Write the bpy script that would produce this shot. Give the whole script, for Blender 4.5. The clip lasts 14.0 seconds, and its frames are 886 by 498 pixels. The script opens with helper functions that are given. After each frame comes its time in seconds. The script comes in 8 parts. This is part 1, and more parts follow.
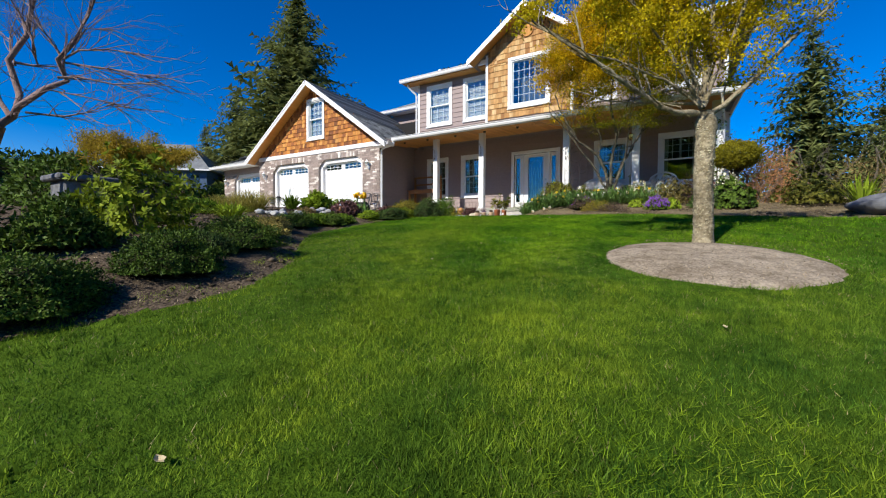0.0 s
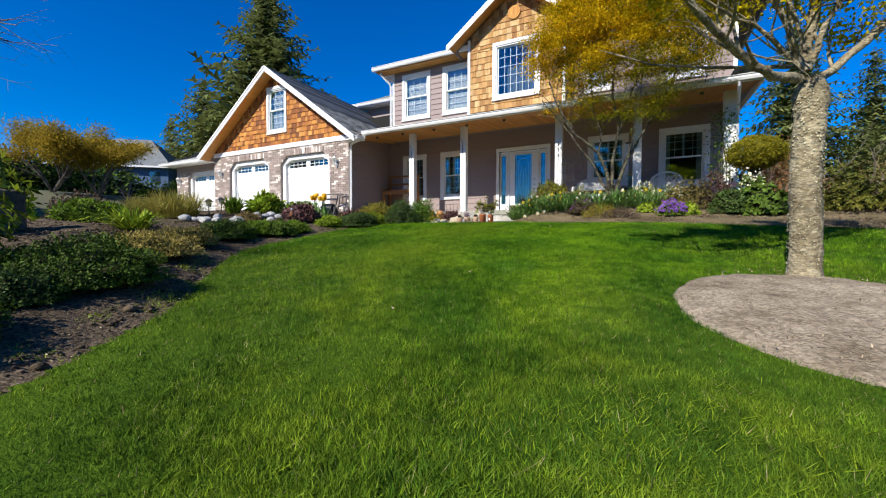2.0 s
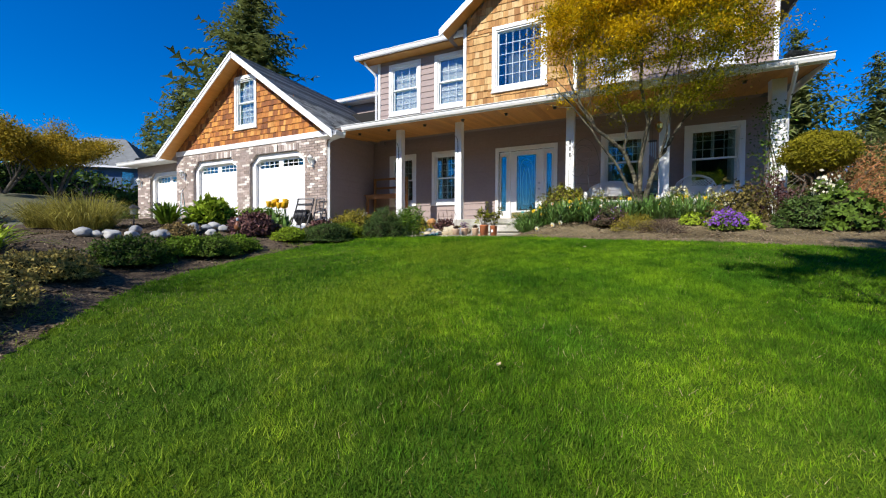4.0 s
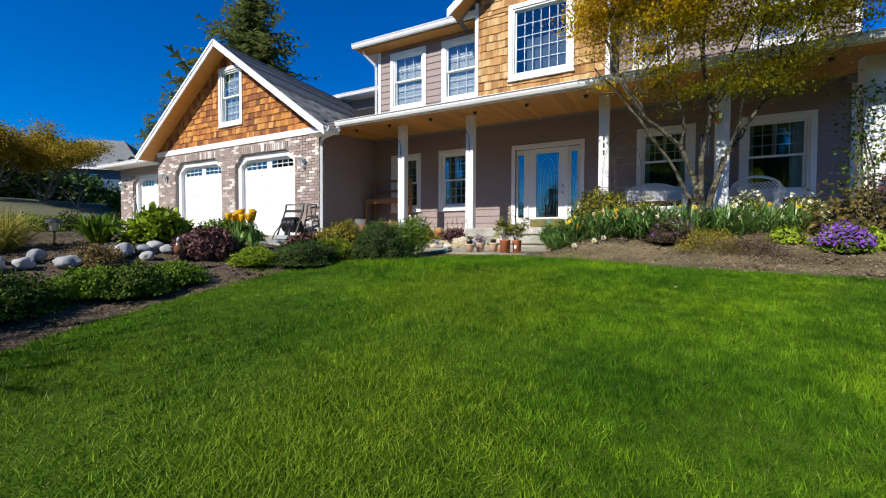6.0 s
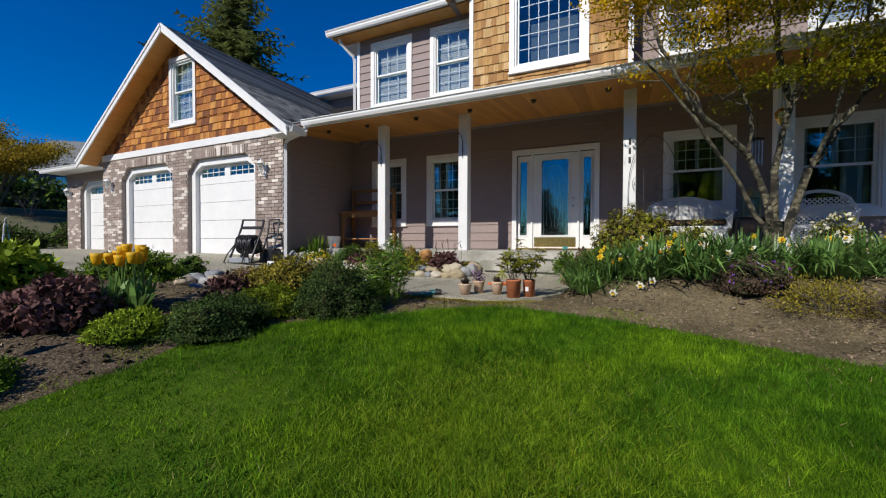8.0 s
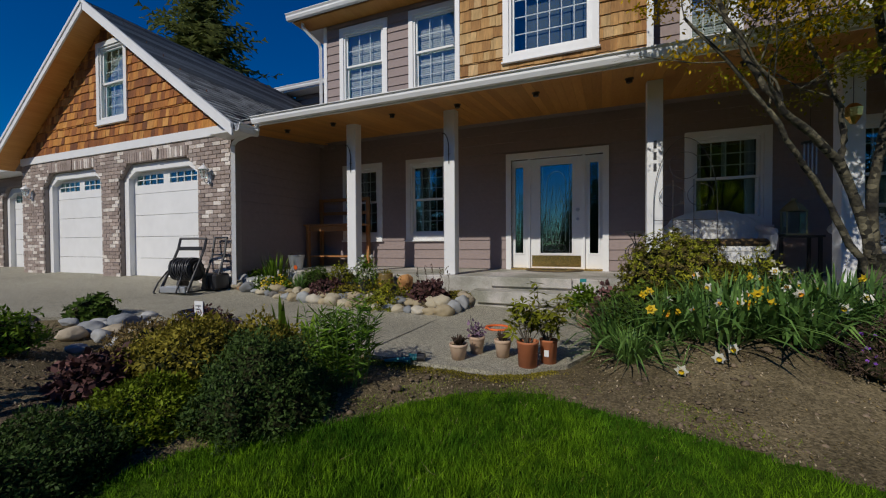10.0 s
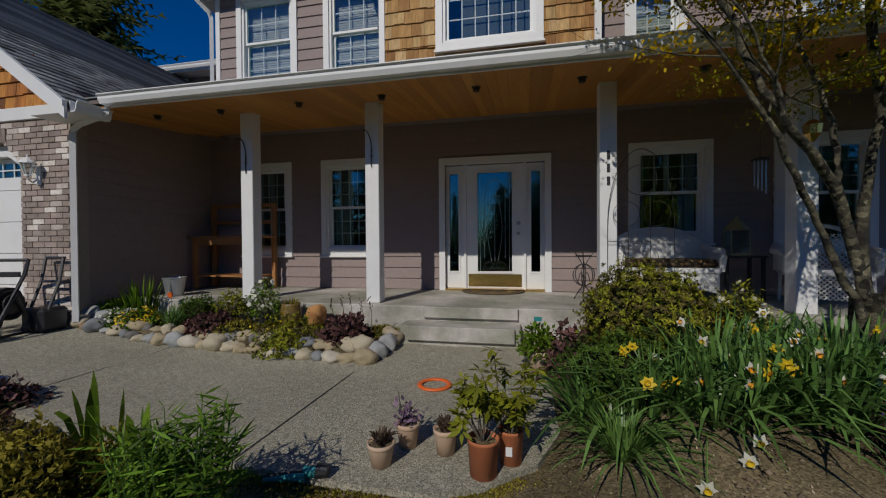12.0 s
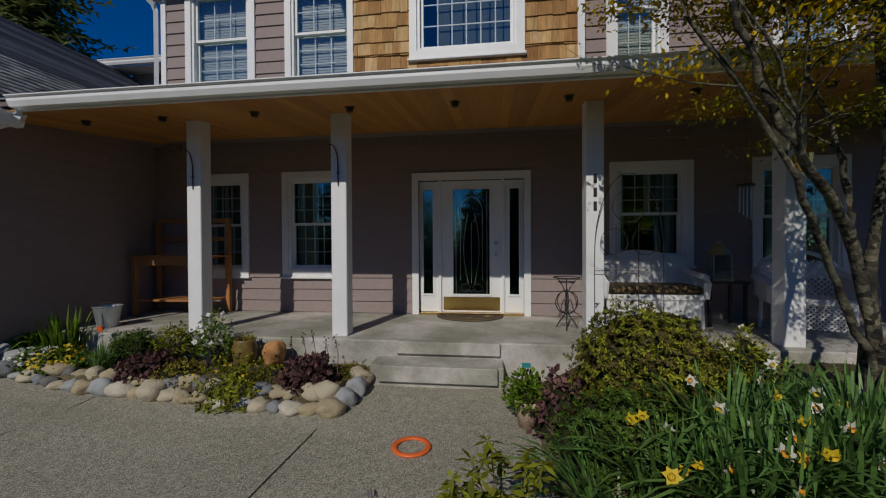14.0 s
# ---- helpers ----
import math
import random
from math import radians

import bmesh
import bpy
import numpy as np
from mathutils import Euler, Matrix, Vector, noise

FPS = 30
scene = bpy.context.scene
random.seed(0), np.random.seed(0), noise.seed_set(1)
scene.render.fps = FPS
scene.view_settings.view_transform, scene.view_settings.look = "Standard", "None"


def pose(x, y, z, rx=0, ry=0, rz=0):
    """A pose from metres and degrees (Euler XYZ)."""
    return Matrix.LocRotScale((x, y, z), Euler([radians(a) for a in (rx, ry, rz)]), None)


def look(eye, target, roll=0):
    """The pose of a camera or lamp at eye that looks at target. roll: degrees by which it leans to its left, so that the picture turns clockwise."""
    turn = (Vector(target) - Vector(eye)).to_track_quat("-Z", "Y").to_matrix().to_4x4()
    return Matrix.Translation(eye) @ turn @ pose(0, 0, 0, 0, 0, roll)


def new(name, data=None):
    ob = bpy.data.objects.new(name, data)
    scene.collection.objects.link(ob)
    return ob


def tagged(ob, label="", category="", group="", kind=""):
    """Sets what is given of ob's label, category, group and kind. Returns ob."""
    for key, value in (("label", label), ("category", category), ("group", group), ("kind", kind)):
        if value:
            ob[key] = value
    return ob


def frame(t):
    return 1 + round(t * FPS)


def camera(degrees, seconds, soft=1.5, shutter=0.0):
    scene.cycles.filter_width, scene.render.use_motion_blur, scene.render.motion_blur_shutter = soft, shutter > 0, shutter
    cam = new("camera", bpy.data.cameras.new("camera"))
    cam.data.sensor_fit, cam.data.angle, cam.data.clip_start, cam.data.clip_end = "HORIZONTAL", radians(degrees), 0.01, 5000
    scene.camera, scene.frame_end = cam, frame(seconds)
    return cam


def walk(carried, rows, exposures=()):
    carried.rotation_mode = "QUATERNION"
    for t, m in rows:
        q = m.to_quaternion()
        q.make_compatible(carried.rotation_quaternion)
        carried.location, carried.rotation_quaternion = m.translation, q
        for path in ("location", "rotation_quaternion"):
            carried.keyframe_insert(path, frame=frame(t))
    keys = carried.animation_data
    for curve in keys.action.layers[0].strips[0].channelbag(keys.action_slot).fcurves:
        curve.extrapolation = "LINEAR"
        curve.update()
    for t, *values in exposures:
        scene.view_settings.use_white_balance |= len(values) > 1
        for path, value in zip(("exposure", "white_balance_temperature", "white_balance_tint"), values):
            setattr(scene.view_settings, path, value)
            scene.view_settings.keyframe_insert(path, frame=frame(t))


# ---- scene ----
cam = camera(97.4, 14.0, soft=1.15)
PATH = [
    (0, (0.221, 0.374, -0.418), (-0.778, 2.106, -0.49), 0.2),
    (0.5, (0.029, 0.727, -0.38), (-0.949, 2.47, -0.452), 0.2),
    (1, (-0.157, 1.057, -0.338), (-1.109, 2.815, -0.412), 0.1),
    (1.5, (-0.326, 1.395, -0.28), (-1.254, 3.165, -0.351), 0.2),
    (2, (-0.489, 1.758, -0.205), (-1.397, 3.538, -0.279), 0.1),
    (2.5, (-0.638, 2.132, -0.138), (-1.533, 3.92, -0.206), 0.1),
    (3, (-0.808, 2.515, -0.077), (-1.69, 4.31, -0.141), 0.2),
    (3.2, (-0.885, 2.659, -0.048), (-1.759, 4.457, -0.112), 0.3),
    (5.3, (-1.784, 3.99, 0.136), (-2.642, 5.796, 0.092), 0.3),
    (5.5, (-1.803, 4.099, 0.183), (-2.681, 5.895, 0.134), 0.2),
    (6, (-1.994, 4.494, 0.27), (-2.882, 6.286, 0.219), 0.2),
    (6.5, (-2.184, 4.859, 0.379), (-3.069, 6.652, 0.326), 0.1),
    (7, (-2.352, 5.235, 0.485), (-3.227, 7.033, 0.435), 0.1),
    (7.5, (-2.501, 5.597, 0.579), (-3.362, 7.402, 0.537), 0.2),
    (8, (-2.647, 5.957, 0.675), (-3.496, 7.768, 0.64), 0.2),
    (8.2, (-2.71, 6.087, 0.709), (-3.552, 7.901, 0.676), 0.3),
    (10.3, (-3.288, 7.304, 1.087), (-4.016, 9.167, 1.051), -0.5),
    (10.5, (-3.33, 7.409, 1.121), (-4.023, 9.285, 1.08), -0.5),
    (11, (-3.416, 7.673, 1.173), (-4.005, 9.584, 1.137), -0.5),
    (11.5, (-3.484, 7.931, 1.228), (-3.977, 9.869, 1.196), -0.5),
    (12, (-3.547, 8.139, 1.3), (-3.96, 10.096, 1.271), -0.4),
    (12.5, (-3.592, 8.295, 1.395), (-3.949, 10.263, 1.366), -0.4),
    (13, (-3.648, 8.426, 1.483), (-3.958, 10.402, 1.455), -0.4),
    (13.5, (-3.685, 8.504, 1.547), (-3.963, 10.484, 1.523), -0.4),
    (14, (-3.705, 8.545, 1.594), (-3.959, 10.529, 1.574), -0.3),
]
EXPOSURES = [(0, 0.34), (3, 0.49), (6.5, 0.22), (8.2, -0.22), (10.3, -0.87), (12.0, -1.07), (14.0, -1.11)]
walk(cam, [(t, look(eye, target, roll)) for t, eye, target, roll in PATH], EXPOSURES)

# ---- world, sun ----
SUN_AZ, SUN_EL = 13.6, 37.0
world = bpy.data.worlds.new("sky")
scene.world = world
world.use_nodes = True
wn = world.node_tree
sky = wn.nodes.new("ShaderNodeTexSky")
sky.sky_type, sky.sun_disc = "NISHITA", False
sky.sun_elevation, sky.sun_rotation = radians(SUN_EL), radians(180 + SUN_AZ)
sky.air_density, sky.dust_density, sky.ozone_density, sky.altitude = 1.0, 0.0, 5.0, 300
grade = wn.nodes.new("ShaderNodeHueSaturation")
grade.inputs["Saturation"].default_value = 1.5
grade.inputs["Hue"].default_value = 0.515
wn.links.new(sky.outputs[0], grade.inputs["Color"])
wn.links.new(grade.outputs[0], wn.nodes["Background"].inputs[0])
wn.nodes["Background"].inputs[1].default_value = 0.112
sun = new("sun", bpy.data.lights.new("sun", "SUN"))
sun.data.energy, sun.data.angle, sun.data.color = 5.0, radians(0.53), (1.0, 0.95, 0.86)
sun.matrix_world = look((-30 * math.sin(radians(SUN_AZ)), -30 * math.cos(radians(SUN_AZ)), 30 * math.tan(radians(SUN_EL))), (0, 0, 0))


# ---- materials ----
def M(name, c1, c2=None, rough=0.7, scale=8.0, big=0.6, bump=0.15, bscale=60.0, metal=0.0, pick="", ramp=None, spec=0.5, trans=0.0):
    """A procedural surface: two-scale colour variation, relief, and a random tone for each piece where pick is 'object' or 'island'."""
    m = bpy.data.materials.new(name)
    m.use_nodes = True
    t = m.node_tree
    b = t.nodes["Principled BSDF"]
    c2 = c2 or tuple(min(1, v * 1.25 + 0.01) for v in c1)
    co = t.nodes.new("ShaderNodeTexCoord")
    n1 = t.nodes.new("ShaderNodeTexNoise")
    n1.inputs["Scale"].default_value, n1.inputs["Detail"].default_value = scale, 6
    n2 = t.nodes.new("ShaderNodeTexNoise")
    n2.inputs["Scale"].default_value, n2.inputs["Detail"].default_value = big, 3
    geo = t.nodes.new("ShaderNodeNewGeometry")
    pos = geo.outputs["Position"]
    t.links.new(pos, n1.inputs["Vector"]), t.links.new(pos, n2.inputs["Vector"])
    mixf = t.nodes.new("ShaderNodeMath")
    mixf.operation = "MULTIPLY_ADD"
    mixf.inputs[1].default_value = 0.5
    half = t.nodes.new("ShaderNodeMath")
    half.operation = "MULTIPLY"
    half.inputs[1].default_value = 0.5
    t.links.new(n2.outputs[0], half.inputs[0])
    t.links.new(n1.outputs[0], mixf.inputs[0]), t.links.new(half.outputs[0], mixf.inputs[2])
    stretch = t.nodes.new("ShaderNodeMapRange")
    stretch.inputs["From Min"].default_value, stretch.inputs["From Max"].default_value = 0.32, 0.68
    t.links.new(mixf.outputs[0], stretch.inputs["Value"])
    mix = t.nodes.new("ShaderNodeMix")
    mix.data_type = "RGBA"
    mix.inputs["A"].default_value, mix.inputs["B"].default_value = (*c1, 1), (*c2, 1)
    t.links.new(stretch.outputs[0], mix.inputs["Factor"])
    out = mix.outputs["Result"]
    if pick:
        r = t.nodes.new("ShaderNodeValToRGB")
        stops = ramp or [(0, (0.72, 0.72, 0.72)), (1, (1.2, 1.2, 1.2))]
        r.color_ramp.interpolation = "CONSTANT" if ramp and len(ramp) > 2 else "LINEAR"
        while len(r.color_ramp.elements) < len(stops):
            r.color_ramp.elements.new(0.5)
        for e, (p, c) in zip(r.color_ramp.elements, stops):
            e.position, e.color = p, (*c, 1)
        if pick == "object":
            t.links.new(t.nodes.new("ShaderNodeObjectInfo").outputs["Random"], r.inputs[0])
        else:
            t.links.new(geo.outputs["Random Per Island"], r.inputs[0])
        mul = t.nodes.new("ShaderNodeMix")
        mul.data_type, mul.blend_type = "RGBA", "MULTIPLY"
        mul.inputs["Factor"].default_value = 1
        t.links.new(out, mul.inputs["A"]), t.links.new(r.outputs[0], mul.inputs["B"])
        out = mul.outputs["Result"]
    t.links.new(out, b.inputs["Base Color"])
    b.inputs["Roughness"].default_value, b.inputs["Metallic"].default_value = rough, metal
    b.inputs["Specular IOR Level"].default_value = spec
    if bump:
        n3 = t.nodes.new("ShaderNodeTexNoise")
        n3.inputs["Scale"].default_value, n3.inputs["Detail"].default_value = bscale, 5
        t.links.new(pos, n3.inputs["Vector"])
        bp = t.nodes.new("ShaderNodeBump")
        bp.inputs["Strength"].default_value, bp.inputs["Distance"].default_value = bump, 0.02
        t.links.new(n3.outputs[0], bp.inputs["Height"]), t.links.new(bp.outputs[0], b.inputs["Normal"])
    if trans:
        tl = t.nodes.new("ShaderNodeBsdfTranslucent")
        t.links.new(out, tl.inputs["Color"])
        ms = t.nodes.new("ShaderNodeMixShader")
        ms.inputs[0].default_value = trans
        t.links.new(b.outputs[0], ms.inputs[1]), t.links.new(tl.outputs[0], ms.inputs[2])
        t.links.new(ms.outputs[0], t.nodes["Material Output"].inputs[0])
    return m


def stretched(m, vec, node="ShaderNodeTexNoise"):
    """Draws a material's grain out along an axis."""
    t = m.node_tree
    mp = t.nodes.new("ShaderNodeMapping")
    mp.inputs["Scale"].default_value = vec
    geo = [n for n in t.nodes if n.bl_idname == "ShaderNodeNewGeometry"][0]
    t.links.new(geo.outputs["Position"], mp.inputs["Vector"])
    for n in t.nodes:
        if n.bl_idname == node:
            t.links.new(mp.outputs[0], n.inputs["Vector"])
    return m


def glass_material(name, tint, ior=1.5):
    m = bpy.data.materials.new(name)
    m.use_nodes = True
    t = m.node_tree
    lw = t.nodes.new("ShaderNodeLayerWeight")
    lw.inputs[0].default_value = 0.5
    pw_ = t.nodes.new("ShaderNodeMath")
    pw_.operation, pw_.inputs[1].default_value = "POWER", 4.0
    t.links.new(lw.outputs["Facing"], pw_.inputs[0])
    fr = t.nodes.new("ShaderNodeMapRange")
    r0 = ((ior - 1) / (ior + 1)) ** 2
    fr.inputs["To Min"].default_value, fr.inputs["To Max"].default_value = r0, 1.0
    t.links.new(pw_.outputs[0], fr.inputs["Value"])
    tr = t.nodes.new("ShaderNodeBsdfTransparent")
    tr.inputs[0].default_value = (*tint, 1)
    gl = t.nodes.new("ShaderNodeBsdfGlossy")
    gl.inputs["Roughness"].default_value = 0.02
    gl.inputs["Color"].default_value = (0.5, 0.95, 1.0, 1)
    n = t.nodes.new("ShaderNodeTexNoise")
    n.inputs["Scale"].default_value = 1.3
    bp = t.nodes.new("ShaderNodeBump")
    bp.inputs["Strength"].default_value, bp.inputs["Distance"].default_value = 0.04, 0.05
    t.links.new(n.outputs[0], bp.inputs["Height"]), t.links.new(bp.outputs[0], gl.inputs["Normal"])
    ms = t.nodes.new("ShaderNodeMixShader")
    t.links.new(fr.outputs[0], ms.inputs[0])
    t.links.new(tr.outputs[0], ms.inputs[1]), t.links.new(gl.outputs[0], ms.inputs[2])
    t.links.new(ms.outputs[0], t.nodes["Material Output"].inputs[0])
    return m


def pebbled(m, scale, lo=0.45, hi=1.45):
    """Breaks a material up into small stones of varied tone."""
    t = m.node_tree
    b = t.nodes["Principled BSDF"]
    src = b.inputs["Base Color"].links[0].from_socket
    geo = [n for n in t.nodes if n.bl_idname == "ShaderNodeNewGeometry"][0]
    v = t.nodes.new("ShaderNodeTexVoronoi")
    v.inputs["Scale"].default_value = scale
    t.links.new(geo.outputs["Position"], v.inputs["Vector"])
    bw = t.nodes.new("ShaderNodeRGBToBW")
    t.links.new(v.outputs["Color"], bw.inputs[0])
    r = t.nodes.new("ShaderNodeMapRange")
    r.inputs["From Min"].default_value, r.inputs["From Max"].default_value, r.inputs["To Min"].default_value, r.inputs["To Max"].default_value = 0.15, 0.85, lo, hi
    t.links.new(bw.outputs[0], r.inputs["Value"])
    mul = t.nodes.new("ShaderNodeMix")
    mul.data_type, mul.blend_type = "RGBA", "MULTIPLY"
    mul.inputs["Factor"].default_value = 1
    t.links.new(src, mul.inputs["A"]), t.links.new(r.outputs[0], mul.inputs["B"])
    t.links.new(mul.outputs["Result"], b.inputs["Base Color"])
    return m


def patchy(m, scale, lo, hi, detail=3.0, low=0.36, high=0.64):
    """Varies a material's colour in soft patches between two tints."""
    t = m.node_tree
    b = t.nodes["Principled BSDF"]
    src = b.inputs["Base Color"].links[0].from_socket
    ends = [q.to_socket for q in src.links]
    geo = [n for n in t.nodes if n.bl_idname == "ShaderNodeNewGeometry"][0]
    n = t.nodes.new("ShaderNodeTexNoise")
    n.inputs["Scale"].default_value, n.inputs["Detail"].default_value = scale, detail
    t.links.new(geo.outputs["Position"], n.inputs["Vector"])
    r = t.nodes.new("ShaderNodeMapRange")
    r.inputs["From Min"].default_value, r.inputs["From Max"].default_value = low, high
    t.links.new(n.outputs[0], r.inputs["Value"])
    tint = t.nodes.new("ShaderNodeMix")
    tint.data_type = "RGBA"
    tint.inputs["A"].default_value, tint.inputs["B"].default_value = (*lo, 1), (*hi, 1)
    t.links.new(r.outputs[0], tint.inputs["Factor"])
    mul = t.nodes.new("ShaderNodeMix")
    mul.data_type, mul.blend_type = "RGBA", "MULTIPLY"
    mul.inputs["Factor"].default_value = 1
    t.links.new(src, mul.inputs["A"]), t.links.new(tint.outputs["Result"], mul.inputs["B"])
    for q in ends:
        t.links.new(mul.outputs["Result"], q)
    return m


WHITE = M("white paint", (0.72, 0.72, 0.71), (0.8, 0.8, 0.79), rough=0.5, scale=5, big=0.8, bump=0.05, bscale=90)
SIDING = M("mauve siding", (0.265, 0.207, 0.194), (0.32, 0.252, 0.235), rough=0.75, scale=14, big=0.5, bump=0.12, bscale=120, pick="island", ramp=[(0, (0.93, 0.93, 0.93)), (1, (1.06, 1.05, 1.05))])
SHEATH = M("wall core", (0.2, 0.16, 0.15), rough=0.9)
MORTAR = M("mortar", (0.27, 0.222, 0.195), (0.37, 0.315, 0.28), rough=0.95, scale=30, bump=0.4, bscale=150)
BRICK_RAMP = [(0, (0.4, 0.325, 0.29)), (0.2, (0.46, 0.375, 0.335)), (0.4, (0.35, 0.285, 0.255)), (0.56, (0.43, 0.36, 0.325)), (0.7, (0.86, 0.8, 0.74)), (0.88, (0.66, 0.58, 0.53))]
BRICK = M("brick", (0.55, 0.53, 0.5), (1.02, 1.0, 0.98), rough=0.9, scale=35, big=4, bump=0.35, bscale=140, pick="object",
          ramp=BRICK_RAMP)
BRICK_FAR = M("brick far", (0.55, 0.53, 0.5), (1.02, 1.0, 0.98), rough=0.9, scale=35, big=4, bump=0.35, bscale=140, pick="island",
              ramp=BRICK_RAMP)
CEDAR_RAMP = [(0, (0.45, 0.17, 0.03)), (0.2, (0.27, 0.088, 0.018)), (0.4, (0.55, 0.24, 0.045)), (0.58, (0.37, 0.135, 0.025)), (0.78, (0.19, 0.062, 0.015)), (0.9, (0.62, 0.3, 0.075))]
CEDAR = stretched(M("cedar shake", (0.5, 0.47, 0.44), (1.2, 1.18, 1.14), rough=0.8, scale=9, big=2, bump=0.5, bscale=22, pick="object", ramp=CEDAR_RAMP), (5, 5, 0.5))
CEDAR_FAR = stretched(M("cedar shake far", (0.5, 0.47, 0.44), (1.2, 1.18, 1.14), rough=0.8, scale=9, big=2, bump=0.5, bscale=22, pick="island", ramp=CEDAR_RAMP), (5, 5, 0.5))
PALE_RAMP = [(0, (0.54, 0.31, 0.115)), (0.2, (0.42, 0.22, 0.075)), (0.4, (0.62, 0.41, 0.18)), (0.6, (0.5, 0.28, 0.1)), (0.78, (0.34, 0.165, 0.055)), (0.9, (0.67, 0.45, 0.22))]
CEDAR_PALE = stretched(M("weathered cedar shake", (0.55, 0.53, 0.5), (1.15, 1.13, 1.1), rough=0.85, scale=9, big=2, bump=0.5, bscale=22, pick="object", ramp=PALE_RAMP), (5, 5, 0.5))
ROOFING = M("asphalt shingle", (0.15, 0.162, 0.165), (0.27, 0.283, 0.283), rough=0.95, scale=40, big=2, bump=0.5, bscale=200, pick="island", ramp=[(0, (0.45, 0.45, 0.47)), (1, (1.5, 1.5, 1.48))])
ROOFING_ONE = M("asphalt shingle tab", (0.15, 0.162, 0.165), (0.27, 0.283, 0.283), rough=0.95, scale=40, big=2, bump=0.5, bscale=200, pick="object", ramp=[(0, (0.45, 0.45, 0.47)), (1, (1.5, 1.5, 1.48))])
SOFFIT = stretched(M("cedar soffit", (0.47, 0.2, 0.035), (0.6, 0.3, 0.07), rough=0.5, scale=7, big=1, bump=0.1, bscale=20, pick="object", ramp=[(0, (0.8, 0.78, 0.74)), (1, (1.12, 1.1, 1.08))]), (6, 0.6, 6))
CONCRETE = patchy(pebbled(patchy(M("concrete", (0.32, 0.3, 0.272), (0.48, 0.455, 0.42), rough=0.85, scale=12, big=1.2, bump=0.35, bscale=160), 1.6, (0.78, 0.79, 0.73), (1.12, 1.1, 1.1), 6.0, 0.42, 0.58), 170, 0.82, 1.18), 0.9, (0.9, 0.92, 0.86), (1.3, 1.3, 1.32), 7.0, 0.5, 0.62)
AGG = pebbled(M("exposed aggregate", (0.262, 0.243, 0.18), (0.365, 0.338, 0.258), rough=0.9, scale=14, big=0.7, bump=0.5, bscale=110), 120, 0.55, 1.5)
GLASS = glass_material("window glass", (0.85, 0.87, 0.87), 2.05)
# near-black colour paints the shade of the rooms behind the glass
ROOM_SHADE = M("painted room shade", (0.007, 0.0065, 0.006), (0.011, 0.01, 0.009), rough=0.9)
# blue-grey that paints a dim room and reflected sky into the bay panes
BAY_TINT = M("bay pane backing tint", (0.05, 0.085, 0.09), (0.08, 0.12, 0.125), rough=0.8)
BLIND = M("white blind", (0.34, 0.38, 0.37), (0.42, 0.46, 0.45), rough=0.6, bump=0)
BRASS = M("brass", (0.62, 0.42, 0.13), (0.72, 0.5, 0.18), rough=0.25, metal=1.0, bump=0.03)
IRON = M("black iron", (0.02, 0.02, 0.022), (0.035, 0.033, 0.03), rough=0.5, bump=0.1)
GALV = M("galvanised metal", (0.42, 0.44, 0.46), (0.55, 0.57, 0.59), rough=0.4, metal=0.7, bump=0.05)
SOIL = pebbled(M("bed soil", (0.098, 0.08, 0.046), (0.218, 0.178, 0.11), rough=1.0, scale=60, big=1.1, bump=0.7, bscale=70, spec=0.1), 75, 0.65, 1.35)
patchy(SOIL, 2.0, (0.62, 0.6, 0.56), (1.22, 1.18, 1.1), 5.0)
TURF = M("lawn turf", (0.026, 0.06, 0.005), (0.08, 0.14, 0.011), rough=0.95, scale=26, big=0.9, bump=0.8, bscale=90, spec=0.03)
LUSH = M("lush grass blade", (0.018, 0.072, 0.006), (0.138, 0.288, 0.015), rough=0.7, scale=17, big=1.3, bump=0, spec=0.05, pick="island", ramp=[(0, (0.5, 0.54, 0.5)), (1, (1.5, 1.42, 1.3))], trans=0.32)
BLADE = M("grass blade", (0.025, 0.069, 0.009), (0.157, 0.262, 0.027), rough=0.7, scale=17, big=1.3, bump=0, spec=0.05, pick="island", ramp=[(0, (0.5, 0.54, 0.55)), (1, (1.5, 1.42, 1.3))], trans=0.3)
STRAW = M("dead grass blade", (0.24, 0.2, 0.08), (0.46, 0.4, 0.2), rough=0.8, scale=17, big=1.3, bump=0, spec=0.1, pick="island", ramp=[(0, (0.6, 0.6, 0.6)), (1, (1.3, 1.3, 1.3))], trans=0.2)
for grassy in (BLADE, LUSH):
    patchy(grassy, 1.5, (0.75, 0.86, 0.95), (1.5, 1.28, 1.0))
    patchy(grassy, 7.0, (0.72, 0.8, 0.8), (1.45, 1.35, 1.25), 4.0)
SOIL_DARK = pebbled(M("grey gravelly soil", (0.044, 0.033, 0.022), (0.125, 0.094, 0.063), rough=1.0, scale=60, big=1.1, bump=0.8, bscale=60, spec=0.1), 60, 0.45, 1.7)
CHIPS = pebbled(M("wood chip ring", (0.19, 0.148, 0.1), (0.46, 0.385, 0.285), rough=1.0, scale=7, big=2.4, bump=0.9, bscale=60, spec=0.1), 60, 0.7, 1.2)
FIELD = M("rough field", (0.06, 0.075, 0.03), (0.14, 0.125, 0.065), rough=1.0, scale=2, big=0.15, bump=0.6, bscale=8)
BARK_PALE = patchy(pebbled(stretched(M("pale lichen bark", (0.15, 0.12, 0.075), (0.4, 0.35, 0.25), rough=0.95, scale=16, big=3, bump=0.9, bscale=40), (1, 1, 1.6)), 45, 0.68, 1.25), 14, (0.74, 0.71, 0.6), (1.12, 1.12, 1.04), 5.0, 0.42, 0.58)
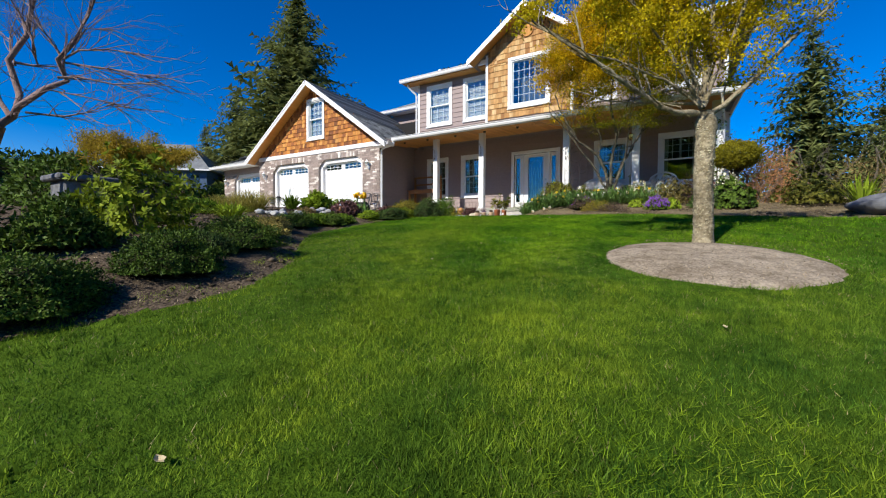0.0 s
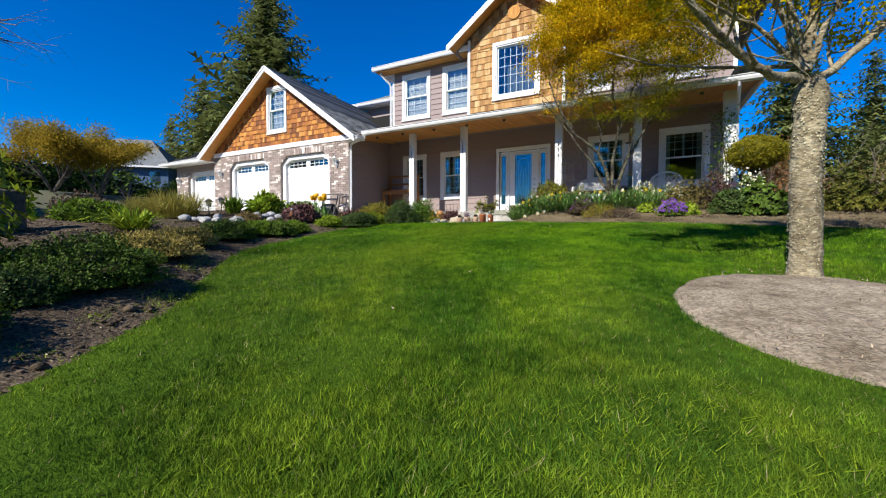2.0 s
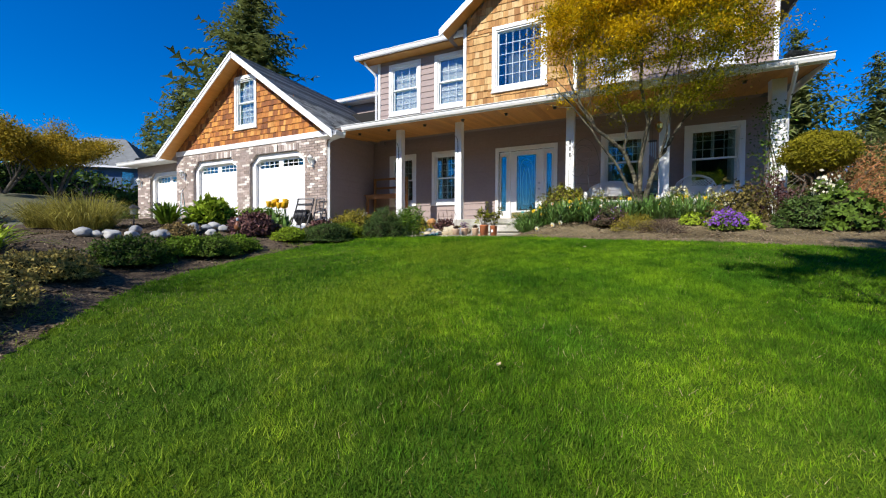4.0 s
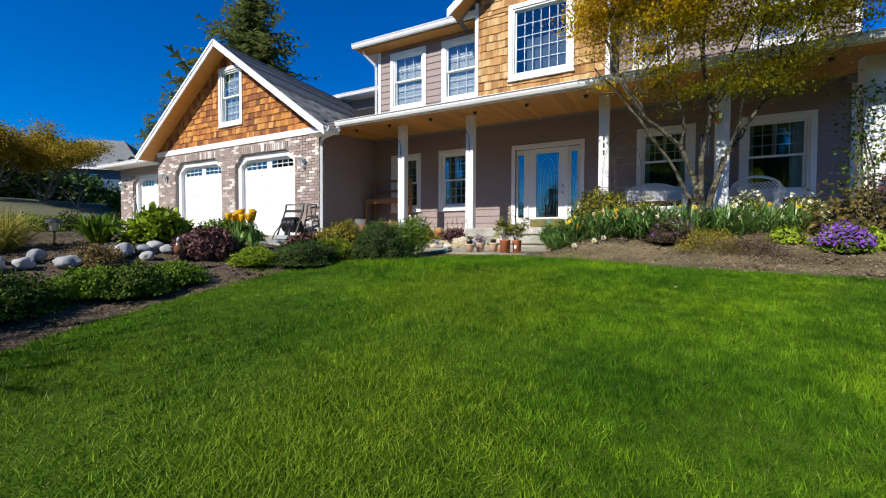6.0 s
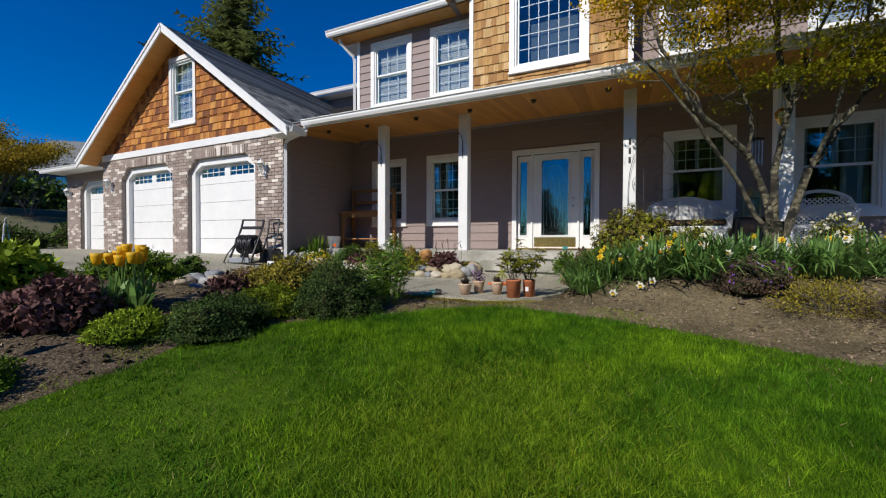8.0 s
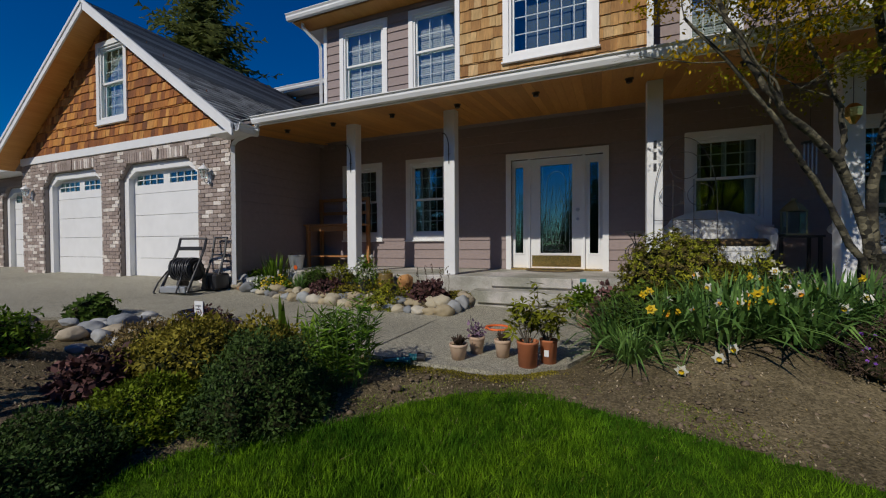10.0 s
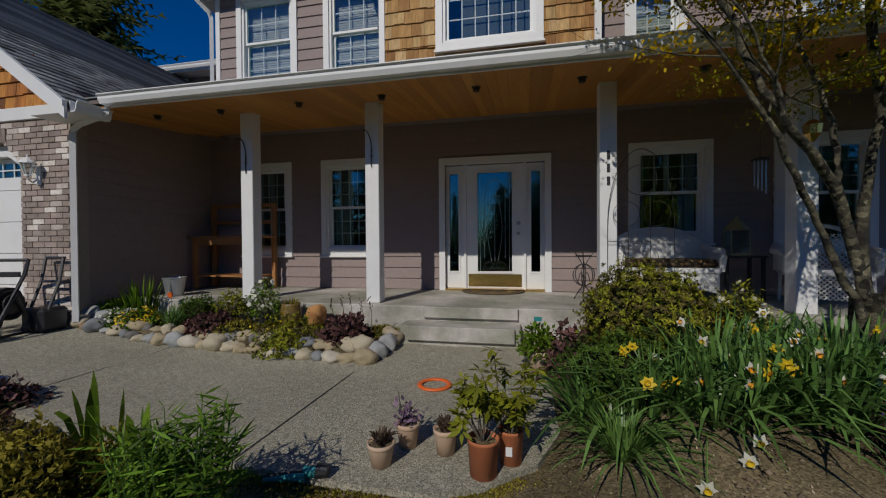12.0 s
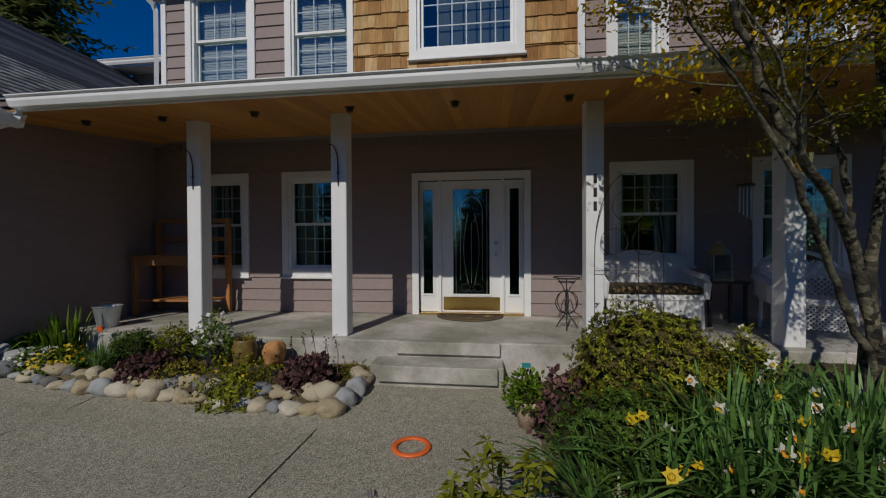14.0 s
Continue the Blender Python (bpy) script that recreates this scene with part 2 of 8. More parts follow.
BARK = M("grey bark", (0.035, 0.027, 0.019), (0.19, 0.16, 0.115), rough=0.95, scale=18, big=3, bump=0.8, bscale=40)
BARK_MAPLE = pebbled(M("mossy maple bark", (0.012, 0.01, 0.007), (0.1, 0.088, 0.054), rough=0.95, scale=10, big=4, bump=0.9, bscale=30), 24, 0.2, 2.5)
BARK_PINK = M("bare pinkish bark", (0.13, 0.085, 0.08), (0.3, 0.21, 0.19), rough=0.95, scale=18, big=3, bump=0.6, bscale=40)


def LEAF(name, c1, c2, trans=0.35, rough=0.5, lo=0.55, hi=1.4):
    return M(name, c1, c2, rough=max(rough, 0.55), scale=3, big=1, bump=0, spec=0.1, pick="island", ramp=[(0, (lo, lo, lo)), (1, (hi, hi, hi * 0.95))], trans=trans)


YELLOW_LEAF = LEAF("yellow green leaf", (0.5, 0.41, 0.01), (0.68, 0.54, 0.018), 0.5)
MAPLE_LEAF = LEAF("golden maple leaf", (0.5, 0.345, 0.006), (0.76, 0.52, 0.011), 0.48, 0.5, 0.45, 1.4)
LIME_LEAF = LEAF("lime maple leaf", (0.15, 0.16, 0.006), (0.32, 0.29, 0.011), 0.42, 0.5, 0.45, 1.4)
OCHRE_LEAF = LEAF("ochre leaf", (0.24, 0.17, 0.018), (0.44, 0.32, 0.035), 0.45)
DEEP = LEAF("deep green leaf", (0.028, 0.058, 0.008), (0.105, 0.165, 0.022), 0.1, 0.4, 0.4, 1.6)
ROSEMARY = LEAF("dark rosemary leaf", (0.024, 0.048, 0.012), (0.085, 0.135, 0.032), 0.14, 0.5, 0.4, 1.6)
GREEN = LEAF("mid green leaf", (0.06, 0.125, 0.01), (0.19, 0.285, 0.026), 0.25, 0.4, 0.4, 1.5)
# near-black colour stands in for deep shade between a shrub's leaves
INNER_SHADE = M("painted inner shade", (0.014, 0.017, 0.007), (0.036, 0.038, 0.015), rough=0.95, scale=30, big=6, bump=0.6, bscale=50, spec=0.1)
FEEDER_GLASS = M("amber glass", (0.16, 0.06, 0.025), (0.24, 0.11, 0.05), rough=0.12, scale=8, big=3, bump=0, spec=0.6)
FEEDER_CAP = M("blue grey enamel", (0.3, 0.35, 0.46), (0.42, 0.46, 0.55), rough=0.4, scale=12, big=3, bump=0)
BARBERRY = LEAF("rust-tipped dark leaf", (0.03, 0.052, 0.008), (0.17, 0.15, 0.025), 0.2, 0.4, 0.3, 1.6)
RHODO = LEAF("rhododendron leaf", (0.07, 0.115, 0.008), (0.28, 0.34, 0.022), 0.25, 0.4, 0.35, 1.5)
OLIVE_GREEN = LEAF("yellow-olive leaf", (0.12, 0.14, 0.012), (0.33, 0.33, 0.03), 0.25, 0.4, 0.4, 1.5)
LILY = LEAF("bright lily leaf", (0.05, 0.115, 0.012), (0.15, 0.25, 0.026), 0.14, 0.35, 0.25, 1.7)
LIGHT = LEAF("light green leaf", (0.16, 0.25, 0.016), (0.36, 0.46, 0.04), 0.3, 0.4, 0.45, 1.4)
OLIVE = LEAF("olive leaf", (0.14, 0.125, 0.018), (0.36, 0.3, 0.045), 0.3, 0.6, 0.4, 1.5)
BRONZE = LEAF("bronze tan leaf", (0.17, 0.145, 0.035), (0.48, 0.38, 0.12), 0.25, 0.7, 0.4, 1.6)
GOLD_GRASS = LEAF("golden grass blade", (0.24, 0.23, 0.045), (0.42, 0.37, 0.09), 0.35)
POM_LEAF = LEAF("yellow olive leaf", (0.17, 0.16, 0.012), (0.32, 0.28, 0.02), 0.4)
AZALEA = LEAF("azalea leaf", (0.05, 0.08, 0.009), (0.36, 0.34, 0.028), 0.22, 0.4, 0.22, 1.8)
BRONZE_LEAF = LEAF("bronze leaf", (0.04, 0.042, 0.012), (0.2, 0.15, 0.045), 0.2, 0.4, 0.3, 1.6)
TAN = LEAF("tan dry leaf", (0.15, 0.105, 0.042), (0.33, 0.24, 0.1), 0.2, 0.8, 0.4, 1.5)
PLUM = LEAF("dark plum leaf", (0.045, 0.02, 0.02), (0.175, 0.09, 0.085), 0.12, 0.4, 0.35, 1.7)
HEATH = LEAF("heather sprig", (0.07, 0.05, 0.04), (0.15, 0.1, 0.07), 0.2, 0.8)
PURPLE = LEAF("purple blossom", (0.18, 0.06, 0.4), (0.32, 0.12, 0.6), 0.3)
MAUVE = LEAF("mauve succulent leaf", (0.16, 0.1, 0.16), (0.3, 0.2, 0.28), 0.1)
CREAM = LEAF("cream blossom", (0.65, 0.6, 0.42), (0.8, 0.76, 0.6), 0.3)
PALE_LEAF = M("dry tan leaf", (0.42, 0.34, 0.19), (0.56, 0.47, 0.3), rough=0.8, scale=40, big=8, bump=0.1)
RUST = LEAF("rusty twig", (0.32, 0.14, 0.06), (0.5, 0.25, 0.11), 0.2, 0.9)
FIR = LEAF("fir needles", (0.1, 0.13, 0.04), (0.22, 0.24, 0.08), 0.3, 0.7)
LICHEN = LEAF("pale lichen flake", (0.3, 0.27, 0.18), (0.5, 0.46, 0.32), 0.1, 0.9)
CHIP = LEAF("pale wood chip", (0.2, 0.155, 0.1), (0.46, 0.37, 0.26), 0.0, 0.9, 0.35, 1.5)
STALK = M("daffodil leaf", (0.05, 0.125, 0.03), (0.2, 0.33, 0.08), rough=0.38, scale=3, big=1, bump=0, spec=0.5, pick="island", ramp=[(0, (0.4, 0.42, 0.42)), (1, (1.6, 1.6, 1.5))], trans=0.3)
PETAL_Y = M("yellow petal", (0.75, 0.5, 0.01), (0.85, 0.62, 0.03), rough=0.6, bump=0, trans=0.3)
PETAL_W = M("white petal", (0.75, 0.74, 0.62), (0.85, 0.84, 0.74), rough=0.6, bump=0, trans=0.3)
TULIP = M("golden tulip petal", (0.82, 0.48, 0.008), (0.88, 0.58, 0.015), rough=0.55, scale=20, bump=0, trans=0.35)
PETAL_O = M("orange cup", (0.8, 0.3, 0.01), (0.85, 0.4, 0.02), rough=0.6, bump=0, trans=0.2)
TERRACOTTA = M("terracotta", (0.42, 0.13, 0.05), (0.52, 0.18, 0.075), rough=0.8, scale=12, big=3, bump=0.1)
PALE_POT = M("pale clay", (0.5, 0.33, 0.22), (0.6, 0.45, 0.32), rough=0.85, scale=12, big=5, bump=0.1)
WICKER = M("white wicker", (0.66, 0.66, 0.65), (0.8, 0.8, 0.78), rough=0.6, scale=30, bump=0.6, bscale=80)
WOOD = stretched(M("orange stained wood", (0.3, 0.13, 0.04), (0.44, 0.2, 0.065), rough=0.6, scale=9, bump=0.15), (3, 3, 0.6))
ROCK = M("river rock", (0.8, 0.8, 0.8), (1.1, 1.1, 1.1), rough=0.85, scale=14, big=5, bump=0.35, bscale=40, pick="object",
         ramp=[(0, (0.46, 0.4, 0.28)), (0.2, (0.2, 0.21, 0.215)), (0.4, (0.38, 0.31, 0.19)), (0.55, (0.33, 0.34, 0.33)), (0.68, (0.15, 0.14, 0.125)), (0.8, (0.52, 0.47, 0.37)), (0.95, (0.27, 0.17, 0.09))])
ROCK_BEIGE = M("beige river rock", (0.33, 0.27, 0.185), (0.52, 0.44, 0.32), rough=0.85, scale=12, big=4, bump=0.35, bscale=40)
PALE_ROCK = M("pale grey river rock", (0.27, 0.28, 0.285), (0.46, 0.46, 0.44), rough=0.85, scale=12, big=4, bump=0.3, bscale=40, pick="object", ramp=[(0, (0.6, 0.62, 0.66)), (1, (1.15, 1.13, 1.1))])
OCHRE_STONE = M("orange brown stone", (0.4, 0.17, 0.05), (0.6, 0.32, 0.12), rough=0.9, scale=20, big=6, bump=0.5, bscale=50)
CUSHION = patchy(M("brown leaf-print cloth", (0.03, 0.02, 0.012), (0.07, 0.05, 0.028), rough=0.9, scale=20, bump=0.2), 18, (0.5, 0.5, 0.5), (3.2, 2.9, 2.0), 1.0, 0.54, 0.58)
GLAZE = M("mossy olive glaze", (0.07, 0.05, 0.015), (0.3, 0.2, 0.05), rough=0.45, scale=16, big=6, bump=0.2)
BLADE_DRY = M("yellowed grass blade", (0.15, 0.27, 0.008), (0.31, 0.39, 0.018), rough=0.6, scale=2.6, big=0.8, bump=0, spec=0.25, pick="island", ramp=[(0, (0.6, 0.6, 0.6)), (1, (1.3, 1.3, 1.3))], trans=0.35)
CLOD = M("soil clod", (0.12, 0.088, 0.058), (0.24, 0.182, 0.124), rough=1.0, scale=60, big=2, bump=0.6, bscale=90, spec=0.1, pick="island", ramp=[(0, (0.5, 0.5, 0.5)), (1, (1.5, 1.5, 1.5))])
CLOD_DARK = M("grey soil clod", (0.044, 0.033, 0.022), (0.125, 0.094, 0.063), rough=1.0, scale=60, big=2, bump=0.6, bscale=90, spec=0.1, pick="island", ramp=[(0, (0.5, 0.5, 0.5)), (1, (1.6, 1.6, 1.6))])
NAVY = M("dark blue glaze", (0.012, 0.016, 0.035), (0.03, 0.036, 0.075), rough=0.25, scale=12, bump=0.1)
VERDIGRIS = M("greenish brass", (0.2, 0.2, 0.1), (0.42, 0.4, 0.22), rough=0.45, metal=0.5, bump=0.1)
RING = M("orange plastic", (0.75, 0.12, 0.02), (0.82, 0.16, 0.03), rough=0.4, bump=0)
BLACK = M("black plastic", (0.02, 0.02, 0.022), rough=0.4, bump=0.05)
BOULDER = M("grey boulder", (0.06, 0.063, 0.07), (0.2, 0.205, 0.215), rough=0.9, scale=9, big=3, bump=0.5, bscale=25)
TEAL = M("teal plastic", (0.02, 0.2, 0.2), rough=0.4, bump=0)
BLUE_TARP = M("blue wall", (0.03, 0.07, 0.14), rough=0.7)
MAT_RUG = M("dark door mat", (0.05, 0.035, 0.03), (0.1, 0.07, 0.06), rough=1.0, scale=60, bump=0.6, bscale=150)


# ---- mesh helpers ----
def empty(name, label, category, group="", at=(0, 0, 0), kind=""):
    ob = new(name)
    ob.empty_display_size = 0.1
    ob.location = at
    return tagged(ob, label, category, group, kind)


def part(name, bm, material, parent=None, label="", smooth=False):
    """Links a bmesh as one mesh object under a thing or a part; vertices are in world metres."""
    me = bpy.data.meshes.new(name)
    bm.to_mesh(me)
    bm.free()
    return placed(name, me, material, parent, label, smooth)


def world_of(ob):
    m = Matrix.Identity(4)
    while ob:
        m = ob.matrix_parent_inverse @ ob.matrix_basis @ m
        ob = ob.parent
    return m


def placed(name, me, material, parent=None, label="", smooth=False):
    for m in material if isinstance(material, (list, tuple)) else [material]:
        me.materials.append(m)
    if smooth:
        me.polygons.foreach_set("use_smooth", [True] * len(me.polygons))
    ob = new(name, me)
    if parent:
        ob.parent = parent
        ob.matrix_parent_inverse = world_of(parent).inverted()
    if label:
        tagged(ob, label)
    return ob


def box(bm, x0, x1, y0, y1, z0, z1, bevel=0.0):
    v = [bm.verts.new(p) for p in ((x0, y0, z0), (x1, y0, z0), (x1, y1, z0), (x0, y1, z0), (x0, y0, z1), (x1, y0, z1), (x1, y1, z1), (x0, y1, z1))]
    fs = [bm.faces.new([v[i] for i in f]) for f in ((0, 3, 2, 1), (4, 5, 6, 7), (0, 1, 5, 4), (1, 2, 6, 5), (2, 3, 7, 6), (3, 0, 4, 7))]
    if bevel:
        es = list({e for f in fs for e in f.edges})
        bmesh.ops.bevel(bm, geom=es, offset=bevel, segments=1, affect="EDGES", profile=0.7)
    return bm


def B(*a, bevel=0.0):
    return box(bmesh.new(), *a, bevel=bevel)


def prism(bm, pts, vec):
    a = [bm.verts.new(p) for p in pts]
    b = [bm.verts.new(Vector(p) + Vector(vec)) for p in pts]
    n = len(pts)
    bm.faces.new(a[::-1])
    bm.faces.new(b)
    for i in range(n):
        bm.faces.new((a[i], a[(i + 1) % n], b[(i + 1) % n], b[i]))
    bmesh.ops.recalc_face_normals(bm, faces=bm.faces)
    return bm


def tube(bm, pts, radii, sides=6, cap=True):
    """A tapered tube along points."""
    rings = []
    for i, p in enumerate(pts):
        p = Vector(p)
        d = (Vector(pts[min(i + 1, len(pts) - 1)]) - Vector(pts[max(i - 1, 0)])).normalized()
        s = d.cross(Vector((0, 0, 1)) if abs(d.z) < 0.9 else Vector((1, 0, 0))).normalized()
        u = d.cross(s)
        rings.append([bm.verts.new(p + float(radii[i]) * (math.cos(a) * s + math.sin(a) * u)) for a in (2 * math.pi * k / sides for k in range(sides))])
    for a, b in zip(rings, rings[1:]):
        for k in range(sides):
            bm.faces.new((a[k], a[(k + 1) % sides], b[(k + 1) % sides], b[k]))
    if cap:
        bm.faces.new(rings[0])
        bm.faces.new(rings[-1][::-1])
    return bm


def lathe(bm, prof, cx, cy, n=20, cap=True):
    rings = [[bm.verts.new((cx + r * math.cos(2 * math.pi * k / n), cy + r * math.sin(2 * math.pi * k / n), z)) for k in range(n)] for r, z in prof]
    for a, b in zip(rings, rings[1:]):
        for k in range(n):
            bm.faces.new((a[k], a[(k + 1) % n], b[(k + 1) % n], b[k]))
    if cap:
        bm.faces.new(rings[0][::-1])
        bm.faces.new(rings[-1])
    return bm


def polys(verts, sizes, name="polys"):
    """A mesh from an array of vertices, taken in turn by faces of the given size."""
    me = bpy.data.meshes.new(name)
    v = np.asarray(verts, dtype=np.float32).reshape(-1, 3)
    nf = len(v) // sizes
    me.vertices.add(len(v))
    me.vertices.foreach_set("co", v.ravel())
    me.loops.add(nf * sizes)
    me.loops.foreach_set("vertex_index", np.arange(nf * sizes, dtype=np.int32))
    me.polygons.add(nf)
    me.polygons.foreach_set("loop_start", np.arange(0, nf * sizes, sizes, dtype=np.int32))
    me.polygons.foreach_set("loop_total", np.full(nf, sizes, dtype=np.int32))
    me.update(calc_edges=True)
    return me


def unit(a):
    return a / np.maximum(np.linalg.norm(a, axis=-1, keepdims=True), 1e-9)


def leaves(centres, size, rng, aspect=0.45, up=0.3, outward=None, droop=0.0):
    """Pointed leaves, one four-cornered face each, lying at random about their centres."""
    n = len(centres)
    d = rng.normal(size=(n, 3))
    if outward is not None:
        d = d * 0.7 + outward * 1.1
    d[:, 2] -= droop
    d = unit(d)
    nrm = rng.normal(size=(n, 3)) * 0.8
    nrm[:, 2] += up * 3
    s = unit(np.cross(d, nrm))
    L = (size * rng.uniform(0.6, 1.3, n))[:, None]
    w = L * aspect * 0.5
    c = np.asarray(centres)
    return np.stack([c, c + d * L * 0.45 + s * w, c + d * L, c + d * L * 0.45 - s * w], 1).reshape(-1, 3)


def cover_leaves(c, o, size, rng, aspect=0.5, wild=0.6):
    """Leaves that lie like scales over a mound, tips outward."""
    n = len(c)
    nrm = unit(o + rng.normal(0, wild, (n, 3)))
    d = unit(np.cross(nrm, rng.normal(size=(n, 3)))) + o * 0.35 + np.array((0, 0, 0.25))
    d = unit(d)
    s = unit(np.cross(d, nrm))
    L = (size * rng.uniform(0.6, 1.3, n))[:, None]
    w = L * aspect * 0.5
    return np.stack([c, c + d * L * 0.5 + s * w, c + d * L, c + d * L * 0.5 - s * w], 1).reshape(-1, 3)


def whorls(c, o, size, rng, aspect=0.4, k=6, lift=0.35):
    """Rosettes of k leaves round each shoot tip, tilted along the shoot."""
    n = len(c)
    o = unit(o + rng.normal(0, 0.35, (n, 3)))
    u = unit(np.cross(o, rng.normal(size=(n, 3))))
    v = np.cross(o, u)
    out = []
    for j in range(k):
        a = 2 * np.pi * j / k + rng.uniform(-0.35, 0.35, n)
        r = u * np.cos(a)[:, None] + v * np.sin(a)[:, None]
        e = (lift + rng.normal(0, 0.25, n))[:, None]
        d = unit(r + o * e)
        s = np.cross(o, r)
        L = (size * rng.uniform(0.6, 1.25, n))[:, None]
        w = L * aspect * 0.5
        out.append(np.stack([c, c + d * L * 0.5 + s * w + o * L * 0.06, c + d * L, c + d * L * 0.5 - s * w + o * L * 0.06], 1))
    return np.concatenate(out).reshape(-1, 3)


# ---- terrain ----
def sstep(a, b, x):
    t = np.clip((np.asarray(x, dtype=float) - a) / (b - a), 0, 1)
    return t * t * (3 - 2 * t)


LAWN = [(-3.32, -9.0), (-3.22, 0.34), (-3.06, 1.06), (-2.78, 1.79), (-2.81, 2.37), (-3.41, 3.32), (-4.37, 4.17), (-5.3, 5.16), (-5.53, 5.92), (-5.62, 6.9), (-5.56, 7.72), (-5.18, 8.47), (-4.55, 9.1), (-4.39, 9.32), (-4.13, 9.57), (-3.93, 9.7), (-3.6, 9.76), (-3.4, 9.72), (-3.2, 9.6), (-2.71, 9.45), (-2.2, 9.3), (-1.5, 9.0), (-0.7, 8.7), (0, 8.6), (0.65, 8.7), (1.4, 8.65), (3, 8.6), (6, 8.3), (16, 7), (16, -9)]
RING_C, RING_R = (0.55, 4.54), (0.87, 0.91)
PAVE = [(-3.36, 12.9), (-3.33, 10.75), (-3.48, 10.36), (-3.75, 10.1), (-4.0, 9.98), (-4.5, 9.98), (-4.85, 10.0), (-5.3, 10.03), (-6.2, 10.1), (-7.4, 10.32), (-8.6, 10.2), (-9.4, 9.4), (-9.9, 7.5), (-10.5, 5),
        (-12, 0), (-13, -4), (-19, -4), (-18.5, 2), (-19.5, 7), (-22, 9.5), (-22, 13.2), (-8, 13.2)]


def inside(poly, x, y):
    x, y = np.asarray(x, dtype=float), np.asarray(y, dtype=float)
    r = np.zeros(x.shape, dtype=bool)
    for (x0, y0), (x1, y1) in zip(poly, poly[1:] + poly[:1]):
        if y0 != y1:
            c = (y0 > y) != (y1 > y)
            r ^= c & (x < (x1 - x0) * (y - y0) / (y1 - y0) + x0)
    return r


EDGE_Y = [p[1] for p in LAWN[1:13]]
EDGE_X = [p[0] for p in LAWN[1:13]]


def pave_z(x, y):
    return 0.065 + 0.07 * sstep(11.5, 12.6, y) + 0.25 * sstep(-7, -11.5, x) + 0.06 * np.minimum(0, np.asarray(y) - 9.0) * sstep(-8, -9.5, x)


def G(x, y):
    """Height of the ground."""
    x, y = np.asarray(x, dtype=float), np.asarray(y, dtype=float)
    yy = np.maximum(y, -40)
    z = -0.09 + 0.15 * (np.minimum(yy, 8.3) - 7.89) + 0.0
    z = z + 0.05 * sstep(8.3, 10, y) - 0.04 * np.clip(x + 0.5, 0, 3)
    z = z + 0.035 * np.clip(-x - 0.8, 0, 5) * np.interp(y, [1.7, 3.7, 6.8, 9], [1.15, 0.45, 0.2, 0])
    d = np.clip(np.interp(y, EDGE_Y, EDGE_X) - x, 0, None)
    z = z + np.interp(d, [0, 0.7, 2, 4], [0, 0.16, 0.42, 0.48]) * (1 - sstep(7.6, 9.6, y))
    z = z + 0.4 * sstep(9.1, 11.4, y) * sstep(-3.55, -2.4, x) * (1 - 0.7 * sstep(3, 7, x))
    zp = pave_z(x, y) - 0.035
    w = sstep(-6.0, -9.0, x) * sstep(-6, 2, y)
    z = z * (1 - w) + np.maximum(z, zp) * w
    z = np.where(y > 9.75, np.where(x < -3.55, zp, z), z)
    z = z + 2.2 * sstep(-22, -34, x) + 0.02 * np.clip(y - 16, 0, 200)
    return z


def gz(x, y):
    return float(G(x, y))


# ---- ground ----
def axis(lo, hi, fine0, fine1, step):
    a = list(np.arange(fine0, fine1 + 1e-6, step))
    s, v = step, fine1
    while v < hi:
        s *= 1.35
        v += s
        a.append(v)
    s, v = step, fine0
    while v > lo:
        s *= 1.35
        v -= s
        a.insert(0, v)
    return np.array(a)


gx, gy = axis(-900, 900, -10.0, 5.0, 0.07), axis(-500, 1500, -1.0, 11.5, 0.07)
XX, YY = np.meshgrid(gx, gy)
rough = np.array([noise.noise((x * 2.1, y * 2.1, 0)) * 0.018 + noise.noise((x * 9, y * 9, 3)) * 0.008 for x, y in zip(XX.ravel(), YY.ravel())])
ZZ = G(XX.ravel(), YY.ravel())
in_lawn = inside(LAWN, XX.ravel(), YY.ravel())
in_ring = ((XX.ravel() - RING_C[0]) / RING_R[0]) ** 2 + ((YY.ravel() - RING_C[1]) / RING_R[1]) ** 2 < 1
in_pave = inside(PAVE, XX.ravel(), YY.ravel())
ZZ = ZZ + np.where(in_lawn, rough * 0.5, np.where(in_pave, 0, rough * 1.6 - 0.008)) 
nx, ny = len(gx), len(gy)
idx = np.arange(nx * ny).reshape(ny, nx)
quads = np.stack([idx[:-1, :-1], idx[:-1, 1:], idx[1:, 1:], idx[1:, :-1]], -1).reshape(-1, 4)
me = bpy.data.meshes.new("ground")
me.vertices.add(nx * ny)
me.vertices.foreach_set("co", np.stack([XX.ravel(), YY.ravel(), ZZ], 1).astype(np.float32).ravel())
me.loops.add(quads.size)
me.loops.foreach_set("vertex_index", quads.ravel().astype(np.int32))
me.polygons.add(len(quads))
me.polygons.foreach_set("loop_start", np.arange(0, quads.size, 4, dtype=np.int32))
me.polygons.foreach_set("loop_total", np.full(len(quads), 4, dtype=np.int32))
cx, cy = XX.ravel()[quads].mean(1), YY.ravel()[quads].mean(1)
kinds = np.where(inside(LAWN, cx, cy), 0, np.where((cx > -13) & (cx < 8) & (cy < 14.5) & (cy > -9), np.where((cx < -2) & (cy < 8.3 + 0.4 * np.sin(cx * 3)), 3, 1), 2))
me.polygons.foreach_set("material_index", kinds.astype(np.int32))
me.polygons.foreach_set("use_smooth", np.ones(len(quads), dtype=bool))
me.update(calc_edges=True)
ground = placed("ground", me, [TURF, SOIL, FIELD, SOIL_DARK])
tagged(ground, "sloping lawn and dark soil beds around the house", "ground", kind="structure")

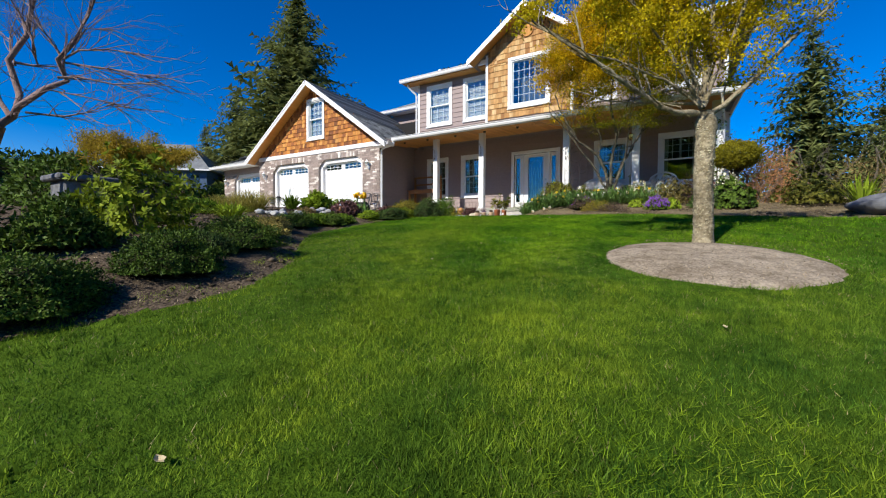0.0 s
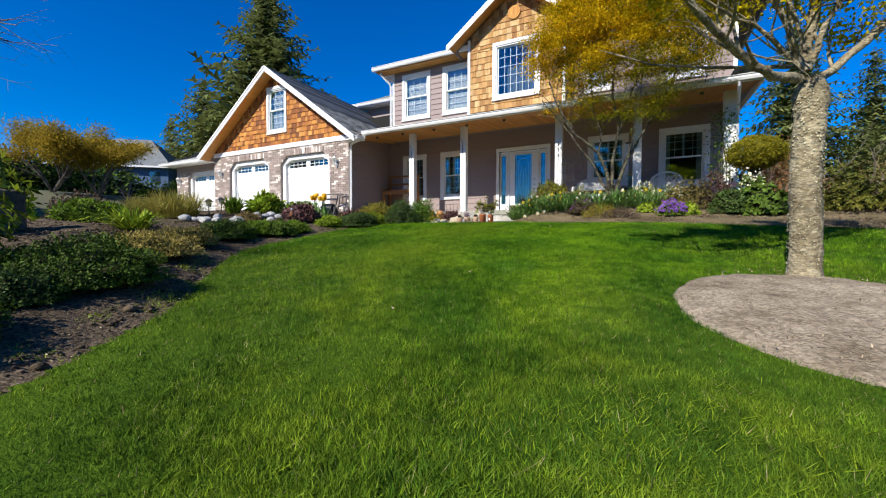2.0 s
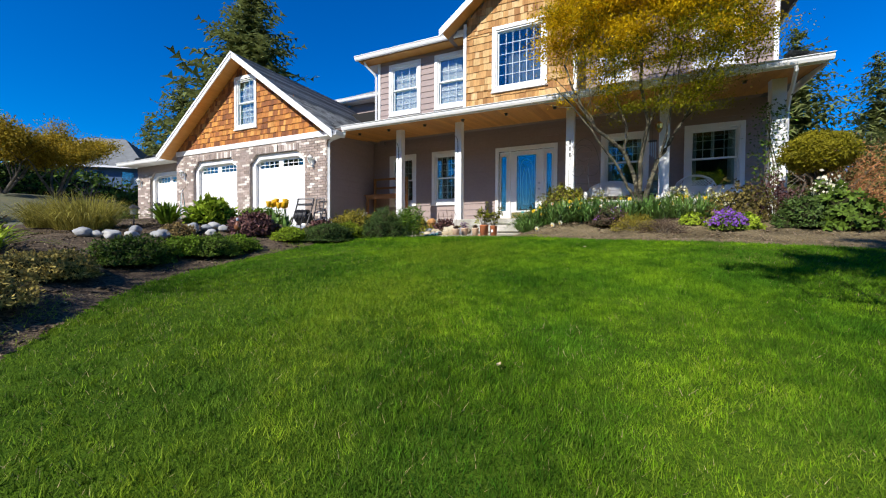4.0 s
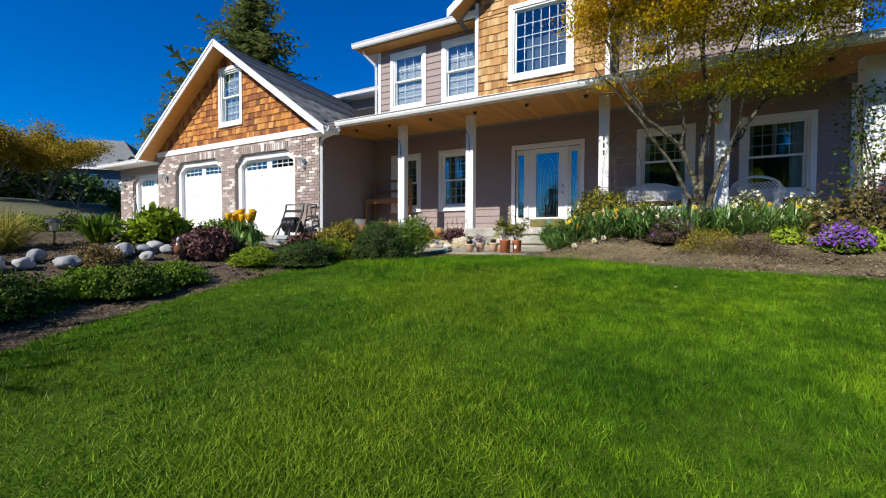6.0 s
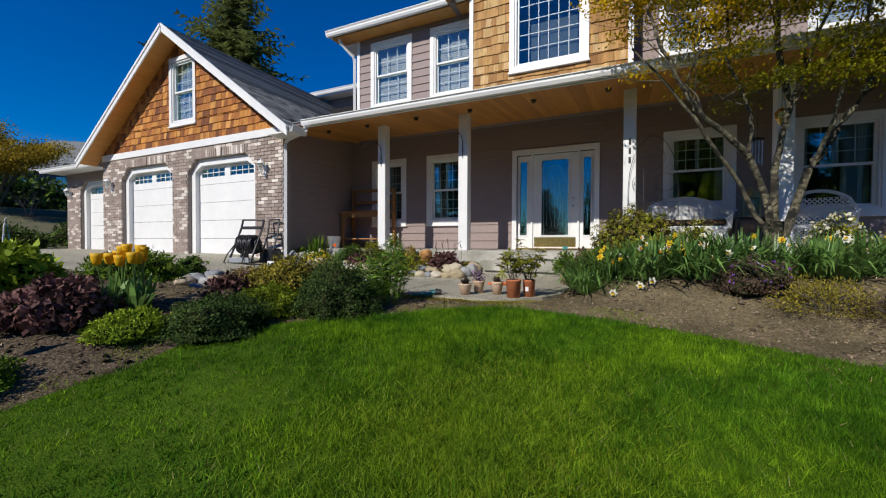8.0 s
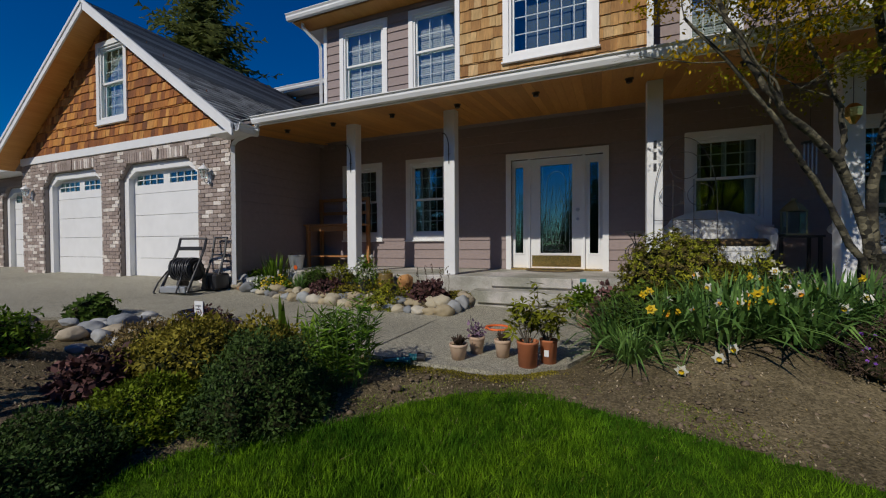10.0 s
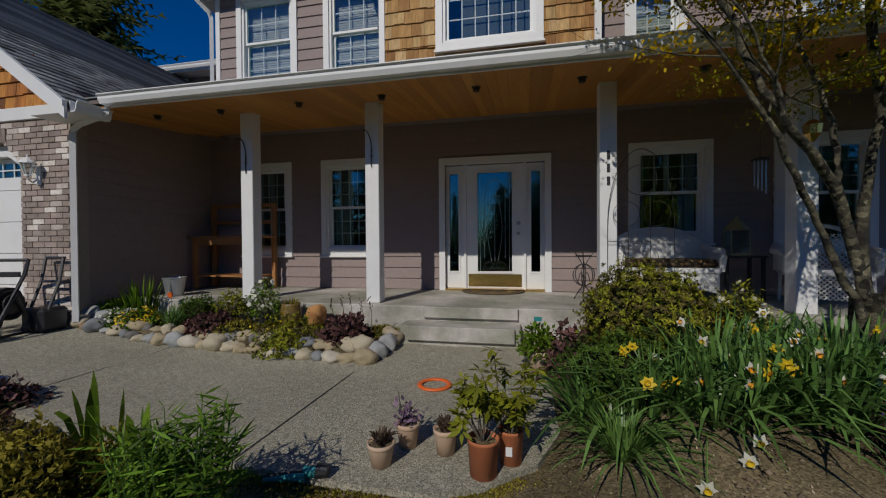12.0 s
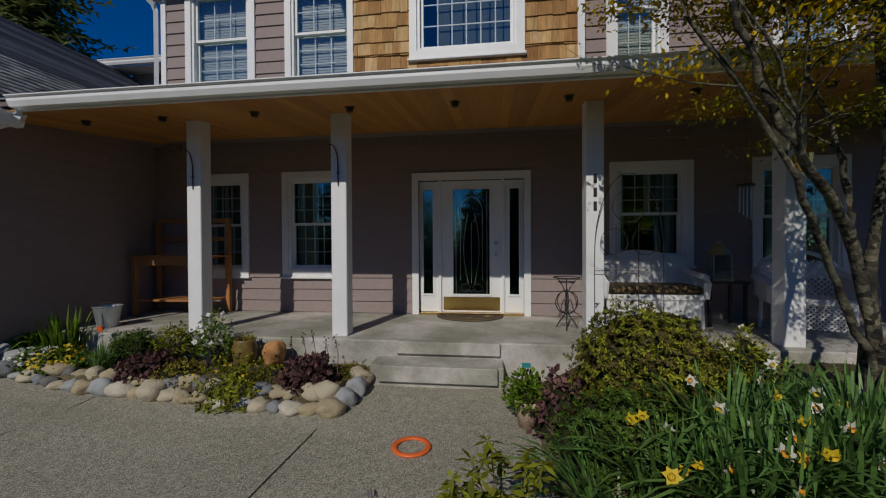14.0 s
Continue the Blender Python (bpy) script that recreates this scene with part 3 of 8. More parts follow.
# mulch ring round the lawn tree, as a low dome with an uneven edge
bm = bmesh.new()
rows = []
for i in range(15):
    row = []
    for k in range(72):
        a = 2 * math.pi * k / 72
        e = 1 + 0.05 * noise.noise((math.cos(a) * 2.2, math.sin(a) * 2.2, 7)) + 0.02 * noise.noise((math.cos(a) * 9, math.sin(a) * 9, 2))
        q = i / 14 * e
        x, y = RING_C[0] + RING_R[0] * q * math.cos(a), RING_C[1] + RING_R[1] * q * math.sin(a)
        lift = 0.05 * (1 - (i / 14) ** 4) - 0.012 * (i == 14) + 0.008 * noise.noise((x * 9, y * 9, 1)) + 0.004
        row.append(bm.verts.new((x, y, gz(x, y) + lift)))
    rows.append(row)
for a, b in zip(rows, rows[1:]):
    for k in range(72):
        bm.faces.new((a[k], b[k], b[(k + 1) % 72], a[(k + 1) % 72]))
bmesh.ops.remove_doubles(bm, verts=bm.verts, dist=0.0005)
tagged(part("mulch_ring", bm, CHIPS, None, smooth=True), "oval of pale dusty mulch around the lawn tree", "mulch", kind="structure")

# grass blades over the lawn, denser along the walk
rng = np.random.default_rng(5)


def grass(n, x0, x1, y0, y1, h, w, lean, tuft=9):
    """Blades in small tufts that share a lean and a height."""
    k = n // tuft
    c = np.stack([rng.uniform(x0, x1, k), rng.uniform(y0, y1, k)], 1) + rng.normal(0, min(0.22, (x1 - x0) * 0.08), (k, 2))
    spread = 0.02 * rng.uniform(0.6, 1.5, k)
    way, tall = rng.uniform(0, 2 * np.pi, k), rng.uniform(0.55, 1.35, k)
    tilt = np.abs(rng.normal(0, 0.32, k))
    i = np.repeat(np.arange(k), tuft)
    n = len(i)
    p = c[i] + rng.normal(0, 1, (n, 2)) * spread[i][:, None]
    keep = inside(LAWN, p[:, 0], p[:, 1]) & (((p[:, 0] - RING_C[0]) / (RING_R[0] * 0.97)) ** 2 + ((p[:, 1] - RING_C[1]) / (RING_R[1] * 0.97)) ** 2 > 1)
    p, i = p[keep], i[keep]
    n = len(p)
    patch = np.sin(p[:, 0] * 1.7 + np.sin(p[:, 1] * 1.3)) * np.sin(p[:, 1] * 1.9 + 1.3 * np.sin(p[:, 0]))
    hh = h * rng.uniform(0.5, 1.25, n) * (1 + 0.2 * patch) * tall[i]
    a = rng.uniform(0, 2 * np.pi, n)
    s = np.stack([np.cos(a), np.sin(a), np.zeros(n)], 1) * (w * rng.uniform(0.7, 1.3, n))[:, None] / 2
    t = np.stack([rng.normal(0, lean, n) + tilt[i] * np.cos(way[i]), rng.normal(0, lean, n) + tilt[i] * np.sin(way[i]), np.ones(n)], 1)
    base = np.stack([p[:, 0], p[:, 1], G(p[:, 0], p[:, 1]) - 0.004], 1)
    return np.stack([base - s, base + s, base + t * hh[:, None]], 1).reshape(-1, 3)


near = [grass(120000, -1.75 - 0.42 * (y - 1.2), 1.75 - 0.42 * (y - 1.2), y, y + 1.25, 0.026, 0.0027, 0.34) for y in (0.9, 2.15, 3.4, 4.65, 5.9, 7.15)]
blades = np.concatenate(near + [grass(230000, -5.7, 2.8, 0.6, 5.2, 0.03, 0.005, 0.36), grass(190000, -6.0, 1.5, 5.2, 9.8, 0.032, 0.0055, 0.36), grass(60000, -5.3, -2.2, 8.3, 9.85, 0.046, 0.0045, 0.3), grass(70000, 1.5, 6.5, 1.0, 9, 0.036, 0.01, 0.4), grass(20000, 5.0, 15, -8.5, 8.5, 0.05, 0.025, 0.5), grass(20000, -4, 8, -8.5, 0.4, 0.05, 0.025, 0.5)])
straw = np.concatenate([grass(18000, -5.7, 2.8, 0.6, 5.2, 0.028, 0.003, 0.6, 2), grass(5000, -6.0, 1.5, 5.2, 9.8, 0.028, 0.0036, 0.6, 2)])
tagged(placed("straw_blades", polys(straw, 3), STRAW), "dead straw-coloured blades among the lawn grass", "grass", kind="stuff")
dry = []
for x, y, r, n_ in ((-3.13, 7.3, 0.42, 24000), (-3.0, 5.4, 0.4, 14000), (0.2, 1.5, 0.34, 4500), (-1.0, 2.3, 0.35, 5000), (-0.5, 2.9, 0.3, 4000), (0.75, 1.3, 0.4, 2800), (-3.2, 8.2, 0.4, 5000)):
    q = rng.normal(0, r, (n_, 2)) + (x, y)
    q = q[inside(LAWN, q[:, 0], q[:, 1])]
    m = len(q)
    a = rng.uniform(0, 2 * np.pi, m)
    s = np.stack([np.cos(a), np.sin(a), np.zeros(m)], 1) * 0.0024
    base = np.stack([q[:, 0], q[:, 1], G(q[:, 0], q[:, 1]) - 0.004], 1)
    tip = base + np.stack([rng.normal(0, 0.03, m), rng.normal(0, 0.03, m), rng.uniform(0.018, 0.042, m)], 1)
    dry.append(np.stack([base - s, base + s, tip], 1).reshape(-1, 3))
# thin grass creeping over the edge of the bed
q = np.stack([rng.uniform(-6.2, -2.2, 160000), rng.uniform(1.0, 10.2, 160000)], 1)
near = np.zeros(len(q), dtype=bool)
for k in range(8):
    near |= inside(LAWN, q[:, 0] + 0.3 * math.cos(k * 0.785), q[:, 1] + 0.3 * math.sin(k * 0.785))
q = q[near & ~inside(LAWN, q[:, 0], q[:, 1])]
q = q[np.sin(q[:, 0] * 7 + 2 * np.sin(q[:, 1] * 4)) * np.sin(q[:, 1] * 6) + rng.normal(0, 0.35, len(q)) > 0.35]
m = len(q)
a = rng.uniform(0, 2 * np.pi, m)
s = np.stack([np.cos(a), np.sin(a), np.zeros(m)], 1) * 0.0022
base = np.stack([q[:, 0], q[:, 1], G(q[:, 0], q[:, 1]) - 0.006], 1)
dry.append(np.stack([base - s, base + s, base + np.stack([rng.normal(0, 0.02, m), rng.normal(0, 0.02, m), rng.uniform(0.006, 0.03, m)], 1)], 1).reshape(-1, 3))
tagged(placed("dry_grass", polys(np.concatenate(dry), 3), BLADE_DRY), "yellowed patches of mown lawn grass", "grass", kind="stuff")
lawn_grass = placed("lawn_grass", polys(blades, 3), [BLADE, LUSH])
first = blades.reshape(-1, 3, 3)[:, 0]
edge = 4.9 + 0.7 * np.sin(first[:, 0] * 1.3) + 0.4 * np.sin(first[:, 0] * 3.7 + first[:, 1])
lawn_grass.data.polygons.foreach_set("material_index", (rng.normal(0, 1.1, len(first)) + first[:, 1] > edge).astype(np.int32))
tagged(lawn_grass, "mown bright green lawn grass with paler patches", "grass", kind="stuff")

# chips and small stones lying on the soil
n = 90000
p = np.stack([rng.uniform(-9, 4, n), rng.uniform(0.8, 11.6, n)], 1)
q = ((p[:, 0] - RING_C[0]) / RING_R[0]) ** 2 + ((p[:, 1] - RING_C[1]) / RING_R[1]) ** 2 < 0.96
keep = (~inside(LAWN, p[:, 0], p[:, 1]) & ~inside(PAVE, p[:, 0], p[:, 1]) & ((p[:, 0] > -3) | (p[:, 1] > 8.3) | (rng.uniform(size=n) < 0.25))) | (q & (rng.uniform(size=n) < 0.5))
p = p[keep]
c = np.stack([p[:, 0], p[:, 1], G(p[:, 0], p[:, 1]) + rng.uniform(-0.012, 0.008, len(p)) + np.where(q[keep], 0.055, 0)], 1)
tagged(placed("wood_chips", polys(leaves(c, 0.016, rng, 0.55, 1.2), 4), CHIP), "pale wood chips scattered over the soil", "mulch", kind="stuff")

# lumps of soil
n = 20000
p = np.stack([rng.uniform(-9, 4, n), rng.uniform(0.8, 11.6, n)], 1)
p = p[~inside(LAWN, p[:, 0], p[:, 1]) & ~inside(PAVE, p[:, 0], p[:, 1])]
n = len(p)
octa = np.array([(1, 0, 0), (0, 1, 0), (-1, 0, 0), (0, -1, 0), (0, 0, 1), (0, 0, -1)], dtype=float)
faces = [(0, 1, 4), (1, 2, 4), (2, 3, 4), (3, 0, 4), (1, 0, 5), (2, 1, 5), (3, 2, 5), (0, 3, 5)]
size = rng.gamma(2.0, 0.0045, n) + 0.005
v = octa[None] * size[:, None, None] * rng.uniform(0.6, 1.4, (n, 6, 1)) * np.array([1.2, 1.2, 0.6])
a = rng.uniform(0, 6.28, n)
ca, sa = np.cos(a)[:, None], np.sin(a)[:, None]
v = np.stack([v[:, :, 0] * ca - v[:, :, 1] * sa, v[:, :, 0] * sa + v[:, :, 1] * ca, v[:, :, 2]], 2)
v = v + np.stack([p[:, 0], p[:, 1], G(p[:, 0], p[:, 1]) - 0.004], 1)[:, None, :]
me = bpy.data.meshes.new("soil_clods")
me.vertices.add(n * 6)
me.vertices.foreach_set("co", v.astype(np.float32).ravel())
fi = (np.array(faces)[None] + 6 * np.arange(n)[:, None, None]).astype(np.int32).ravel()
me.loops.add(len(fi))
me.loops.foreach_set("vertex_index", fi)
me.polygons.add(len(fi) // 3)
me.polygons.foreach_set("loop_start", np.arange(0, len(fi), 3, dtype=np.int32))
me.polygons.foreach_set("loop_total", np.full(len(fi) // 3, 3, dtype=np.int32))
me.update(calc_edges=True)
me.materials.append(CLOD)
far_bed = (p[:, 0] < -2) & (p[:, 1] < 8.3)
me.polygons.foreach_set("material_index", np.repeat(far_bed.astype(np.int32), 8))
tagged(placed("soil_clods", me, CLOD_DARK), "crumbled dark brown soil lumps in the beds", "soil", kind="stuff")

# pale wood and leaf litter on the front bed, moss along the walk's edge
n = 5200
p = np.stack([rng.uniform(-3.6, 3, n), rng.uniform(9.0, 10.9, n)], 1)
p = p[~inside(LAWN, p[:, 0], p[:, 1]) & ~inside(PAVE, p[:, 0], p[:, 1])]
c = np.stack([p[:, 0], p[:, 1], G(p[:, 0], p[:, 1]) + 0.004], 1)
o = np.tile((0, 0, 1.0), (len(c), 1))
tagged(placed("leaf_litter", polys(cover_leaves(c, o, 0.014, rng, 0.55, 0.4), 4), TAN), "pale chips and dry leaf bits on the soil", "litter", kind="stuff")
edge = [(-3.4, 10.55), (-3.5, 10.33), (-3.77, 10.07), (-4.0, 9.95), (-4.5, 9.95), (-4.85, 9.97), (-5.2, 10.0)]
f = rng.uniform(0, len(edge) - 1.001, 5200)
i = f.astype(int)
ends = np.array(edge)
p = ends[i] + (ends[i + 1] - ends[i]) * (f - i)[:, None] + np.stack([rng.uniform(0, 0.02, len(f)), -np.abs(rng.normal(0, 0.07, len(f))) + 0.02], 1)
p = p[np.array([noise.noise((x * 3, y * 3, 5)) for x, y in p]) > -0.2]
c = np.stack([p[:, 0], p[:, 1], G(p[:, 0], p[:, 1]) + 0.002], 1)
o = np.tile((0, 0, 1.0), (len(c), 1))
tagged(placed("edge_moss", polys(cover_leaves(c, o, 0.014, rng, 0.6, 0.9), 4), OLIVE), "thin olive moss along the edge of the walk", "moss", kind="stuff")

# paved drive and walk
bm = bmesh.new()


vs = [bm.verts.new((x, y, float(pave_z(x, y)))) for x, y in PAVE]
top = bm.faces.new(vs)
bmesh.ops.triangulate(bm, faces=[top])
for _ in range(4):
    long_edges = [e for e in bm.edges if e.calc_length() > 0.9]
    if long_edges:
        bmesh.ops.subdivide_edges(bm, edges=long_edges, cuts=1)
        bmesh.ops.triangulate(bm, faces=bm.faces)
for v in bm.verts:
    v.co.z = float(pave_z(v.co.x, v.co.y))
r = bmesh.ops.extrude_face_region(bm, geom=bm.faces[:])
for g in r["geom"]:
    if isinstance(g, bmesh.types.BMVert):
        g.co.z -= 0.12
bmesh.ops.recalc_face_normals(bm, faces=bm.faces)
pavement = part("pavement", bm, AGG)
tagged(pavement, "grey exposed aggregate concrete driveway and front walk", "pavement", kind="structure")
for i, (a, b) in enumerate([((-5.19, 10.04), (-5.16, 11.95)), ((-7.66, 10.32), (-7.63, 11.95)), ((-10.3, 6), (-9.6, 12.1)), ((-12.95, 6), (-12.95, 12.1)), ((-16.2, 9), (-16.2, 12.1)), ((-10.3, 9.2), (-19, 9.2))]):
    a, b = Vector((*a, 0)), Vector((*b, 0))
    d = (b - a).normalized()
    s = Vector((-d.y, d.x, 0)) * 0.006
    bm = bmesh.new()
    n = 14
    row = [(a + (b - a) * k / n) for k in range(n + 1)]
    L = [bm.verts.new((*(p - s).xy, float(pave_z(p.x, p.y)) + 0.004)) for p in row]
    R = [bm.verts.new((*(p + s).xy, float(pave_z(p.x, p.y)) + 0.004)) for p in row]
    for k in range(n):
        bm.faces.new((L[k], R[k], R[k + 1], L[k + 1]))
    part("control_joint", bm, BLACK, pavement)


# ---- house ----
FY, UY, BY, GY = 14.53, 14.3, 13.65, 12.15
house = empty("house", "two-storey house with mauve siding, cedar-shake gables and brick garage", "house", at=(-4, 15, 0.1))


def rects(x0, x1, z0, z1, holes):
    """The rectangle less its openings, as rectangles."""
    out = []
    zs = sorted({z0, z1, *(min(max(v, z0), z1) for h in holes for v in h[2:])})
    for a, b in zip(zs, zs[1:]):
        if b - a < 1e-4:
            continue
        cuts = sorted((h[0], h[1]) for h in holes if h[2] < b - 1e-4 and h[3] > a + 1e-4)
        x = x0
        for c0, c1 in cuts:
            if c0 > x:
                out.append((x, min(c0, x1), a, b))
            x = max(x, c1)
        if x < x1:
            out.append((x, x1, a, b))
    return [r for r in out if r[1] - r[0] > 1e-3]


def wall_core(x0, x1, z0, z1, y, holes, depth=0.18, name="wall", material=None):
    bm = bmesh.new()
    for a, b, c, d in rects(x0, x1, z0, z1, holes):
        box(bm, a, b, y + 0.002, y + depth, c, d)
    return part(name, bm, material or SHEATH, house)


def lap_siding(wall, x0, x1, z0, z1, y, holes, step=0.185, turn=None):
    """Lapped boards, one object a run."""
    z, k = z0, 0
    while z < z1 - 0.01:
        zt = min(z + step, z1)
        for a, b, c, d in rects(x0, x1, z, zt, holes):
            f = lambda q: y - 0.006 - 0.02 * (1 - (q - z) / step)
            pts = [(a, f(c), c), (a, y + 0.001, c), (a, y + 0.001, d), (a, f(d), d)]
            bm = prism(bmesh.new(), pts, (b - a, 0, 0))
            if turn:
                bm.transform(turn)
            part("siding_board", bm, SIDING, wall)
        z = zt


def grille(bm, x0, x1, z0, z1, y, cols, rows, w=0.016):
    for k in range(1, cols):
        x = x0 + (x1 - x0) * k / cols
        box(bm, x - w / 2, x + w / 2, y - 0.006, y + 0.006, z0, z1)
    for k in range(1, rows):
        z = z0 + (z1 - z0) * k / rows
        box(bm, x0, x1, y - 0.0055, y + 0.0055, z - w / 2, z + w / 2)


def ring_of(bm, x0, x1, z0, z1, w, y0, y1, bottom=None):
    b = w if bottom is None else bottom
    box(bm, x0, x0 + w, y0, y1, z0, z1)
    box(bm, x1 - w, x1, y0, y1, z0, z1)
    box(bm, x0 + w, x1 - w, y0, y1, z1 - w, z1)
    box(bm, x0 + w, x1 - w, y0, y1, z0, z0 + b)


def window(x0, x1, z0, z1, y, cols=3, top_rows=2, low_rows=3, blind=False, single=False, casing=0.1):
    """A hung window in its casing; x0..z1 are the casing's outer edges."""
    w = part("window", (lambda bm: (ring_of(bm, x0, x1, z0, z1, casing, y - 0.045, y + 0.02), bm)[1])(bmesh.new()), WHITE, house, "white-cased window with divided panes")
    a, b, c, d = x0 + casing, x1 - casing, z0 + casing, z1 - casing
    bm = bmesh.new()
    ring_of(bm, a, b, c, d, 0.04, y - 0.02, y + 0.12)
    part("window_frame", bm, WHITE, w)
    part("window_sill", B(x0 - 0.02, x1 + 0.02, y - 0.075, y + 0.0, z0 - 0.035, z0 - 0.001, bevel=0.006), WHITE, w)
    a, b, c, d = a + 0.04, b - 0.04, c + 0.04, d - 0.04
    mid = (c + d) / 2
    sashes = [(c, d, y + 0.05, low_rows)] if single else [(mid - 0.02, d, y + 0.035, top_rows), (c, mid + 0.02, y + 0.075, low_rows)]
    for s0, s1, sy, rows in sashes:
        bm = bmesh.new()
        ring_of(bm, a, b, s0, s1, 0.04, sy - 0.018, sy + 0.018)
        part("sash", bm, WHITE, w)
        p = part("pane", B(a + 0.03, b - 0.03, sy - 0.003, sy + 0.003, s0 + 0.03, s1 - 0.03), GLASS, w)
        p.visible_shadow = False
        if rows:
            bm = bmesh.new()
            grille(bm, a + 0.04, b - 0.04, s0 + 0.04, s1 - 0.04, sy + 0.013, cols, rows)
            part("muntins", bm, WHITE, w)
    if blind:
        bm = bmesh.new()
        z = c
        while z < d:
            prism(bm, [(a, y + 0.13, z), (a, y + 0.14, z + 0.047), (a, y + 0.142, z + 0.046), (a, y + 0.132, z - 0.002)], (b - a, 0, 0))
            z += 0.042
        part("blind_slats", bm, BLIND, w)
    elif not single:
        bm = bmesh.new()
        for q0, q1 in ((a, a + (b - a) * 0.16), (b - (b - a) * 0.16, b)):
            n = 8
            for k in range(n):
                u0, u1 = q0 + (q1 - q0) * k / n, q0 + (q1 - q0) * (k + 1) / n
                box(bm, u0, u1 - 0.001, y + 0.22 + 0.02 * (k % 2), y + 0.235 + 0.02 * (k % 2), c, d)
        part("curtain", bm, BLIND, w)
        part("shutter_stile", B((a + b) / 2 - 0.035, (a + b) / 2 + 0.035, y + 0.14, y + 0.16, mid, d), BLIND, w)
    return (x0 + casing, x1 - casing, z0 + casing, z1 - casing)


# ground floor front
WINS = [(-8.72, -7.69, 1.1, 2.79), (-7.1, -6.1, 1.1, 2.79), (-2.01, -0.87, 1.28, 2.79), (-0.1, 1.12, 1.15, 2.8)]
DOOR = (-4.95, -3.14, 0.52, 2.71)
holes = [(a + 0.1, b - 0.1, c + 0.1, d - 0.1) for a, b, c, d in WINS] + [(DOOR[0] + 0.1, DOOR[1] - 0.1, DOOR[2], DOOR[3] - 0.1)]
front = wall_core(-9.4, 1.7, 0.3, 3.4, FY, holes)
lap_siding(front, -9.4, 1.62, 0.53, 3.32, FY, holes)
for a, b, c, d in WINS:
    window(a, b, c, d, FY, cols=4, top_rows=3, low_rows=3 if a < -5 else 0)
part("corner_board", B(1.6, 1.73, FY - 0.035, FY + 0.12, 0.4, 3.35, bevel=0.004), WHITE, house)
right = part("side_wall", B(1.56, 1.7, FY + 0.12, 22, 0, 6.0), SIDING, house)
# garage flank inside the porch
flank = part("side_wall", B(-9.58, -9.41, GY + 0.11, FY, 0.1, 3.3), SHEATH, house)
lap_siding(flank, 0, FY - GY - 0.12, 0.35, 3.3, 0, [], turn=Matrix.Translation((-9.41, GY + 0.12, 0)) @ Matrix.Rotation(radians(90), 4, "Z"))

# entry door with sidelights
dx0, dx1, dz0, dz1 = DOOR
jamb = [(dx0, dz0), (dx0, dz1), (dx1, dz1), (dx1, dz0), (dx1 - 0.1, dz0), (dx1 - 0.1, dz1 - 0.11), (dx0 + 0.1, dz1 - 0.11), (dx0 + 0.1, dz0)]
door = part("entry_door", prism(bmesh.new(), [(x, FY - 0.045, z) for x, z in jamb], (0, 0.075, 0)), WHITE, house, "white entry door with oval-topped glass, sidelights and brass kick plate")
part("threshold", B(dx0 + 0.1, dx1 - 0.1, FY - 0.06, FY + 0.12, dz0, dz0 + 0.03), BRASS, door)


def leaf_panel(name, x0, x1, z0, z1, g, y):
    """A door leaf or sidelight with a glazed opening g."""
    bm = bmesh.new()
    for r in rects(x0, x1, z0, z1, [g]):
        box(bm, r[0], r[1], y, y + 0.045, r[2], r[3])
    ring_of(bm, g[0] - 0.025, g[1] + 0.025, g[2] - 0.025, g[3] + 0.025, 0.03, y - 0.012, y + 0.002)
    ob = part(name, bm, WHITE, door)
    p = part("pane", B(g[0], g[1], y + 0.018, y + 0.026, g[2], g[3]), GLASS, ob)
    p.visible_shadow = False
    return ob


sl = leaf_panel("door_leaf", -4.5, -3.57, 0.555, 2.585, (-4.32, -3.75, 0.83, 2.46), FY + 0.04)
part("kick_plate", B(-4.47, -3.6, FY + 0.03, FY + 0.039, 0.585, 0.79), BRASS, sl, "polished brass kick plate")
bm = bmesh.new()
for s in (-1, 1):
    tube(bm, [(-4.035 + s * 0.02 + s * 0.075 * (1 - math.cos(a)), FY + 0.05, 0.93 + 0.06 * math.sin(a * 1.0)) for a in np.linspace(0, 5.5, 14)], [0.006] * 14, 5)
    tube(bm, [(-4.035 + s * 0.2 * k / 8, FY + 0.05, 0.86 + 0.05 * math.sin(k * 0.9)) for k in range(9)], [0.006] * 9, 5)
part("scroll_ornament", bm, IRON, sl)
# leaded lines of the door glass
bm = bmesh.new()
yc = FY + 0.054
for s in (-1, 1):
    tube(bm, [(-4.035 + s * 0.24, yc, 0.84), (-4.035 + s * 0.24, yc, 2.45)], [0.004] * 2, 4)
    tube(bm, [(-4.035 + s * (0.05 + 0.07 * math.sin(math.pi * k / 12)), yc, 1.0 + 0.09 * k) for k in range(13)], [0.004] * 13, 4)
    tube(bm, [(-4.035 + s * 0.17 * math.cos(0.5 * math.pi * k / 8), yc, 2.1 + 0.24 * math.sin(0.5 * math.pi * k / 8)) for k in range(9)], [0.004] * 9, 4)
    tube(bm, [(-4.035 + s * 0.17, yc, 1.05), (-4.035 + s * 0.17, yc, 2.1)], [0.004] * 2, 4)
tube(bm, [(-4.035, yc, 1.0), (-4.035, yc, 1.95)], [0.004] * 2, 4)
part("leading", bm, GALV, sl)
for zz, rr, nm in ((1.62, 0.034, "deadbolt"), (1.45, 0.03, "door_knob")):
    bm = bmesh.new()
    tube(bm, [(-3.655, FY + 0.045, zz), (-3.655, FY + 0.02, zz), (-3.655, FY - 0.02, zz)], [rr, rr, rr * 0.85], 12)
    part(nm, bm, GALV, sl)
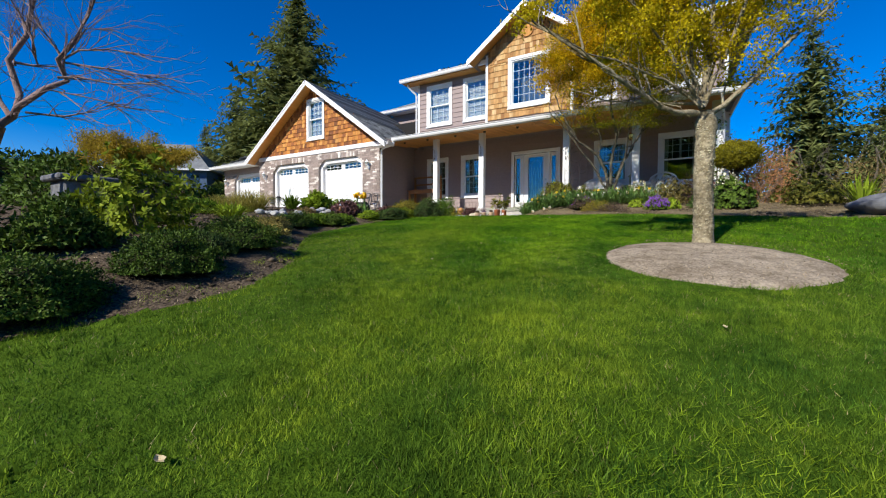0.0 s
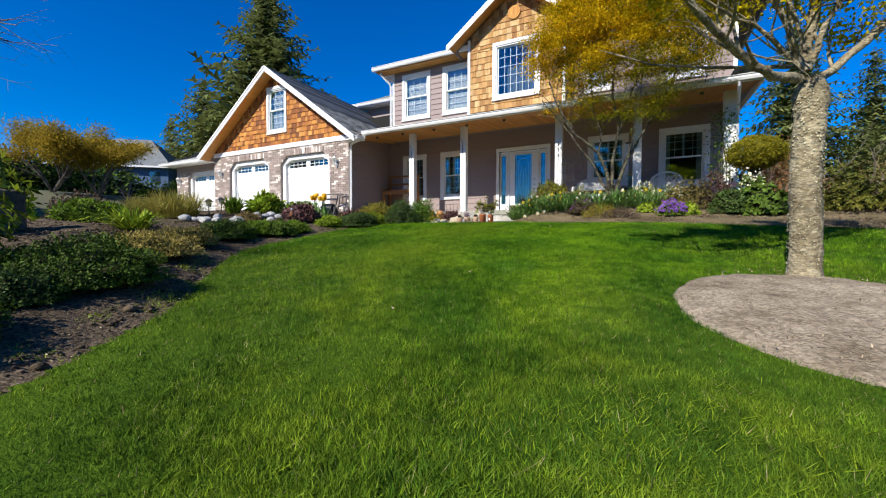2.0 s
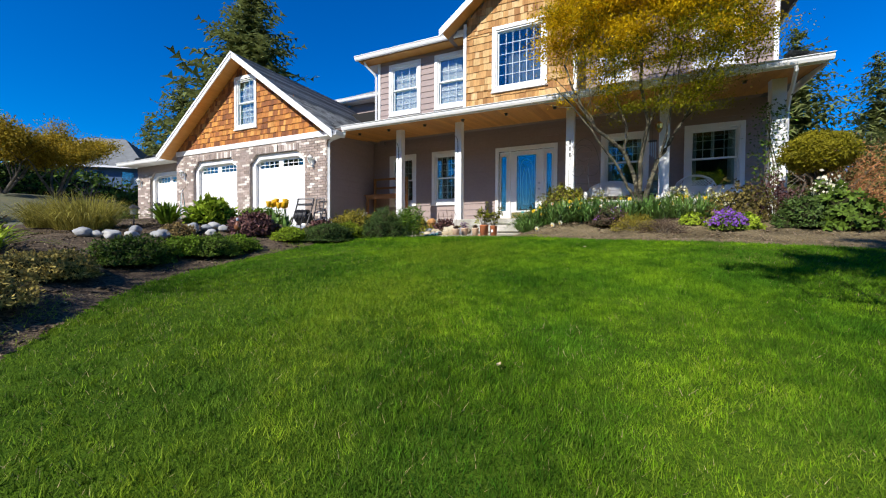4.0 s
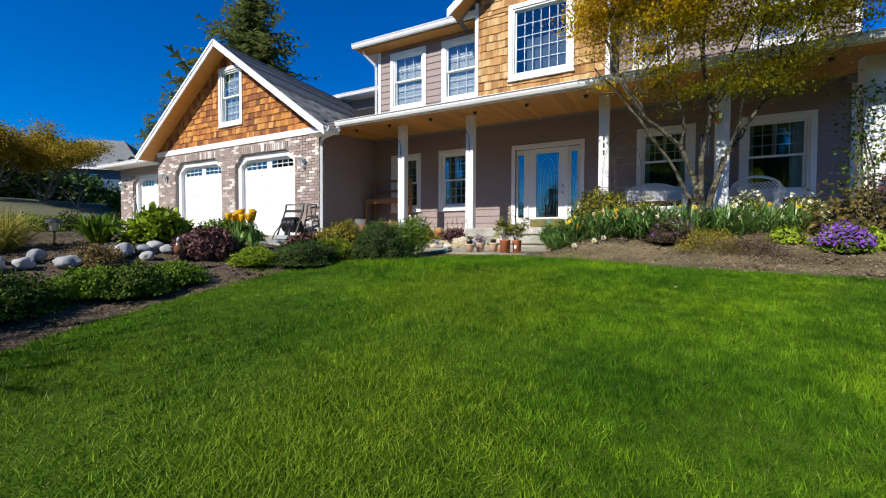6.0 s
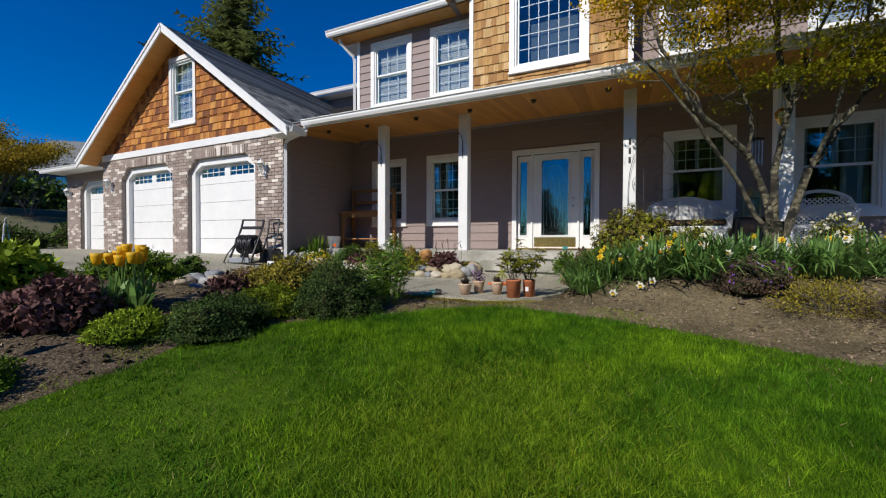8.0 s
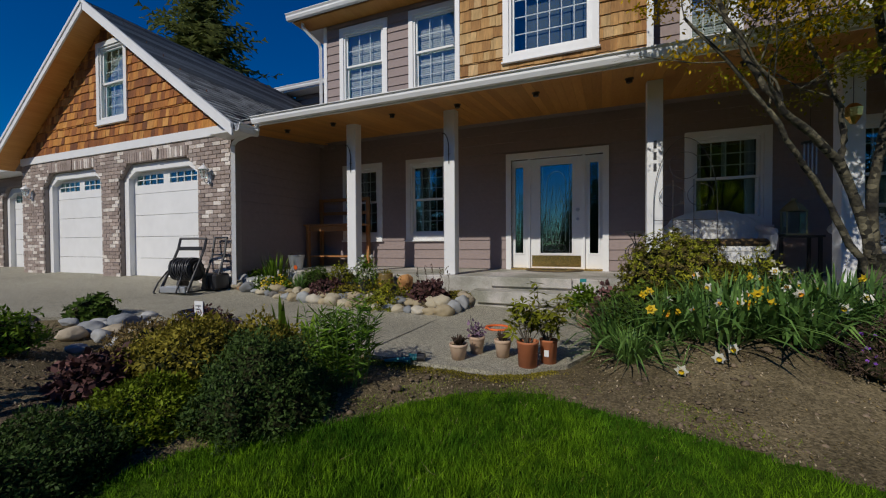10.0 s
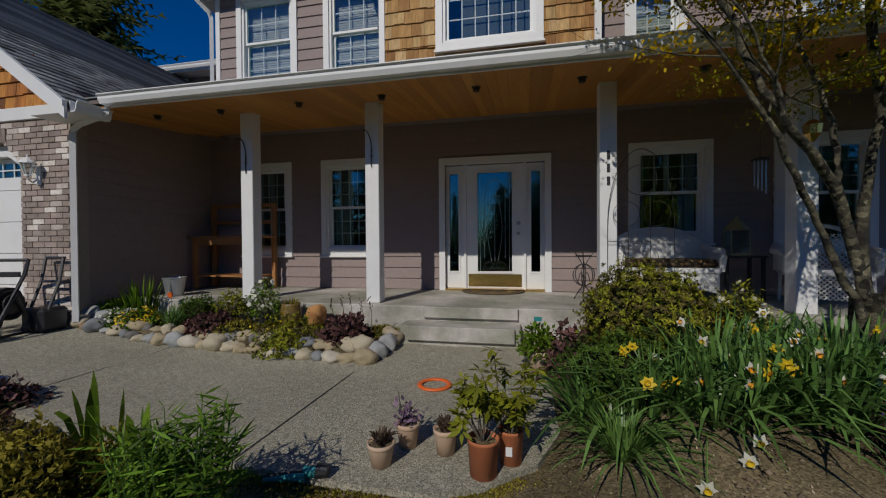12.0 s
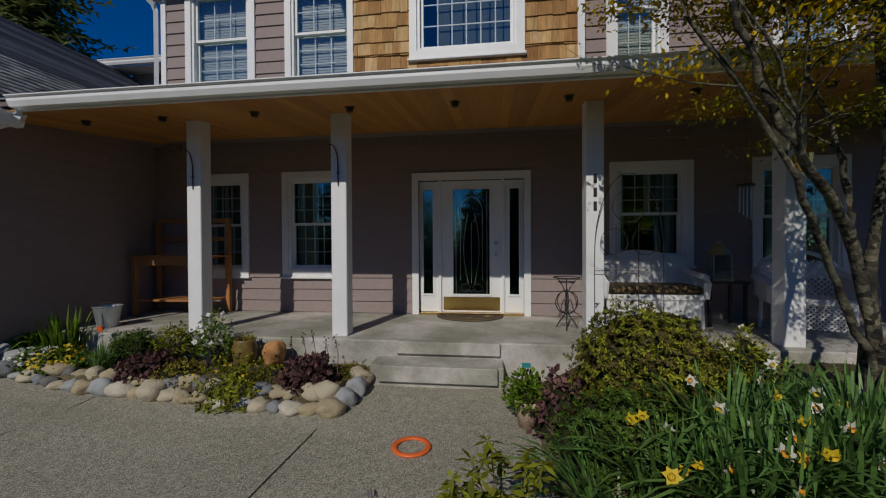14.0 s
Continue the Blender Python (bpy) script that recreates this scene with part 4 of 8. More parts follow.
for a, b, g0, g1 in ((-4.85, -4.54, -4.79, -4.63), (-3.53, -3.24, -3.455, -3.305)):
    leaf_panel("sidelight", a, b, 0.555, 2.585, (g0, g1, 0.83, 2.46), FY + 0.045)
part("door_post", B(-4.54, -4.5, FY + 0.0, FY + 0.12, 0.55, 2.6), WHITE, door)
part("door_post", B(-3.57, -3.53, FY + 0.0, FY + 0.12, 0.55, 2.6), WHITE, door)

# porch floor, steps
porch = part("porch_floor", B(-9.4, 1.75, 12.82, FY + 0.05, 0.02, 0.52, bevel=0.012), CONCRETE, house)
part("step", B(-5.0, -3.6, 12.5, 12.86, 0.0, 0.345, bevel=0.008), CONCRETE, porch)
part("riser_face", B(-4.9, -3.66, 12.45, 12.51, 0.18, 0.348, bevel=0.008), CONCRETE, porch)
part("riser_face", B(-4.78, -3.63, 12.77, 12.83, 0.385, 0.523, bevel=0.008), CONCRETE, porch)

# porch roof, cedar ceiling
GUT_Y, CX0, CX1 = 12.1, -9.4, 1.7


def ceil_z(y):
    return 3.06 + (y - GUT_Y) * 0.11


ceiling = part("porch_ceiling", prism(bmesh.new(), [(CX0, GUT_Y + 0.1, ceil_z(GUT_Y + 0.1) + 0.022), (CX0, FY, ceil_z(FY) + 0.022), (CX0, FY, ceil_z(FY) + 0.1), (CX0, GUT_Y + 0.1, ceil_z(GUT_Y + 0.1) + 0.07)], (CX1 - CX0, 0, 0)), SHEATH, house)
n = 92
pw = (CX1 - CX0) / n
for k in range(n):
    x = CX0 + k * pw
    part("plank", prism(bmesh.new(), [(x + 0.0014, GUT_Y + 0.05, ceil_z(GUT_Y + 0.05)), (x + pw - 0.0014, GUT_Y + 0.05, ceil_z(GUT_Y + 0.05)), (x + pw, GUT_Y + 0.05, ceil_z(GUT_Y + 0.05) + 0.02), (x, GUT_Y + 0.05, ceil_z(GUT_Y + 0.05) + 0.02)], (0, FY - GUT_Y - 0.05, ceil_z(FY) - ceil_z(GUT_Y + 0.05))), SOFFIT, ceiling)
for x in (-8.6, -7.57, -6.4, -5.27, -4.1, -2.92, -1.7, -0.5, 0.7):
    zc = ceil_z(12.7)
    part("ceiling_spot", lathe(bmesh.new(), [(0.032, zc - 0.055), (0.038, zc - 0.05), (0.038, zc - 0.012), (0.055, zc - 0.01), (0.055, zc + 0.005)], x, 12.7, 14), BLACK, ceiling)

# posts
for x, w in ((-7.39, 0.19), (-5.51, 0.19), (-2.6, 0.19), (-0.63, 0.2), (1.3, 0.24)):
    bm = B(x - w / 2, x + w / 2, 13.05 - w / 2, 13.05 + w / 2, 0.52, ceil_z(13.05) + 0.02, bevel=0.008)
    post = part("porch_post", bm, WHITE, house, "square white painted porch post")
    if x < -5:
        bm = bmesh.new()
        yy = 13.05 - w / 2 - 0.012
        tube(bm, [(x - 0.07 + 0.07 * math.sin(a), yy, 2.78 - 0.16 * (1 - math.cos(a)) - 0.05 * a) for a in np.linspace(-0.6, 1.5, 10)], [0.007] * 10, 5)
        tube(bm, [(x, yy, 2.55), (x, yy, 2.3)], [0.01, 0.006], 5)
        tube(bm, [(x - 0.025, yy, 2.45), (x + 0.025, yy, 2.45)], [0.006] * 2, 5)
        part("hook", bm, IRON, post)
    if abs(x + 2.6) < 0.01:
        for k in range(3):
            part("number_bar", B(x - 0.018, x + 0.018, 13.05 - w / 2 - 0.006, 13.05 - w / 2 - 0.001, 2.26 - 0.15 * k, 2.36 - 0.15 * k), BLACK, post)


# gutters and downspouts
def gutter(name, p0, p1, parent=None, h=0.13, out=(0, -1)):
    p0, p1 = Vector(p0), Vector(p1)
    o = Vector((*out, 0))
    prof = [(0, 0), (0.075, 0), (0.1, 0.05), (0.1, 0.085), (0.125, h - 0.01), (0.125, h), (0.112, h), (0.09, 0.09), (0.085, 0.05), (0.068, 0.012), (0.012, 0.012), (0.012, h), (0, h)]
    return part(name, prism(bmesh.new(), [p0 + o * a + Vector((0, 0, b)) for a, b in prof], p1 - p0), WHITE, house)


def downspout(pts, w=0.07):
    bm = bmesh.new()
    tube(bm, pts, [w * 0.62] * len(pts), 4)
    return part("downspout", bm, WHITE, house, smooth=False)


part("fascia", B(-8.75, 1.7, GUT_Y, GUT_Y + 0.03, 3.045, 3.17), WHITE, house)
gutter("gutter", (-8.72, GUT_Y - 0.003, 3.065), (1.78, GUT_Y - 0.003, 3.065), h=0.108)
part("fascia", B(1.7, 1.73, GUT_Y, 20, 3.02, 3.17), WHITE, house)
downspout([(1.3, 12.05, 3.05), (1.3, 12.08, 2.98), (1.42, 12.84, 2.66), (1.43, 12.93, 2.55), (1.43, 12.96, 0.55)], 0.055)

# ---- roofs ----
def roof_slope(o, u, v, nu, nv, keep=None, tab=0.3, course=0.15, thick=0.05, name="roof", single=None):
    """A slope of lapped shingle tabs over a deck. o: lower corner; u along the eave, v up the slope (unit); nu, nv metres."""
    o, u, v = Vector(o), Vector(u).normalized(), Vector(v).normalized()
    nrm = u.cross(v)
    if nrm.z < 0:
        nrm = -nrm
    rr = random.Random(int(nu * 100 + nv * 10))
    verts, singles = [], []
    rows = int(nv / course)
    for r in range(rows + 1):
        s = -rr.random() * tab
        v0, v1 = r * course, min((r + 1) * course + 0.02, nv)
        if v1 <= v0:
            continue
        while s < nu:
            e = s + tab * rr.uniform(0.45, 1.0)
            a, b = max(s, 0), min(e, nu)
            s = e
            if b - a < 0.02:
                continue
            if keep and not keep(0.5 * (a + b), 0.5 * (v0 + v1)):
                continue
            h0, h1 = 0.016 + rr.random() * 0.006, 0.004
            c = [o + u * a + v * v0, o + u * b + v * v0, o + u * b + v * v1, o + u * a + v * v1]
            p = [c[0] + nrm * h0, c[1] + nrm * h0, c[2] + nrm * h1, c[3] + nrm * h1]
            if single and len(singles) < 300 and single(0.5 * (a + b), v0):
                singles.append([c[0], c[1], p[1], p[0], p[3], p[2]])
                continue
            verts += [c[0], c[1], p[1], p[0], p[0], p[1], p[2], p[3]]
    me = polys([tuple(q) for q in verts], 4, name)
    bm = bmesh.new()
    bm.from_mesh(me)
    bmesh.ops.remove_doubles(bm, verts=bm.verts, dist=0.0004)
    ob = tagged(part(name, bm, ROOFING, house, "dark grey asphalt shingle roof"), kind="stuff")
    for k, q in enumerate(singles):
        bm = bmesh.new()
        vv = [bm.verts.new(p) for p in q]
        for f in ((0, 1, 2, 3), (3, 2, 5, 4), (0, 3, 4), (1, 5, 2)):
            bm.faces.new([vv[i] for i in f])
        part("shingle", bm, ROOFING_ONE, ob)
    return ob


def deck(pts, nrm, t, material, name="roof_deck"):
    return part(name, prism(bmesh.new(), pts, Vector(nrm) * t), material, house)


GX, GZ, GE = -12.92, 5.95, 2.97          # garage ridge x, ridge height, eave height
GH = 4.14
gs = Vector((GH, 0, GE - GZ))
glen = gs.length
for s in (-1, 1):
    low = Vector((GX + s * GH, 11.7, GE))
    up = Vector((-s * GH, 0, GZ - GE)).normalized()
    roof_slope(low, (0, 1, 0), up, 9.5, glen, single=(lambda u_, v_: u_ < 4.2 and v_ < 2.4) if s > 0 else None, keep=(lambda u_, v_: u_ < 0.42 or v_ > 0.55) if s > 0 else None)
    nn = Vector((s * (GZ - GE), 0, GH)).normalized()
    eave = low + up * (0.57 if s > 0 else 0.0)
    deck([eave - nn * 0.002, eave + Vector((0, 9.5, 0)) - nn * 0.002, Vector((GX, 21.2, GZ)) - nn * 0.002, Vector((GX, 11.7, GZ)) - nn * 0.002], -nn, 0.06, SHEATH)
    if s > 0:
        deck([low - nn * 0.002, low + Vector((0, 0.42, 0)) - nn * 0.002, eave + Vector((0, 0.42, 0)) - nn * 0.002, eave - nn * 0.002], -nn, 0.06, SHEATH)
    deck([low - nn * 0.064 + Vector((0, 0.03, 0)), low + Vector((0, 0.44, 0)) - nn * 0.064, Vector((GX, 12.14, GZ)) - nn * 0.064, Vector((GX, 11.73, GZ)) - nn * 0.064], -nn, 0.02, SOFFIT, "rake_soffit")
    # white rake board
    d1 = Vector((0, 0, -0.2))
    part("rake_board", prism(bmesh.new(), [low + nn * 0.02, Vector((GX, 11.7, GZ)) + nn * 0.02, Vector((GX, 11.7, GZ)) + nn * 0.02 + d1, low + nn * 0.02 + d1], (0, -0.03, 0)), WHITE, house)
    part("rake_trim", prism(bmesh.new(), [low + nn * 0.025, Vector((GX, 11.67, GZ)) + nn * 0.025 + Vector((0, 0.03, 0)), Vector((GX, 11.7, GZ)) + nn * 0.025 + d1 * 0.35, low + nn * 0.025 + d1 * 0.35], (0, -0.05, 0)), WHITE, house)
gutter("gutter", (GX + GH + 0.02, 11.72, GE - 0.1), (GX + GH + 0.02, 12.12, GE - 0.1), out=(1, 0))
part("eave_return", B(GX + GH - 0.62, GX + GH, 11.74, 12.1, GE - 0.09, GE - 0.06), WHITE, house)
downspout([(-8.6, 12.02, 3.04), (-8.62, 12.03, 2.96), (-8.7, 12.04, 2.92), (-9.1, 12.07, 2.86), (-9.2, 12.075, 2.81), (-9.24, 12.08, 2.74), (-9.25, 12.08, 0.32)], 0.075)

# garage front: brick with two arched-corner openings
BX0, BX1 = -16.65, -9.38
GDOORS = [(-12.68, -10.24, 2.72), (-15.67, -13.3, 2.74)]
gholes = [(a, b, 0.0, t) for a, b, t in GDOORS]
brick_wall = wall_core(BX0, BX1, 0.1, 3.05, GY, gholes, depth=0.2, name="brick_wall", material=MORTAR)
tagged(brick_wall, "mottled brown and cream brick garage wall")
CH = 0.3
for a, b, t in GDOORS:
    for s, x in ((1, a), (-1, b)):
        bm = prism(bmesh.new(), [(x + s * 0.001, GY - 0.004, t - 0.001), (x + s * CH, GY - 0.004, t - 0.001), (x + s * 0.001, GY - 0.004, t - CH)], (0, 0.092, 0))
        part("corner_fill", bm, MORTAR, house)
bl, bh, mj = 0.203, 0.0675, 0.01
brick_mesh = bpy.data.meshes.new("brick")
tmp = B(-bl / 2, bl / 2, -0.012, 0.03, -bh / 2, bh / 2, bevel=0.004)
tmp.to_mesh(brick_mesh), tmp.free()
brick_mesh.materials.append(BRICK)


def bricks(parent, x0, x1, z0, z1, y, doors, single_from, bond=True):
    far = bmesh.new()
    rr = random.Random(3)
    z, row = z0, 0
    while z + bh < z1 + 0.02:
        x = x0 + (0 if row % 2 else -(bl + mj) / 2)
        while x < x1:
            a, b = max(x, x0), min(x + bl, x1)
            # trim at openings
            zc = z + bh / 2
            segs = [(a, b)]
            for da, db, t in doors:
                lim = 0.17 if zc < t + 0.17 else 0
                if zc < t + 0.165:
                    cut = max(0.0, zc - (t - CH)) if zc > t - CH else 0.0
                    l, r_ = da + min(cut, CH), db - min(cut, CH)
                    if zc > t:
                        l, r_ = da + CH - 0.06, db - CH + 0.06
                    new_segs = []
                    for p, q in segs:
                        if q <= l or p >= r_:
                            new_segs.append((p, q))
                        else:
                            if p < l:
                                new_segs.append((p, l))
                            if q > r_:
                                new_segs.append((r_, q))
                    segs = new_segs
            for p, q in segs:
                if q - p < 0.03:
                    continue
                if p > single_from:
                    ob = new("brick", brick_mesh)
                    ob.parent = parent
                    ob.matrix_basis = Matrix.Translation(((p + q) / 2, y - rr.uniform(0, 0.004), zc)) @ Matrix.Diagonal(((q - p) / bl, 1, 1, 1))
                else:
                    box(far, p, q, y - 0.012 - rr.uniform(0, 0.004), y + 0.02, z, z + bh)
            x += bl + mj
        z += bh + mj
        row += 1
    return part("brickwork", far, BRICK_FAR, parent)


tagged(bricks(brick_wall, BX0, BX1, 0.12, 2.98, GY, GDOORS, -10.25), kind="stuff")
# soldier course and keystone over each opening
for a, b, t in GDOORS:
    x = a + CH - 0.05
    while x < b - CH + 0.02:
        if abs(x + 0.035 - (a + b) / 2) > 0.09:
            ob = new("brick", brick_mesh)
            ob.parent = brick_wall
            ob.matrix_basis = Matrix.Translation((x + bh / 2, GY - 0.006, t + 0.1)) @ Matrix.Rotation(radians(90), 4, "Y")
        x += bh + mj
    c = (a + b) / 2
    part("keystone", prism(bmesh.new(), [(c - 0.06, GY + 0.01, t + 0.005), (c + 0.06, GY + 0.01, t + 0.005), (c + 0.085, GY + 0.01, t + 0.22), (c - 0.085, GY + 0.01, t + 0.22)], (0, -0.045, 0)), BRICK, brick_wall)
part("belt_board", B(BX0, BX1 + 0.02, GY - 0.04, GY + 0.1, 3.0, 3.17, bevel=0.004), WHITE, house)


def garage_door(a, b, t, y, z0):
    """A white panelled overhead door in a deep white reveal with cut corners."""
    d = part("garage_door", (lambda bm: (box(bm, a + 0.012, a + 0.16, y + 0.09, y + 0.3, z0, t - CH), box(bm, b - 0.16, b - 0.012, y + 0.09, y + 0.3, z0, t - CH),
             box(bm, a + CH + 0.1, b - CH - 0.1, y + 0.09, y + 0.3, t - 0.16, t - 0.012),
             prism(bm, [(a + 0.012, y + 0.09, t - CH), (a + 0.16, y + 0.09, t - CH), (a + CH + 0.1, y + 0.09, t - 0.16), (a + CH + 0.1, y + 0.09, t - 0.012), (a + 0.012, y + 0.09, t - 0.012)], (0, 0.21, 0)),
             prism(bm, [(b - 0.012, y + 0.09, t - CH), (b - 0.16, y + 0.09, t - CH), (b - CH - 0.1, y + 0.09, t - 0.16), (b - CH - 0.1, y + 0.09, t - 0.012), (b - 0.012, y + 0.09, t - 0.012)], (0, 0.21, 0)), bm)[-1])(bmesh.new()),
             WHITE, house, "white panelled garage door with a row of divided lights")
    x0, x1 = a + 0.16, b - 0.16
    n, top = 5, t - 0.16
    h = (top - z0) / n
    for k in range(n):
        s0, s1 = z0 + k * h, z0 + (k + 1) * h - 0.008
        wins = []
        if k == n - 1:
            w = (x1 - x0) / 2
            wins = [(x0 + 0.1 + j * w, x0 + w - 0.1 + j * w, s0 + 0.18, s1 - 0.06) for j in range(2)]
        bm = bmesh.new()
        for r in rects(x0, x1, s0, s1, wins):
            box(bm, r[0], r[1], y + 0.2, y + 0.24, r[2], r[3])
        sec = part("door_section", bm, WHITE, d)
        for g in wins:
            p = part("pane", B(g[0], g[1], y + 0.215, y + 0.22, g[2], g[3]), GLASS, d)
            p.visible_shadow = False
            bm = bmesh.new()
            grille(bm, *g, y + 0.205, 4, 2)
            part("muntins", bm, WHITE, d)
    return d


for a, b, t in GDOORS:
    garage_door(a, b, t, GY, 0.3)

# third bay, set back
B3Y = 12.9
B3 = (-19.85, -17.5, 2.74)
bay_wall = wall_core(-20.75, -16.66, 0.1, 3.05, B3Y, [(B3[0], B3[1], 0, B3[2])], depth=0.2, name="brick_wall", material=MORTAR)
tagged(bricks(bay_wall, -20.75, -16.66, 0.12, 2.72, B3Y, [B3], 100), kind="stuff")
for s, x in ((1, B3[0]), (-1, B3[1])):
    bm = prism(bmesh.new(), [(x + s * 0.001, B3Y - 0.004, B3[2] - 0.001), (x + s * CH, B3Y - 0.004, B3[2] - 0.001), (x + s * 0.001, B3Y - 0.004, B3[2] - CH)], (0, 0.092, 0))
    part("corner_fill", bm, MORTAR, house)
lap_siding(bay_wall, -20.75, -16.66, 2.76, 3.1, B3Y, [])
garage_door(*B3, B3Y, 0.3)
part("side_wall", B(-16.66, -16.5, GY + 0.2, B3Y, 0.1, 3.1), MORTAR, house)
part("side_wall", B(-20.75, -20.6, B3Y + 0.2, 20, 0.1, 3.1), SIDING, house)
part("side_wall", B(-16.65, -16.5, B3Y, 20, 0.1, 5), SHEATH, house)
up = Vector((0, 4.0, 1.75)).normalized()
roof_slope((-21.05, 12.35, 3.12), (1, 0, 0), up, 8.0, 4.4, keep=lambda u, v: u > v * 0.75)
deck([(-21.05, 12.35, 3.11), (-13, 12.35, 3.11), (-13, 16.35, 4.86), (-18, 16.35, 4.86)], (0, 0.4, -0.92), 0.06, SHEATH)
roof_slope((-21.05, 20, 3.12), (0, -1, 0), Vector((4, 0, 2.1)), 7.6, 4.2, keep=lambda u, v: u < 7.65 - v * 0.8)
gutter("gutter", (-21.1, 12.36, 3.0), (-16.9, 12.36, 3.0))
part("eave_soffit", B(-21.05, -16.7, 12.38, B3Y, 3.02, 3.05), WHITE, house)


def shakes(parent, x0, x1, z0, z1, y, holes, material, far_material, left=None, right=None, step=0.175, limit=300, seed=1):
    """Rows of uneven cedar shakes; left(z), right(z) bound a gable."""
    rr = random.Random(seed)
    far, n = bmesh.new(), 0
    z = z0
    while z < z1 - 0.02:
        zt = min(z + step + 0.012, z1)
        x = x0 - rr.random() * 0.1
        while x < x1:
            w = rr.uniform(0.09, 0.2)
            jag = rr.uniform(-0.012, 0.008)
            for a, b, c, d in rects(x + 0.003, x + w, z + jag, zt, holes):
                lo = [max(a, x0), min(b, x1)]
                hi = [lo[0], lo[1]]
                if left:
                    lo, hi = [max(lo[0], left(c)), min(lo[1], right(c))], [max(lo[0], left(d)), min(lo[1], right(d))]
                if lo[1] - lo[0] < 0.02:
                    continue
                if hi[1] - hi[0] < 0.005:
                    m = (hi[0] + hi[1]) / 2
                    hi = [min(max(m, lo[0]), lo[1] - 0.004), min(max(m, lo[0]), lo[1] - 0.004) + 0.004]
                t0 = 0.022 + rr.random() * 0.01
                pts = [(lo[0], y - t0, c), (lo[1], y - t0, c), (hi[1], y - 0.006, d), (hi[0], y - 0.006, d)]
                bk = [(lo[0], y + 0.002, c), (lo[1], y + 0.002, c), (hi[1], y + 0.001, d), (hi[0], y + 0.001, d)]
                bm = bmesh.new() if n < limit else far
                v = [bm.verts.new(p) for p in pts + bk]
                for f in ((0, 1, 2, 3), (0, 4, 5, 1), (1, 5, 6, 2), (2, 6, 7, 3), (3, 7, 4, 0)):
                    bm.faces.new([v[i] for i in f])
                if n < limit:
                    part("shingle", bm, material, parent)
                n += 1
            x += w
        z += step
    if len(far.verts):
        tagged(part("shingles", far, far_material, parent), kind="stuff")
    else:
        far.free()


# garage gable
gl = lambda z: GX - (GZ - 0.1 - z) / (GZ - GE) * GH
gr = lambda z: GX + (GZ - 0.1 - z) / (GZ - GE) * GH
GW = (-13.36, -12.3, 3.62, 5.36)
gable = part("gable_wall", bmesh.new(), CEDAR, house, "cedar-shake gable wall")
bm = bmesh.new()
z = 3.1
ghole = [(GW[0] + 0.1, GW[1] - 0.1, GW[2] + 0.1, GW[3] - 0.1)]
while z < GZ - 0.1:
    zt = z + 0.05
    for a, b, c, d in rects(max(gl(zt), BX0 + 0.01), min(gr(zt), BX1), z, zt, ghole):
        box(bm, a, b, GY + 0.002, GY + 0.15, c, d)
    z = zt
bm.to_mesh(gable.data), bm.free()
gable.data.materials[0] = SHEATH
shakes(gable, BX0 + 0.0, BX1, 3.17, GZ - 0.1, GY, ghole, CEDAR, CEDAR_FAR, gl, gr, seed=4)
window(*GW, GY, cols=3, top_rows=3, low_rows=3, blind=True)

# upper storey
UX0, UX1, UEZ = -9.05, 1.62, 5.9
UW = [(-8.6, -7.4, 4.06, 5.74), (-6.9, -5.75, 4.06, 5.74), (-2.12, -1.3, 4.06, 5.74), (0.0, 1.0, 4.06, 5.74)]
uh = [(a + 0.1, b - 0.1, c + 0.1, d - 0.1) for a, b, c, d in UW]
upper = wall_core(UX0, UX1, 3.3, 6.05, UY, uh)
lap_siding(upper, UX0 + 0.08, -5.6, 3.75, UEZ, UY, uh)
lap_siding(upper, -2.62, UX1 - 0.06, 3.75, UEZ, UY, uh)
for w in UW:
    window(*w, UY, cols=3, top_rows=2, low_rows=3, blind=True)
for x in (UX0 + 0.01, UX1 - 0.08):
    part("corner_board", B(x, x + 0.09, UY - 0.035, UY + 0.1, 3.6, UEZ, bevel=0.004), WHITE, house)
uside = part("side_wall", B(UX0, UX0 + 0.15, UY + 0.1, 22, 3.2, 6.0), SHEATH, house)
lap_siding(uside, 0, 7, 3.4, UEZ, 0, [], turn=Matrix.Translation((UX0, UY + 7.1, 0)) @ Matrix.Rotation(radians(-90), 4, "Z"))
downspout([(-9.35, 13.95, 5.9), (-9.35, 13.97, 5.8), (-9.12, 14.22, 5.5), (-9.1, 14.24, 5.4), (-9.1, 14.24, 3.75)])
# upper hip roof
EY = 13.85
roof_slope((UX0 - 0.5, EY, UEZ + 0.12), (1, 0, 0), (0, 1, 0.52), 11.9, 4.9, keep=lambda u, v: v * 0.887 < u and v * 0.887 < 11.9 - u)
roof_slope((UX0 - 0.5, 23, UEZ + 0.12), (0, -1, 0), (1, 0, 0.52), 9.15, 4.9, keep=lambda u, v: u < 9.15 - v * 0.887)
roof_slope((UX1 + 0.73, EY, UEZ + 0.12), (0, 1, 0), (-1, 0, 0.52), 9.15, 4.9, keep=lambda u, v: u > v * 0.887)
deck([(UX0 - 0.5, EY, UEZ + 0.11), (UX1 + 0.73, EY, UEZ + 0.11), (UX1 - 3.6, EY + 4.34, UEZ + 2.36), (UX0 + 3.84, EY + 4.34, UEZ + 2.36)], (0, 0.46, -0.88), 0.05, SHEATH)
deck([(UX0 - 0.5, EY, UEZ + 0.105), (UX0 + 3.84, EY + 4.34, UEZ + 2.355), (UX0 + 3.84, 23, UEZ + 2.355), (UX0 - 0.5, 23, UEZ + 0.105)], (0.46, 0, -0.88), 0.05, SHEATH)
